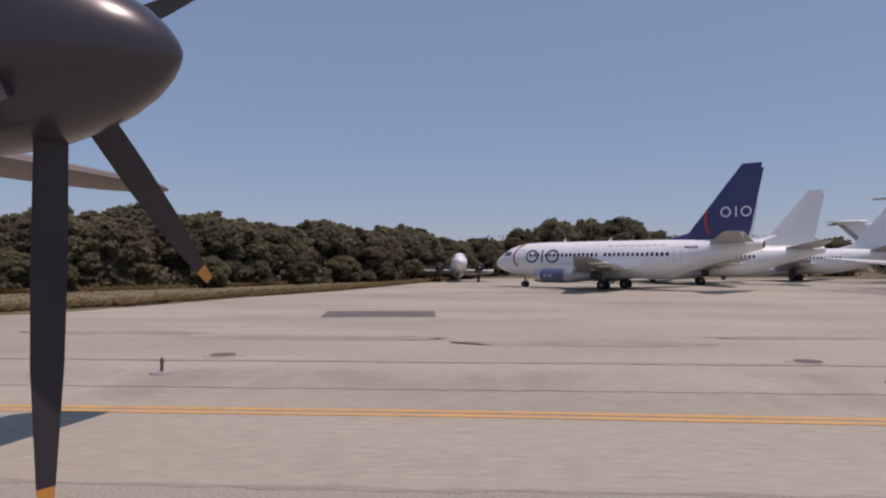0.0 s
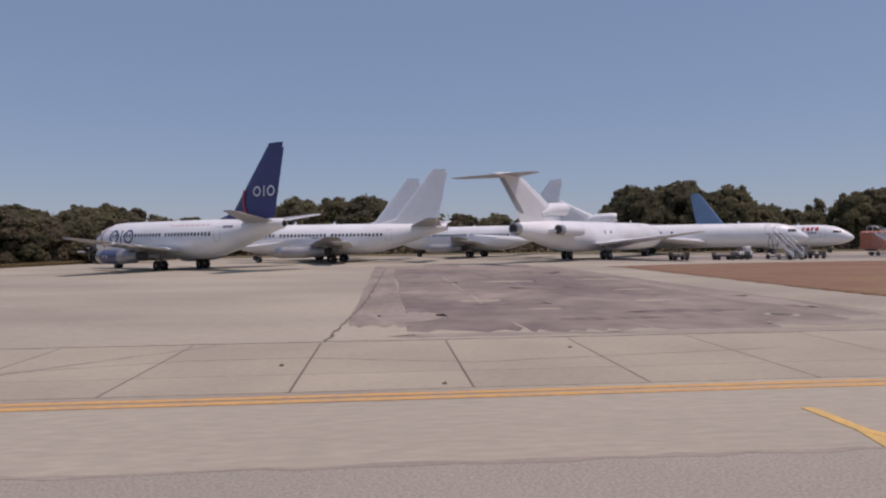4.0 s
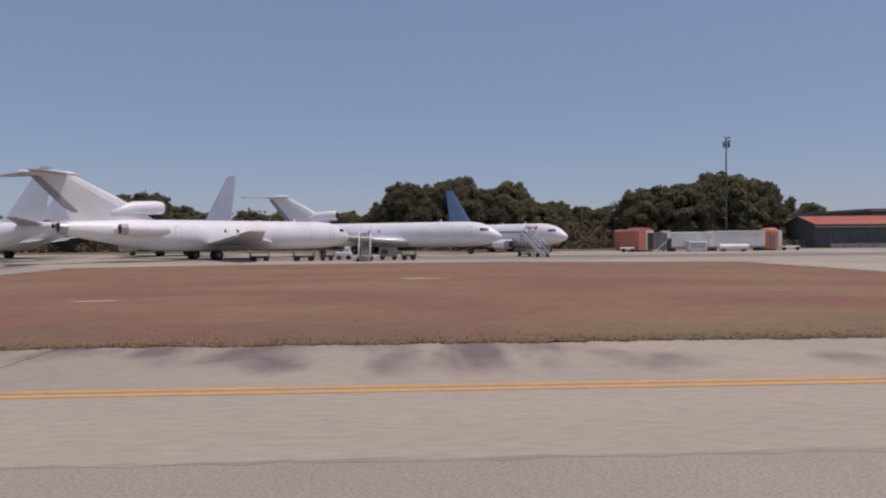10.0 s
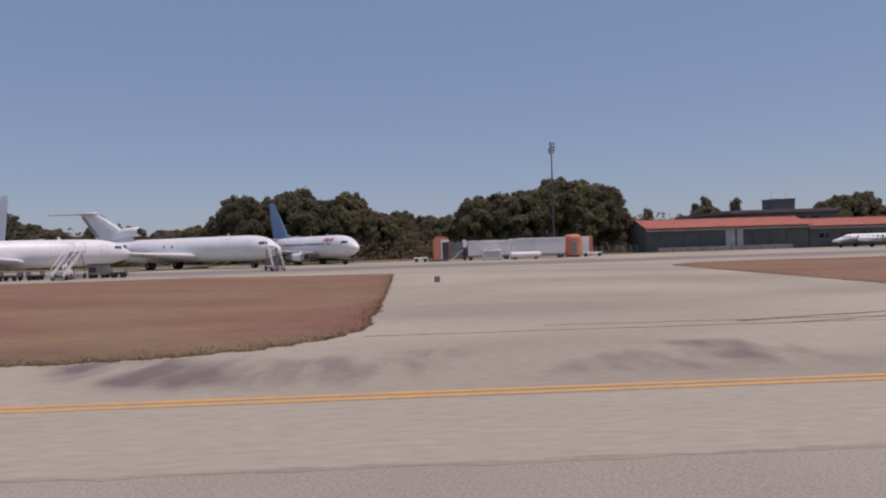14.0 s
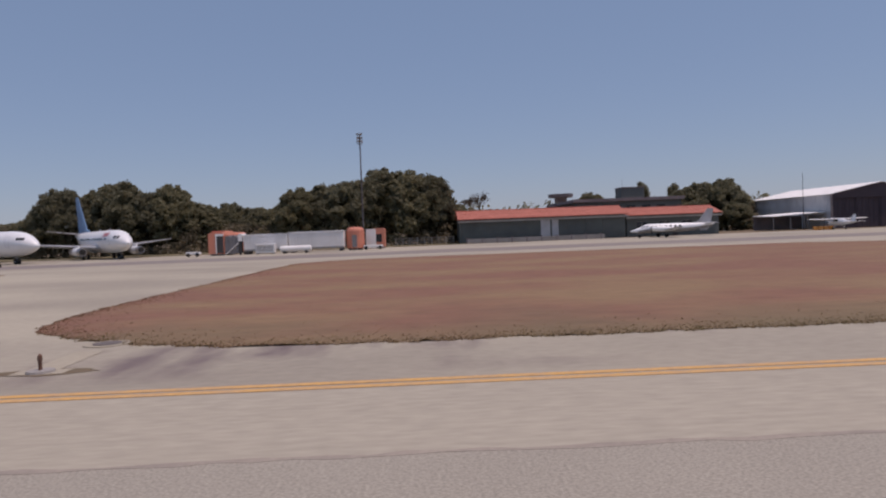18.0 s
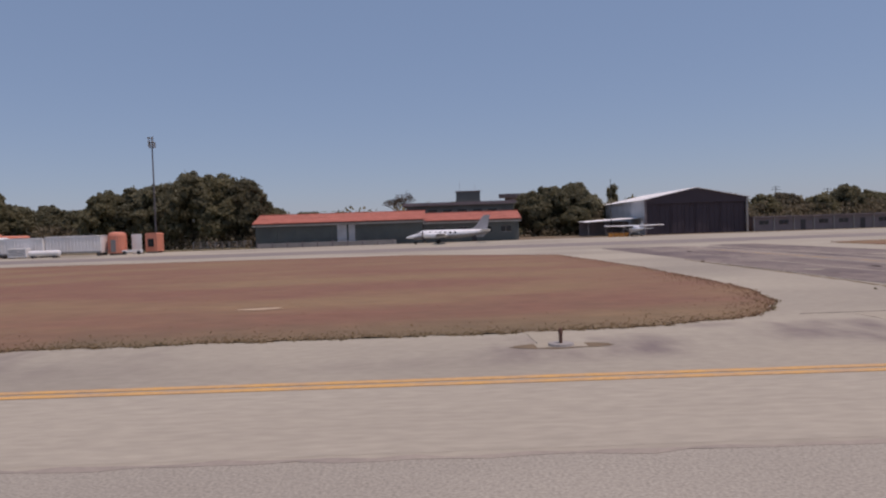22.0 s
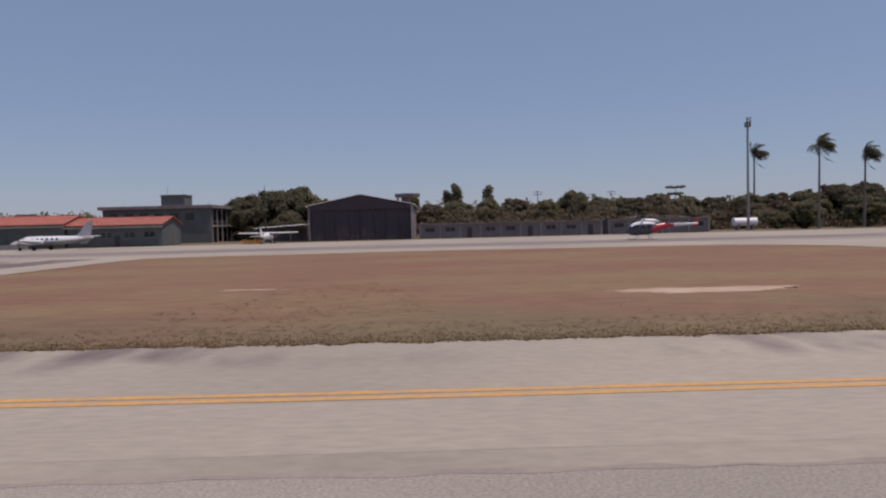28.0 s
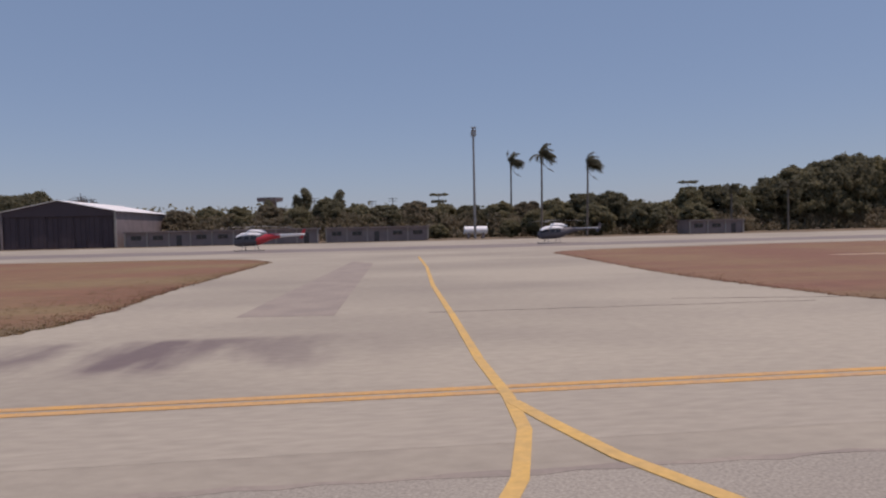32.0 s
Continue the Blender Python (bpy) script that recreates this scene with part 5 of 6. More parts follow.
def twin_jet(m, label, fin_paint, cowl_paint, windows):
    j = thing("jet_airliner", m, label, "aircraft", "parked aircraft")
    part("fuselage", body(TWIN, 28), WHITE, j, smooth=True)
    fin = part("tail_fin", surface([(20.2, 0, 4.85, 8.6, .05), (23.2, 0, 5.7, 5.7, .09), (28.3, 0, 12.1, 1.8, .09)], True), fin_paint, j)
    part("rudder", surface([(27.3, 0, 5.7, 1.7, .085), (29.25, 0, 11.6, .98, .085)], True), fin_paint, fin)
    part("tail_cone", body([(29.4, 4.43, .54, .54), (29.85, 4.46, .5, .5), (30.15, 4.47, .38, .38)], 18), WHITE, j, smooth=True)
    part("tail_outlet", tubes(((30.1, 0, 4.47), (30.2, 0, 4.47), .3), seg=14), SHADE_IN, j)
    for s in (-1, 1):
        # Underside shade of tailplane and wing is put into their grey.
        stab = part("tailplane", surface([(25.4, s * .6, 4.7, 4.1, .09), (28.4, s * 5.6, 5.5, 1.5, .09)]), WING_GREY_SHADE, j)
        part("elevator", surface([(28.55, s * 1.1, 4.79, 1.0, .1), (29.5, s * 5.3, 5.46, .48, .1)]), WHITE, stab)
        wing = part("wing", surface([(9.4, s * 1.0, 1.95, 8.0, .13), (13.2, s * 4.9, 2.35, 5.0, .12), (18.2, s * 14.1, 3.25, 1.7, .1)]), WING_GREY_SHADE, j)
        part("leading_edge", surface([(10.6, s * 2.4, 2.09, .8, .3), (13.15, s * 4.95, 2.36, .6, .3), (18.15, s * 14.0, 3.24, .35, .3)]), BARE_METAL, wing)
        part("flap", surface([(16.6, s * 2.2, 1.95, 1.5, .14), (17.9, s * 6.2, 2.35, 1.2, .14), (19.0, s * 9.6, 2.7, .9, .14)]), WHITE, wing)
        for y, x in ((3.6, 16.2), (7.2, 16.8), (10.2, 17.6)):
            part("flap_fairing", shifted(body([(0, 0, .03, .03), (.5, 0, .16, .16), (1.4, 0, .14, .14), (2.2, 0, .02, .02)], 8), x, s * y, 1.9 + .085 * y), WHITE, wing)
        eng = part("engine_cowl", shifted(body([(8.7, 1.42, .58, .58), (9.0, 1.42, .7, .7), (9.8, 1.42, .75, .75), (12.3, 1.42, .74, .74)], 24), 0, s * 4.85), cowl_paint, j, smooth=True)
        part("aft_cowl", shifted(body([(12.3, 1.42, .735, .735), (13.6, 1.46, .68, .68), (15.2, 1.52, .52, .52)], 24), 0, s * 4.85), AFT_COWL, eng, "bare grey metal rear cowl", smooth=True)
        part("intake_lip", shifted(body([(8.62, 1.42, .54, .54), (8.58, 1.42, .64, .64), (8.75, 1.42, .7, .7), (9.1, 1.42, .735, .735), (9.5, 1.42, .758, .758)], 24), 0, s * 4.85), BARE_METAL, eng)
        # Solid black disc stands in for the dark depth of the intake.
        part("intake", tubes(((8.5, s * 4.85, 1.42), (8.7, s * 4.85, 1.42), .5), seg=18), SHADE_IN, eng)
        part("cowl_mark", shifted(boxes((9.9, 10.3, -.77, -.74, 1.3, 1.6), (10.5, 10.9, -.77, -.74, 1.3, 1.6)), 0, s * 4.85), WING_GREY_SHADE, eng, "small pale cowl mark") if s < 0 else None
        part("exhaust", tubes(((15.1, s * 4.85, 1.53), (16.1, s * 4.85, 1.56), .46, .38), seg=16), DARK_STEEL, eng)
        part("pylon", boxes((10.6, 15.4, s * 4.85 - .12, s * 4.85 + .12, 1.9, 2.5)), WHITE, eng)
        part("cabin_door", door_frame(TWIN, s, 4.2, 2.6, 4.2, .86), WING_GREY_SHADE, j)
        part("cabin_door", door_frame(TWIN, s, 22.3, 2.9, 4.3, .76), WING_GREY_SHADE, j)
        wheel_pair(j, 15.3, s * 2.6, 1.9, .5, .4)
    wheel_pair(j, 4.0, 0, 1.4, .34, .2, "nose_gear")
    part("aerial", surface([(9, 0, 5.05, .5, .1), (9.25, 0, 5.5, .25, .1)], True), WHITE, j)
    part("aerial", surface([(14.5, 0, 5.05, .5, .1), (14.75, 0, 5.4, .25, .1)], True), WHITE, j)
    nose_glazing(TWIN, j, 3.62, 4.05, 1.75, 3.1)
    if windows:
        cabin_windows(TWIN, [5.9 + 0.51 * k for k in range(32) if k not in (3, 17)], 3.62, j)
    return j


navy_jet = twin_jet(pose(2.0, 83.5, 0, 0, 0, -37), "white twin-jet airliner with navy tail fin and blue engine cowls", NAVY, COWL_BLUE, True)
for s in (-1, 1):
    bm = bmesh.new()

    def on_fin(cells, bm=bm, s=s):
        for quad in cells:
            bm.faces.new([bm.verts.new((x, s * (0.17 + 0.024 * (11.35 - z)), z)) for x, z in quad])

    on_fin(ring_cells(26.85, 7.6, .36, .5))
    on_fin([[(27.72, 7.1), (27.86, 7.1), (27.86, 8.1), (27.72, 8.1)]])
    on_fin(ring_cells(28.7, 7.6, .36, .5))
    part("fin_emblem", bm, WHITE, navy_jet, "white rounded airline emblem")
    bm = bmesh.new()
    on_fin(ring_cells(27.3, 6.9, 2.2, 2.5, 158, 215, 8), bm, s)
    part("fin_crescent", bm, LOGO_RED, navy_jet, "red crescent stripe")
    part("name_emblem", decal(TWIN, s, ring_cells(6.1, 3.5, .56, .76, squash=1.1) + ring_cells(8.75, 3.5, .56, .76, squash=1.1) + [[(7.33, 2.8), (7.53, 2.8), (7.53, 4.2), (7.33, 4.2)]] , .016), NAVY, navy_jet, "navy rounded airline emblem")
    part("name_crescent", decal(TWIN, s, ring_cells(5.0, 3.5, 1.35, 1.6, 110, 230, 10), .016), LOGO_RED, navy_jet, "red crescent stripe")
    part("roof_lettering", decal(TWIN, s, [[(15.2 + .8 * k, 4.5), (15.75 + .8 * k, 4.5), (15.75 + .8 * k, 4.61), (15.2 + .8 * k, 4.61)] for k in range(8)], .016), FADED_RED, navy_jet, "faded pink row of marks")
    part("registration", decal(TWIN, s, [[(23.3 + .26 * k, 4.2), (23.5 + .26 * k, 4.2), (23.5 + .26 * k, 4.4), (23.3 + .26 * k, 4.4)] for k in range(5)], .016), NAVY, navy_jet)

white_jet = twin_jet(pose(14.2, 97.3, 0, 0, 0, -14), "all-white twin-jet airliner with unpainted plain tail", WHITE, WING_GREY_SHADE, True)
copy_thing(white_jet, pose(38.0, 122.5, 0, 0, 0, -35))
copy_thing(white_jet, pose(11.3, 110.6, 0, 0, 0, -14))
blue_jet = twin_jet(pose(114.3, 110.5, 0, 0, 0, 130.5) @ Matrix.Diagonal((.95, .95, .95, 1)), "white twin-jet airliner with light blue tail fin", SKY_BLUE, WHITE, True)
for s in (-1, 1):
    part("name_lettering", decal(TWIN, s, [[(5.4 + .75 * k + (.28 if k % 2 else 0), 3.98), (5.95 + .75 * k, 3.98), (5.95 + .75 * k, 4.62), (5.4 + .75 * k, 4.62)] for k in range(4)], .016), LOGO_RED, blue_jet, "red row of block marks")


def tri_jet(m, label):
    j = thing("trijet_airliner", m, label, "aircraft", "parked aircraft")
    part("fuselage", body(TRI, 28), WHITE, j, smooth=True)
    fin = part("tail_fin", surface([(30.4, 0, 4.55, 10.2, .1), (33.6, 0, 6.7, 8.0, .12), (40.6, 0, 10.1, 4.4, .12)], True), WHITE, j)
    part("rudder", surface([(39.6, 0, 5.8, 1.5, .16), (43.6, 0, 9.7, 1.25, .14)], True), WING_GREY_SHADE, fin)
    part("centre_duct", shifted(body([(30.1, 0, .66, .66), (30.3, 0, .78, .78), (31.2, 0, .84, .84), (33.8, -.15, .78, .85), (36.5, -.7, .5, .6)], 20), 0, 0, 6.55), WHITE, j, smooth=True)
    part("centre_intake", tubes(((30.06, 0, 6.55), (30.25, 0, 6.55), .6), seg=18), SHADE_IN, j)
    part("tail_pipe", tubes(((41.2, 0, 3.95), (42.1, 0, 4.0), .74, .66), seg=18), BARE_METAL, j)
    part("tail_pipe_bore", tubes(((42.05, 0, 4.0), (42.12, 0, 4.0), .54), seg=18), BORE, j)
    part("fin_bullet", body([(40.0, 10.1, .04, .04), (40.6, 10.1, .3, .26), (43, 10.12, .36, .3), (46.0, 10.1, .06, .06)], 14), WHITE, j, smooth=True)
    for s in (-1, 1):
        # T-tail grey includes the shade seen on its underside.
        stab = part("tailplane", surface([(41.0, s * .2, 10.1, 3.9, .1), (45.2, s * 5.4, 9.85, 1.6, .1)]), WING_GREY_SHADE, j)
        part("elevator", surface([(44.1, s * .5, 10.1, .95, .12), (46.2, s * 5.2, 9.86, .62, .12)]), WING_GREY_SHADE, stab)
        wing = part("wing", surface([(14.6, s * 1.0, 2.0, 10.2, .13), (19.5, s * 5.6, 2.45, 6.3, .12), (26.3, s * 16.4, 3.5, 2.2, .1)]), PALE_WING, j)
        part("leading_edge", surface([(16.1, s * 2.4, 2.13, .9, .3), (19.45, s * 5.6, 2.46, .7, .3), (26.25, s * 16.3, 3.49, .4, .3)]), BARE_METAL, wing)
        part("flap", surface([(23.9, s * 2.2, 1.95, 1.6, .14), (25.2, s * 7.5, 2.5, 1.3, .14), (27.1, s * 12.4, 3.0, .9, .14)]), WHITE, wing)
        eng = part("engine_cowl", shifted(body([(30.7, 3.8, .52, .52), (31.0, 3.8, .64, .64), (32.0, 3.8, .7, .7), (34.8, 3.84, .68, .68), (35.7, 3.87, .62, .62)], 20), 0, s * 2.65), WHITE, j, smooth=True)
        part("intake", tubes(((30.66, s * 2.65, 3.8), (30.8, s * 2.65, 3.8), .46), seg=18), SHADE_IN, eng)
        part("exhaust", tubes(((35.6, s * 2.65, 3.87), (36.5, s * 2.65, 3.88), .6, .62), seg=18), BARE_METAL, eng)
        part("exhaust_bore", tubes(((36.45, s * 2.65, 3.88), (36.53, s * 2.65, 3.88), .5), seg=18), BORE, eng)
        part("pylon", boxes((32.2, 36.6, min(s * 1.2, s * 2.4), max(s * 1.2, s * 2.4), 3.6, 3.95)), WHITE, eng)
        part("cabin_door", door_frame(TRI, s, 4.3, 2.6, 4.25, .86), WING_GREY_SHADE, j)
        part("cargo_door", door_frame(TRI, s, 8.6, 2.7, 4.7, 3.4), WING_GREY_SHADE, j)
        part("service_door", door_frame(TRI, s, 28.6, 2.8, 4.3, .8), WING_GREY_SHADE, j)
        for x in (20.6, 22.4):
            part("exit_window", decal(TRI, s, [[(x, 3.5), (x + .3, 3.5), (x + .3, 3.9), (x, 3.9)]]), GLASS_DARK, j)
        wheel_pair(j, 24.5, s * 2.9, 1.9, .62, .45)
    wheel_pair(j, 5.2, 0, 1.4, .4, .22, "nose_gear")
    part("aerial", surface([(10, 0, 5.05, .5, .1), (10.25, 0, 5.5, .25, .1)], True), WHITE, j)
    nose_glazing(TRI, j, 3.62, 4.05, 1.75, 3.1)
    return j


first_trijet = tri_jet(pose(79.3, 108.5, 0, 0, 0, -134), "white stripped three-engine airliner with high T-tail")
copy_thing(first_trijet, pose(103.0, 105.5, 0, 0, 0, 152.4))


# ---- propeller aircraft and helicopters ----
def propeller(parent, x, y, z, r, blades, facing=-1, tip=AMBER):
    hub = part("propeller", shifted(body([(facing * -.05 - .3, 0, .05, .05), (-.15, 0, .14, .14), (0.1, 0, .17, .17)], 10), x, y, z), STEEL, parent)
    for k in range(blades):
        bm = surface([(-.06, .12, 0, .16, .3), (-.1, r * .5, 0, .22, .12), (-.06, r, 0, .13, .08)])
        bmesh.ops.rotate(bm, matrix=Matrix.Rotation(radians(35), 3, "Y"), verts=bm.verts)
        bmesh.ops.rotate(bm, matrix=Matrix.Rotation(2 * math.pi * (k + .2) / blades, 3, "X"), verts=bm.verts)
        part("blade", shifted(bm, x, y, z), DARK_STEEL, hub)
    return hub


# tail-wheel transport beside the bushes
OLD = [(0, 0, .05, .05), (.3, .02, .55, .5), (1.0, .1, .95, .95), (2.2, .25, 1.15, 1.3), (4, .3, 1.2, 1.35), (11, .25, 1.2, 1.3), (15, .3, .75, .85), (19, .5, .15, .3)]
old = thing("piston_airliner", pose(-2.9, 98.0, 0, 0, 0, 94), "old white twin-engine propeller airliner on tail wheel", "aircraft", "parked aircraft")
tilt = Matrix.Translation((0, 0, 3.0)) @ Matrix.Rotation(radians(8), 4, "Y")


def tilted(bm):
    bmesh.ops.transform(bm, matrix=tilt, verts=bm.verts)
    return bm


part("fuselage", tilted(body(OLD, 20)), WHITE, old, smooth=True)
for s in (-1, 1):
    for k in range(2):
        part("cockpit_window", tilted(decal(OLD, s, [[(1.15 + .5 * k, .72), (1.55 + .5 * k, .78), (1.6 + .5 * k, 1.15), (1.3 + .5 * k, 1.1)]], .02)), GLASS_DARK, old)
    wing = part("wing", tilted(surface([(4.2, s * 1.0, -.75, 4.3, .14), (4.4, s * 4.3, -.75, 4.0, .13), (4.6, s * 5.2, -.68, 3.6, .13)])), WING_GREY_SHADE, old)
    eng = part("engine_cowl", tilted(shifted(body([(2.4, -.5, .5, .5), (2.5, -.5, .66, .66), (3.3, -.5, .68, .68), (4.4, -.55, .5, .55), (7, -.6, .2, .2)], 16), 0, s * 2.9)), DARK_STEEL, old, smooth=True)
    part("intake", tilted(tubes(((2.37, s * 2.9, -.5), (2.45, s * 2.9, -.5), .48), seg=16)), SHADE_IN, eng)
    hub = propeller(eng, 0, 0, 0, 1.7, 3)
    hub.matrix_basis = tilt @ pose(2.3, s * 2.9, -.5)
    part("gear_leg", tubes(((3.9, s * 2.9, .55), (4.0, s * 2.9, 2.0), .1)), STEEL, old)
    part("tyre", tubes(((3.9, s * 2.9 - .16, .56), (3.9, s * 2.9 + .16, .56), .56), seg=16), RUBBER, old)
    part("tailplane", tilted(surface([(16.0, s * .3, .35, 2.3, .1), (17.1, s * 4.0, .4, 1.1, .1)])), WING_GREY_SHADE, old)
part("tail_fin", tilted(surface([(15.2, 0, .6, 3.8, .07), (17.2, 0, 3.2, 1.8, .07)], True)), WHITE, old)
part("tail_wheel", tubes(((17.0, -.08, .2), (17.0, .08, .2), .2), seg=12), RUBBER, old)
part("tail_strut", tubes(((17.0, 0, .2), (16.8, 0, .95), .05)), STEEL, old)

# low-wing commuter turboprop facing along the apron
COM = [(0, 1.2, .03, .03), (.3, 1.21, .2, .17), (1.3, 1.32, .45, .38), (2.1, 1.45, .62, .56), (2.9, 1.62, .72, .74), (4, 1.64, .76, .76), (9, 1.64, .76, .76), (11.5, 1.78, .54, .56), (14.2, 2.05, .2, .24), (14.6, 2.08, .08, .12)]
com = thing("commuter_turboprop", pose(197.2, 119.9, 0, 0, 0, -2.5), "white and grey low-wing twin turboprop commuter plane", "aircraft")
part("fuselage", body(COM, 20), WHITE, com, smooth=True)
part("belly", body([(x, z - .22, w * 1.012, hh * .74) for x, z, w, hh in COM[2:9]], 20), STEEL, com, "grey lower fuselage", smooth=True)
part("tail_fin", surface([(10.9, 0, 2.2, 3.2, .06), (12.1, 0, 2.8, 2.1, .09), (13.5, 0, 4.75, 1.15, .09)], True), WING_GREY_SHADE, com)
part("ventral_fin", surface([(12.2, 0, .95, 1.2, .07), (11.9, 0, 1.7, 2.2, .07)], True), WING_GREY_SHADE, com)
for s in (-1, 1):
    part("cheat_line", decal(COM, s, [[(2.2, 1.15), (12.2, 1.5), (12.2, 1.62), (2.2, 1.42)]], .01), STEEL, com, "grey stripe along the side")
    wing = part("wing", surface([(5.0, s * .5, 1.15, 2.4, .14), (5.6, s * 7.6, 1.75, 1.3, .12)]), WING_GREY_SHADE, com)
    part("tailplane", surface([(12.9, s * .1, 2.2, 1.6, .1), (13.4, s * 3.2, 2.3, 1.0, .1)]), WHITE, com)
    eng = part("engine_nacelle", shifted(body([(3.1, 1.55, .25, .25), (3.4, 1.55, .36, .4), (5, 1.5, .42, .5), (7.2, 1.45, .25, .3)], 14), 0, s * 2.4), WHITE, com, smooth=True)
    hub = propeller(eng, 0, 0, 0, 1.15, 3)
    hub.matrix_basis = pose(3.05, s * 2.4, 1.55)
    part("gear_leg", tubes(((5.6, s * 2.4, .36), (5.5, s * 2.4, 1.3), .07)), STEEL, com)
    part("tyre", tubes(((5.6, s * 2.4 - .12, .37), (5.6, s * 2.4 + .12, .37), .37), seg=14), RUBBER, com)
    for k in range(3):
        part("cockpit_window", decal(COM, s, [[(1.75 + .42 * k, 1.72 + .09 * k), (2.1 + .42 * k, 1.75 + .09 * k), (2.12 + .42 * k, 1.95 + .1 * k), (1.95 + .42 * k, 1.86 + .1 * k)]]), GLASS_DARK, com)
    for k in range(6):
        part("cabin_window", decal(COM, s, [[(4.1 + .85 * k, 1.75), (4.5 + .85 * k, 1.75), (4.5 + .85 * k, 2.05), (4.1 + .85 * k, 2.05)]]), GLASS_DARK, com)
part("nose_gear", tubes(((1.6, 0, .28), (1.7, 0, 1.1), .05)), STEEL, com)
part("nose_tyre", tubes(((1.6, -.09, .28), (1.6, .09, .28), .28), seg=14), RUBBER, com)

# single-engine high-wing plane, tail towards the taxiway
HIGH = [(0, 1.2, .1, .1), (.2, 1.2, .36, .3), (1.2, 1.25, .5, .45), (2.0, 1.45, .56, .68), (3.6, 1.45, .56, .66), (5.4, 1.35, .36, .42), (8.0, 1.4, .08, .14)]
high = thing("light_aircraft", pose(239.5, 131.0, 0, 0, 0, -90.5), "small white high-wing single-engine plane, tail towards taxiway", "aircraft")
part("fuselage", body(HIGH, 16), WHITE, high, smooth=True)
part("engine_cowl", body([(-.02, 1.2, .22, .2), (.05, 1.2, .36, .31), (.8, 1.23, .45, .4)], 16), WHITE, high, smooth=True)
part("wing", surface([(2.0, -5.5, 2.02, 1.1, .2), (1.7, -2.5, 1.95, 1.6, .18), (1.7, 2.5, 1.95, 1.6, .18), (2.0, 5.5, 2.02, 1.1, .2)]), WHITE, high)
part("tail_fin", surface([(6.4, 0, 1.4, 1.7, .07), (7.4, 0, 2.75, .9, .08)], True), WHITE, high)
part("tailplane", surface([(7.1, -2.0, 1.45, .8, .1), (6.9, 0, 1.45, 1.2, .1), (7.1, 2.0, 1.45, .8, .1)]), WHITE, high)
propeller(high, -.1, 0, 1.2, 1.0, 2)
part("windscreen", body([(1.25, 1.75, .36, .12), (1.75, 1.9, .5, .2), (2.4, 1.95, .53, .14)], 12), GLASS_DARK, high, smooth=True)
part("nose_gear", tubes(((.9, 0, .2), (.9, 0, 1.0), .04)), STEEL, high)
part("nose_tyre", tubes(((.9, -.08, .2), (.9, .08, .2), .2), seg=12), RUBBER, high)
for s in (-1, 1):
    part("wing_strut", tubes(((2.4, s * .5, .95), (2.5, s * 2.6, 2.05), .04)), WHITE, high)
    part("gear_leg", tubes(((3.0, s * .4, .9), (3.1, s * 1.2, .22), .05)), WHITE, high)
    part("tyre", tubes(((3.1, s * 1.2 - .08, .22), (3.1, s * 1.2 + .08, .22), .22), seg=12), RUBBER, high)
    part("side_window", decal(HIGH, s, [[(2.0, 1.55), (3.6, 1.55), (3.5, 1.9), (2.0, 1.95)]], .02), GLASS_DARK, high)


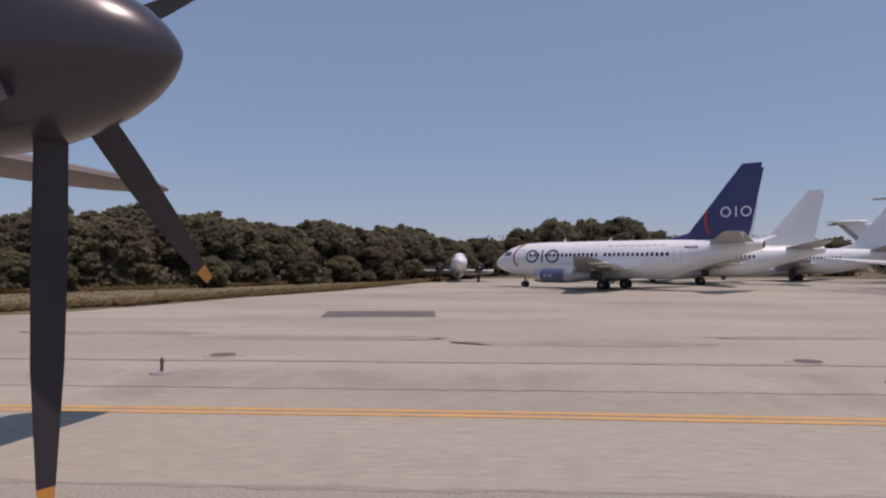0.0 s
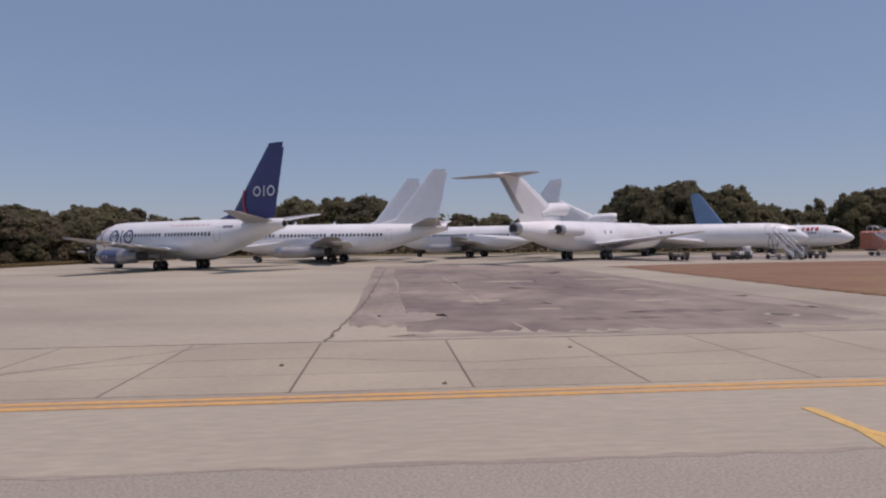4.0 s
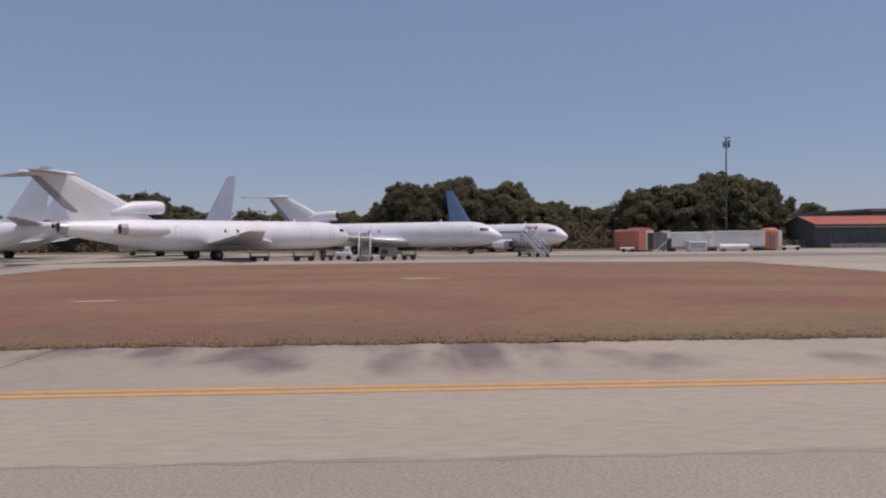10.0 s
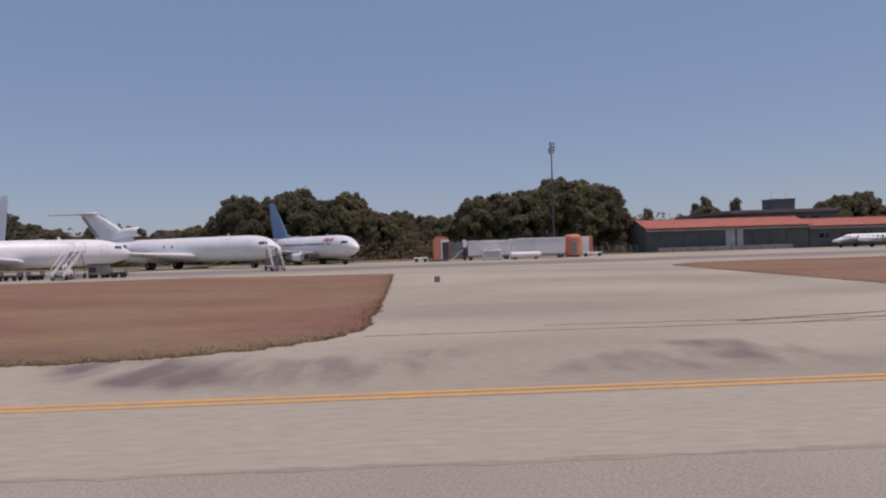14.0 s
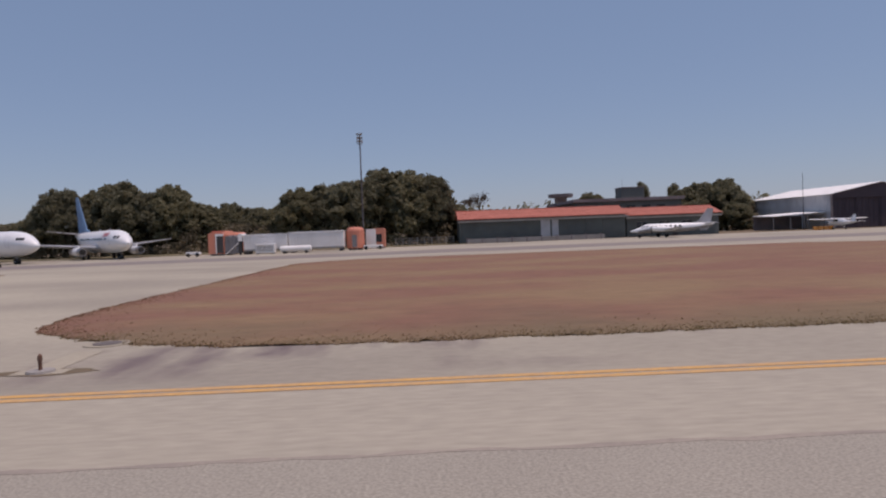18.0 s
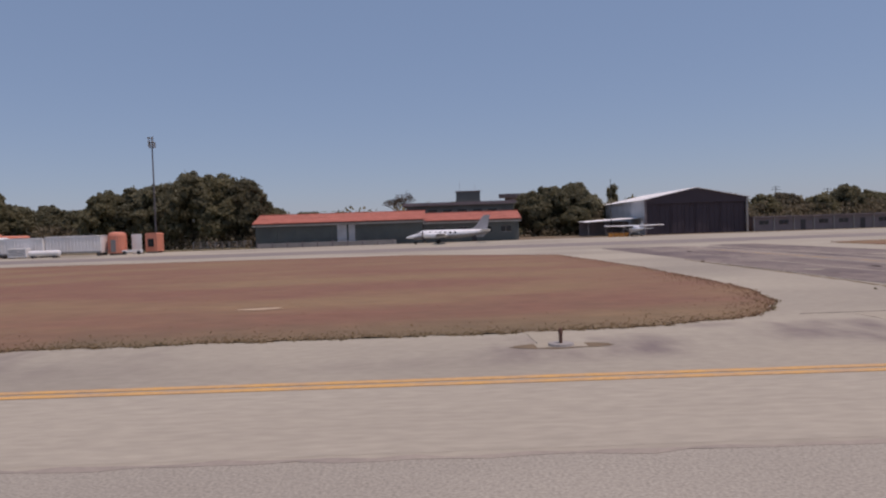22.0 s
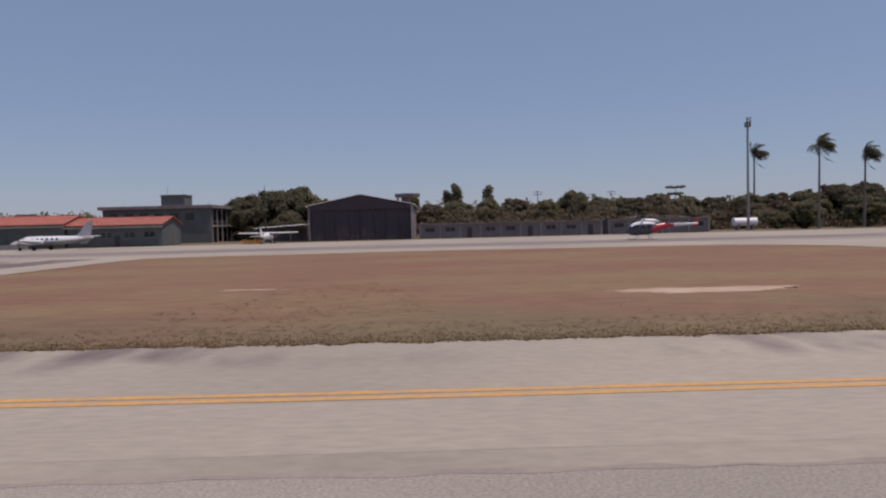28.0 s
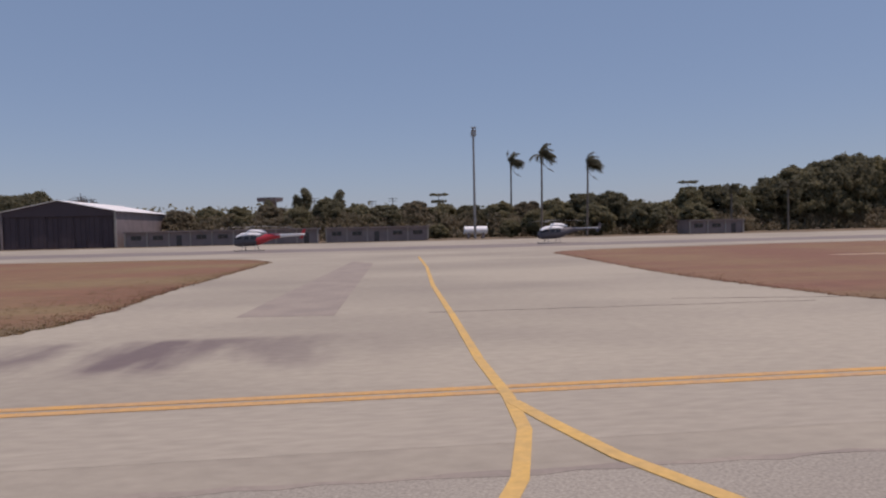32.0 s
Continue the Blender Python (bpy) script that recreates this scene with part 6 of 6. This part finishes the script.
# helicopters
def helicopter(m, label, tail_paint, lower_paint, rear_paint):
    h = thing("helicopter", m, label, "helicopter", "parked helicopters")
    st = [(0, 1.25, .05, .05), (.25, 1.25, .45, .4), (.8, 1.35, .75, .68), (1.6, 1.5, .85, .85), (2.8, 1.55, .84, .88), (3.8, 1.65, .6, .68), (4.6, 1.85, .3, .34)]
    part("cabin", body(st, 20), lower_paint, h, smooth=True)
    part("roof_panel", body([(.5, 1.72, .5, .32), (1.1, 1.98, .68, .4), (2.0, 2.12, .7, .4), (3.2, 2.1, .6, .36), (4.0, 2.02, .36, .22)], 18), WHITE, h, "white upper cabin roof", smooth=True)
    part("belly", body([(x, z - .25, w * 1.01, hh * .72) for x, z, w, hh in st[1:6]], 20), lower_paint, h, smooth=True)
    part("rear_fairing", body([(2.7, 1.4, .72, .62), (3.3, 1.45, .78, .72), (4.0, 1.6, .62, .62), (5.0, 1.85, .4, .42), (6.2, 1.93, .25, .27)], 18), rear_paint, h, smooth=True)
    part("boom_stripe", boxes((5.0, 9.0, -.27, -.2, 2.02, 2.12)), WHITE, h)
    part("tail_boom", body([(4.2, 1.85, .32, .36), (6.5, 1.95, .2, .22), (9.4, 2.05, .12, .13)], 12), tail_paint, h, smooth=True)
    part("tail_fin", surface([(8.7, 0, 1.5, .4, .08), (8.8, 0, 2.0, .55, .08), (9.2, 0, 2.75, .35, .08)], True), rear_paint, h)
    part("tailplane", surface([(7.4, -1.1, 2.0, .45, .1), (7.4, 1.1, 2.0, .45, .1)]), tail_paint, h)
    part("engine_housing", body([(1.9, 2.55, .3, .12), (2.3, 2.6, .42, .28), (3.6, 2.55, .4, .26), (4.4, 2.35, .2, .12)], 14), WHITE, h, smooth=True)
    mast = part("rotor_mast", tubes(((2.6, 0, 2.7), (2.6, 0, 3.25), .07), ((2.6, 0, 3.15), (2.6, 0, 3.3), .2)), STEEL, h)
    for k in range(3):
        bm = surface([(-.13, .2, 0, .28, .1), (-.13, 2.8, -.05, .28, .1), (-.13, 5.3, -.22, .28, .1)])
        bmesh.ops.rotate(bm, matrix=Matrix.Rotation(radians(25 + 120 * k), 3, "Z"), verts=bm.verts)
        part("rotor_blade", shifted(bm, 2.6, 0, 3.22), WING_GREY_SHADE, mast)
    rotor = part("tail_rotor", tubes(((9.3, .1, 2.05), (9.3, .25, 2.05), .07)), STEEL, h)
    for a in (40, 220):
        part("tail_blade", tubes(((9.3, .22, 2.05), (9.3 + .9 * math.cos(radians(a)), .22, 2.05 + .9 * math.sin(radians(a))), .05, .03)), DARK_STEEL, rotor)
    part("windscreen", body([(.3, 1.55, .42, .22), (.8, 1.7, .77, .36), (1.35, 1.85, .83, .42), (1.45, 1.85, .8, .4)], 18), GLASS_DARK, h, smooth=True)
    for s in (-1, 1):
        part("side_window", decal(st, s, [[(1.65, 1.55), (2.3, 1.55), (2.3, 2.1), (1.75, 2.1)]], .03), GLASS_DARK, h)
        part("side_window", decal(st, s, [[(2.45, 1.55), (3.2, 1.6), (3.1, 2.05), (2.45, 2.1)]], .03), GLASS_DARK, h)
        skid = part("skid", tubes(((.3, s * 1.05, .16), (.6, s * 1.05, .05), .05), ((.6, s * 1.05, .05), (3.9, s * 1.05, .05), .05)), STEEL, h)
        part("skid_strut", tubes(((1.3, s * 1.05, .05), (1.4, s * .5, .85), .045)), STEEL, skid)
        part("skid_strut", tubes(((3.1, s * 1.05, .05), (3.0, s * .5, .9), .045)), STEEL, skid)
    return h


helicopter(pose(296.4, 93.3, 0, 0, 0, -5), "white and red light helicopter on skids", WHITE, HELI_GREY, HELI_RED)
helicopter(pose(337.6, 94.2, 0, 0, 0, 4), "white and dark grey light helicopter on skids", HELI_GREY, HELI_GREY, HELI_GREY)


# ---- things on the apron and beside the taxiway ----
def edge_light(x, y, label="short rusty taxiway edge light on pale concrete foot"):
    t = thing("edge_light", pose(x, y, 0), label, "taxiway light", "taxiway edge lights")
    part("foot", tubes(((0, 0, -.02), (0, 0, .06), .3, .27), seg=14), PALE_WALL, t)
    part("stem", tubes(((0, 0, .06), (0, 0, .26), .04)), RUSTY, t)
    part("lamp", tubes(((0, 0, .26), (0, 0, .36), .055, .045), ((0, 0, .36), (0, 0, .4), .045, .01)), RUSTY, t)


for x, y in ((-7.6, 16.4), (9.2, 16.0), (109.3, 15.7), (152.7, 14.5), (204.8, 14.85), (246.1, 15.0), (285.0, 13.85)):
    edge_light(x, y)
for x, y in ((109.3, 15.7), (152.7, 14.5), (204.8, 14.85), (246.1, 15.0), (285.0, 13.85)):
    r = random.Random(int(x))
    ring = [(x + (.95 + .3 * r.random()) * math.cos(q), y + (.3 + .15 * r.random()) * math.sin(q)) for q in (2 * math.pi * i / 22 for i in range(22))]
    sheet("soil_ring", ring, .007, SCRUB, pavement)
    sheet("trench_cover", [(x - .45, y + .2), (x + .25, y + .2), (x + .15, y + 2.6), (x - .55, y + 2.6)], .0095, SLAB, pavement)
    sheet("light_pad", [(x - .55, y - .25), (x + .55, y - .25), (x + .55, y + .3), (x - .55, y + .3)], .012, SLAB, pavement)


def manhole(x, y):
    t = thing("manhole", pose(x, y, .008 if x > 100 else 0), "round dark manhole cover in pale concrete collar", "manhole", "manholes")
    part("collar", tubes(((0, 0, -.05), (0, 0, .014), .58), seg=22), SLAB, t)
    part("cover", tubes(((0, 0, .0), (0, 0, .03), .36), seg=20), PATCH_ASPHALT, t)


for x, y in ((-7.4, 19.8), (8.8, 19.4), (49.0, 22.6), (109.8, 18.6), (152.4, 18.2), (284.5, 17.9), (245.9, 18.5)):
    manhole(x, y)
marker = thing("marker_block", pose(125.3, 49.3, 0), "small dull brown marker block on the pavement", "marker")
part("block", boxes((-.2, .2, -.15, .15, 0, .42), bevel=.03), GREY_WALL, marker)


def arched(x0, x1, y0, y1, z0, z1, r, n=5):
    """A box along y whose two upper edges are rounded with radius r."""
    prof = [(x0, z0), (x1, z0)]
    prof += [(x1 - r + r * math.cos(a), z1 - r + r * math.sin(a)) for a in (math.pi / 2 * k / n for k in range(n + 1))]
    prof += [(x0 + r - r * math.sin(a), z1 - r + r * math.cos(a)) for a in (math.pi / 2 * k / n for k in range(n + 1))]
    bm = bmesh.new()
    loft(bm, [[(x, y, z) for x, z in prof] for y in (y0, y1)])
    return bm


def boarding_bridge():
    """Dismantled passenger bridges laid out along the apron."""
    group = "dismantled boarding bridges"
    # end section pointing away from the apron edge, its mouth framed in white
    t = thing("bridge_cabin", pose(126.4, 111.7, 0), "long faded orange boarding bridge end section on the ground", "boarding bridge cabin", group)
    part("shell", arched(0, 2.5, 0, 14.2, .3, 3.75, .5), ORANGE, t, smooth=False)
    part("roof_hump", arched(.25, 2.3, 1.2, 6.4, 3.6, 3.98, .3), ORANGE, t)
    for k in range(14):
        part("rib", boxes((-.05, .0, .3 + 1.0 * k, .38 + 1.0 * k, .45, 3.2)), ORANGE, t)
    for y in (.6, 6.5, 12.6):
        part("skid", boxes((.1, 2.4, y, y + .35, 0, .3)), STEEL, t)
    part("mouth_frame", boxes((1.15, 1.35, -.08, .0, .35, 3.5), (1.35, 2.45, -.08, .0, 3.1, 3.5)), PANEL_WHITE, t)
    part("mouth", boxes((1.35, 2.4, -.05, -.01, .4, 3.1)), DARK_STEEL, t)
    # folded canopy hood
    bel = thing("bridge_bellows", pose(129.0, 111.9, 0), "grey folded canopy bellows with white arched end frame", "bellows")
    for k in range(7):
        z = 3.05 + .14 * math.sin(k * 1.9)
        part("fold", arched(.31 * k, .31 * k + .27, .04 * (k % 2), 2.8, .25, z, .1, 3), FOLD_GREY, bel)
    part("end_frame", arched(2.15, 2.75, -.12, 2.9, 2.15, 3.42, .28), PANEL_WHITE, bel)
    part("frame_leg", boxes((2.3, 2.6, -.1, .15, 0, 2.15), (2.3, 2.6, 2.5, 2.75, 0, 2.15)), DARK_STEEL, bel)
    part("tilted_brace", tubes(((.1, -.2, .1), (2.2, -.2, 1.9), .06)), PANEL_WHITE, bel)
    # two telescoping tunnel sections
    for x0, x1, h, y in ((131.9, 138.9, 3.05, 112.05), (139.0, 148.0, 3.2, 112.5)):
        t = thing("bridge_tunnel", pose(x0, y, 0), "white ribbed boarding bridge tunnel section", "boarding bridge tunnel", group)
        w = x1 - x0
        part("shell", boxes((0, w, 0, 2.8, .5, h), bevel=.06), PANEL_WHITE, t)
        part("roof", boxes((-.05, w + .05, -.1, 2.9, h, h + .1), bevel=.03), WHITE, t)
        part("roof_cable_tray", boxes((w * .08, w * .92, .3, .6, h + .1, h + .2)), STEEL, t)
        part("floor_beam", boxes((0, w, -.04, .0, .5, .78)), STEEL, t)
        for k in range(int(w / .55)):
            part("rib", boxes((.2 + .55 * k, .29 + .55 * k, -.06, .0, .8, h - .1)), PANEL_WHITE, t)
        for x in (.3, w - .8):
            part("bearer", boxes((x, x + .5, .1, 2.7, 0, .5)), DARK_STEEL, t)
    # round turning cabin, a loose white panel and the last cab
    drum = thing("bridge_rotunda", pose(149.7, 114.6, 0), "faded orange rounded turning cabin of a boarding bridge", "boarding bridge cabin", group)
    bm = bmesh.new()
    loft(bm, [[(r * math.cos(a), r * math.sin(a), z) for a in (2 * math.pi * k / 20 for k in range(20))] for z, r in ((.3, 1.42), (3.2, 1.42), (3.55, 1.3), (3.75, .9), (3.8, .1))])
    part("shell", bm, ORANGE, drum, smooth=False)
    for k in range(20):
        a = 2 * math.pi * (k + .5) / 20
        part("slat", tubes(((1.42 * math.cos(a), 1.42 * math.sin(a), .4), (1.42 * math.cos(a), 1.42 * math.sin(a), 3.2), .05), seg=6), ORANGE, drum)
    part("foot_ring", tubes(((0, 0, 0), (0, 0, .3), 1.2), seg=20), DARK_STEEL, drum)
    part("curtain_slot", boxes((-.45, .35, -1.46, -1.36, .5, 2.5)), FOLD_GREY, drum)
    flap = thing("loose_panel", pose(151.25, 116.4, 0), "white sheet panel standing between the bridge cabins", "panel")
    part("sheet", boxes((0, 1.7, 0, .08, .1, 3.35), bevel=.02), PANEL_WHITE, flap)
    part("stay", boxes((.1, .2, .08, 1.2, .0, .12), (1.5, 1.6, .08, 1.2, .0, .12)), STEEL, flap)
    cab = thing("bridge_cabin", pose(152.3, 119.4, 0), "small faded orange boarding bridge cab with dark window", "boarding bridge cabin", group)
    part("shell", arched(0, 2.0, 0, 3.0, .3, 3.5, .25), ORANGE, cab)
    part("window", boxes((.45, 1.45, -.04, -.01, 1.1, 2.5)), GLASS_DARK, cab)
    part("window_frame", boxes((.37, 1.53, -.06, .0, 2.5, 2.6), (.37, 1.53, -.06, .0, 1.0, 1.1)), ORANGE, cab)
    part("skid", boxes((.1, 1.9, .2, .5, 0, .3), (.1, 1.9, 2.4, 2.7, 0, .3)), STEEL, cab)
    crate = thing("service_box", pose(134.2, 110.3, 0), "pale equipment box beside the bridge", "box")
    part("case", boxes((0, 3.0, 0, 1.4, .15, 1.65), bevel=.05), PANEL_WHITE, crate)
    part("louvre", boxes(*((.2, 2.8, -.03, .0, z, z + .1) for z in (.5, .75, 1.0, 1.25))), STEEL, crate)
    part("foot", boxes((.1, .4, .1, 1.3, 0, .15), (2.6, 2.9, .1, 1.3, 0, .15)), STEEL, crate)
    duct = thing("drive_column", pose(138.4, 108.9, 0), "pale cylindrical bridge drive column lying down", "bridge part")
    part("cylinder", body([(0, .72, .33, .33), (.1, .72, .47, .47), (4.8, .72, .47, .47), (4.9, .72, .33, .33)], 16), PANEL_WHITE, duct, smooth=True)
    part("cradle", boxes((.6, 1.0, -.5, .5, 0, .35), (3.9, 4.3, -.5, .5, 0, .35)), DARK_STEEL, duct)
    for x, y, w in ((151.1, 113.0, 3.1), (123.1, 110.6, 2.2)):
        t = thing("wheel_bogie", pose(x, y, 0), "low pale bridge bogie with small wheels", "bridge part", "bridge bogies")
        part("beam", boxes((0, w, 0, .9, .35, .75), bevel=.05), PANEL_WHITE, t)
        for k in (0.4, w - .4):
            part("wheel", tubes(((k, -.05, .3), (k, .25, .3), .3), seg=14), RUBBER, t)


boarding_bridge()


def steps_truck(m, label, height=3.3, run=4.6):
    """Mobile passenger stairs on a low chassis."""
    t = thing("passenger_stairs", m, label, "mobile stairs", "mobile stairs")
    n = 15
    for k in range(n):
        part("step", boxes((run * k / n, run * (k + 1) / n + .05, -.6, .6, .35 + (height - .5) * k / n, .41 + (height - .5) * k / n)), STEEL, t)
    part("landing", boxes((run, run + 1.1, -.65, .65, height - .2, height - .1)), STEEL, t)
    for s in (-1, 1):
        part("side_panel", _slope_panel(run, height, s * .64), PANEL_WHITE, t)
        part("handrail", tubes(((0, s * .64, 1.35), (run, s * .64, height + .85), .035), ((run, s * .64, height + .85), (run + 1.1, s * .64, height + .85), .035), ((0, s * .64, .4), (0, s * .64, 1.35), .035), ((run + 1.1, s * .64, height - .1), (run + 1.1, s * .64, height + .85), .035)), WHITE, t)
        part("strut", tubes(((run * .75, s * .6, .4), (run, s * .6, height - .3), .05), ((run + .9, s * .6, .4), (run + .2, s * .6, height - .3), .05)), STEEL, t)
        for x in (.5, run + .4):
            part("wheel", tubes(((x, s * .75 - .1, .28), (x, s * .75 + .1, .28), .28), seg=14), RUBBER, t)
    part("chassis", boxes((0, run + 1.1, -.55, .55, .25, .4)), STEEL, t)
    return t


def _slope_panel(run, height, y):
    bm = bmesh.new()
    vs = [bm.verts.new((x, y + o, z)) for o in (-.02, .02) for x, z in ((0, .25), (run, height - .35), (run, height + .1), (0, .75))]
    for f in ((0, 1, 2, 3), (7, 6, 5, 4), (0, 4, 5, 1), (1, 5, 6, 2), (2, 6, 7, 3), (3, 7, 4, 0)):
        bm.faces.new([vs[k] for k in f])
    return bm


steps_truck(pose(83.9, 77.6, 0, 0, 0, 92), "white mobile passenger stairs standing on the apron")
steps_truck(pose(106.2, 87.6, 0, 0, 0, 112), "white mobile passenger stairs beside a parked jet")


def dolly(x, y, a, length, label):
    t = thing("baggage_dolly", pose(x, y, 0, 0, 0, a), label, "baggage cart", "baggage carts")
    part("deck", boxes((0, length, -.6, .6, .42, .62)), DARK_STEEL, t)
    part("end_rail", boxes((0, .06, -.6, .6, .6, 1.0)), STEEL, t)
    part("end_rail", boxes((length - .06, length, -.6, .6, .6, 1.0)), STEEL, t)
    part("tow_bar", tubes(((length, 0, .5), (length + .9, 0, .25), .04)), STEEL, t)
    for k in (.35, length - .35):
        for s in (-1, 1):
            part("wheel", tubes(((k, s * .55 - .08, .25), (k, s * .55 + .08, .25), .25), seg=12), RUBBER, t)
    return t


for x, y, a, ln in ((70.2, 82.0, 4, 2.2), (75.4, 81.4, -3, 2.4), (78.4, 81.8, 5, 1.6), (88.0, 81.6, 8, 1.7)):
    dolly(x, y, a, ln, "low grey steel baggage dolly with railed ends")
gpu = thing("ground_power_unit", pose(85.4, 81.4, 0), "dark grey boxy ground power cart on wheels", "ground power cart")
part("housing", boxes((0, 2.1, 0, 1.3, .4, 1.6), bevel=.06), STEEL, gpu)
part("louvre", boxes((.2, 1.0, -.02, 0, .7, 1.3)), DARK_STEEL, gpu)
part("lid", boxes((-.05, 2.15, -.05, 1.35, 1.6, 1.68)), DARK_STEEL, gpu)
for k in (.35, 1.75):
    for y in (.1, 1.2):
        part("wheel", tubes(((k, y - .09, .28), (k, y + .09, .28), .28), seg=12), RUBBER, gpu)
tug = thing("baggage_tug", pose(80.0, 84.0, 0), "small white baggage tug with sloped hood", "tug")
part("body", boxes((0, 1.9, 0, 1.2, .35, .95), bevel=.08), PANEL_WHITE, tug)
part("hood", boxes((1.0, 1.7, .1, 1.1, .95, 1.6), bevel=.1), PANEL_WHITE, tug)
part("seat", boxes((.3, .8, .3, .9, .95, 1.25), bevel=.05), DARK_STEEL, tug)
for k in (.35, 1.5):
    for y in (.08, 1.12):
        part("wheel", tubes(((k, y - .09, .28), (k, y + .09, .28), .28), seg=12), RUBBER, tug)
# yellow barrier by the light plane
bar = thing("barrier", pose(234.6, 128.0, 0), "low faded yellow barrier blocks", "barrier")
for k in range(4):
    part("block", boxes((1.0 * k, 1.0 * k + .85, 0, .4, 0, .75), bevel=.04), AMBER, bar)


# ---- high wing with turboprop engine at the start of the way ----
own = thing("turboprop_wing", pose(-1.24, 3.05, -.1), "dark high wing with six-bladed turboprop engine", "aircraft")
# The whole wing wears the darkened underside colour.
part("wing", surface([(-2.9, -3.4, 4.05, 2.5, .17), (-2.9, 1.4, 4.05, 2.5, .17), (-4.0, 8.45, 4.02, 1.55, .15), (-4.0, 8.75, 4.0, 1.2, .12)][::1]), OWN_WING, own, "grey-brown wing skin with underside shade in its colour")
for c in own.children:
    c.data.transform(Matrix.Translation((-1.9, 0, 0)) @ Matrix.Diagonal((-1, 1, 1, 1)) @ Matrix.Translation((6.2, 0, 0)))
    c.data.flip_normals()
part("nacelle", body([(-.95, 3.62, .42, .44), (-1.1, 3.58, .52, .56), (-1.7, 3.52, .58, .68), (-3.2, 3.55, .56, .66), (-5.2, 3.75, .4, .42), (-6.2, 3.85, .1, .12)], 44), SPINNER, own, "dark glossy engine nacelle", smooth=True)
part("intake", shifted(body([(-1.02, 2.98, .26, .13), (-1.0, 2.98, .3, .17), (-1.6, 3.0, .36, .22)], 16)), SHADE_IN, own)
spin = part("spinner", body([(0.0, 3.6, .02, .02), (-.02, 3.6, .06, .06), (-.06, 3.6, .115, .115), (-.14, 3.6, .19, .19), (-.25, 3.6, .26, .26), (-.39, 3.6, .325, .325), (-.55, 3.6, .375, .375), (-.75, 3.6, .41, .41), (-.95, 3.6, .43, .43)], 44), SPINNER, own, "dark glossy pointed spinner", smooth=True)
for k in range(6):
    bm = surface([(-.07, .3, 0, .14, .4), (-.08, .8, 0, .155, .12), (-.075, 1.3, 0, .14, .08), (-.045, 1.8, 0, .08, .06)])
    bmesh.ops.rotate(bm, matrix=Matrix.Rotation(radians(-60), 3, "Y"), verts=bm.verts)
    turn = Matrix.Rotation(radians(-90 + 60 * k), 3, "X")
    bmesh.ops.rotate(bm, matrix=turn, verts=bm.verts)
    blade = part("blade", shifted(bm, -.55, 0, 3.6), BLADE_BLACK, spin)
    tipb = surface([(-.045, 1.8, 0, .08, .06), (-.03, 1.96, 0, .055, .06)])
    bmesh.ops.rotate(tipb, matrix=Matrix.Rotation(radians(-60), 3, "Y"), verts=tipb.verts)
    bmesh.ops.rotate(tipb, matrix=turn, verts=tipb.verts)
    part("blade_tip", shifted(tipb, -.55, 0, 3.6), AMBER, blade, "amber painted blade tip")
part("gear_leg", tubes(((-3.6, 0, .4), (-3.6, 0, 3.1), .12), ((-3.6, -.3, .4), (-3.6, .3, .4), .08)), STEEL, own)
for s in (-1, 1):
    part("tyre", tubes(((-3.6, s * .3 - .12, .42), (-3.6, s * .3 + .12, .42), .42), seg=16), RUBBER, own)
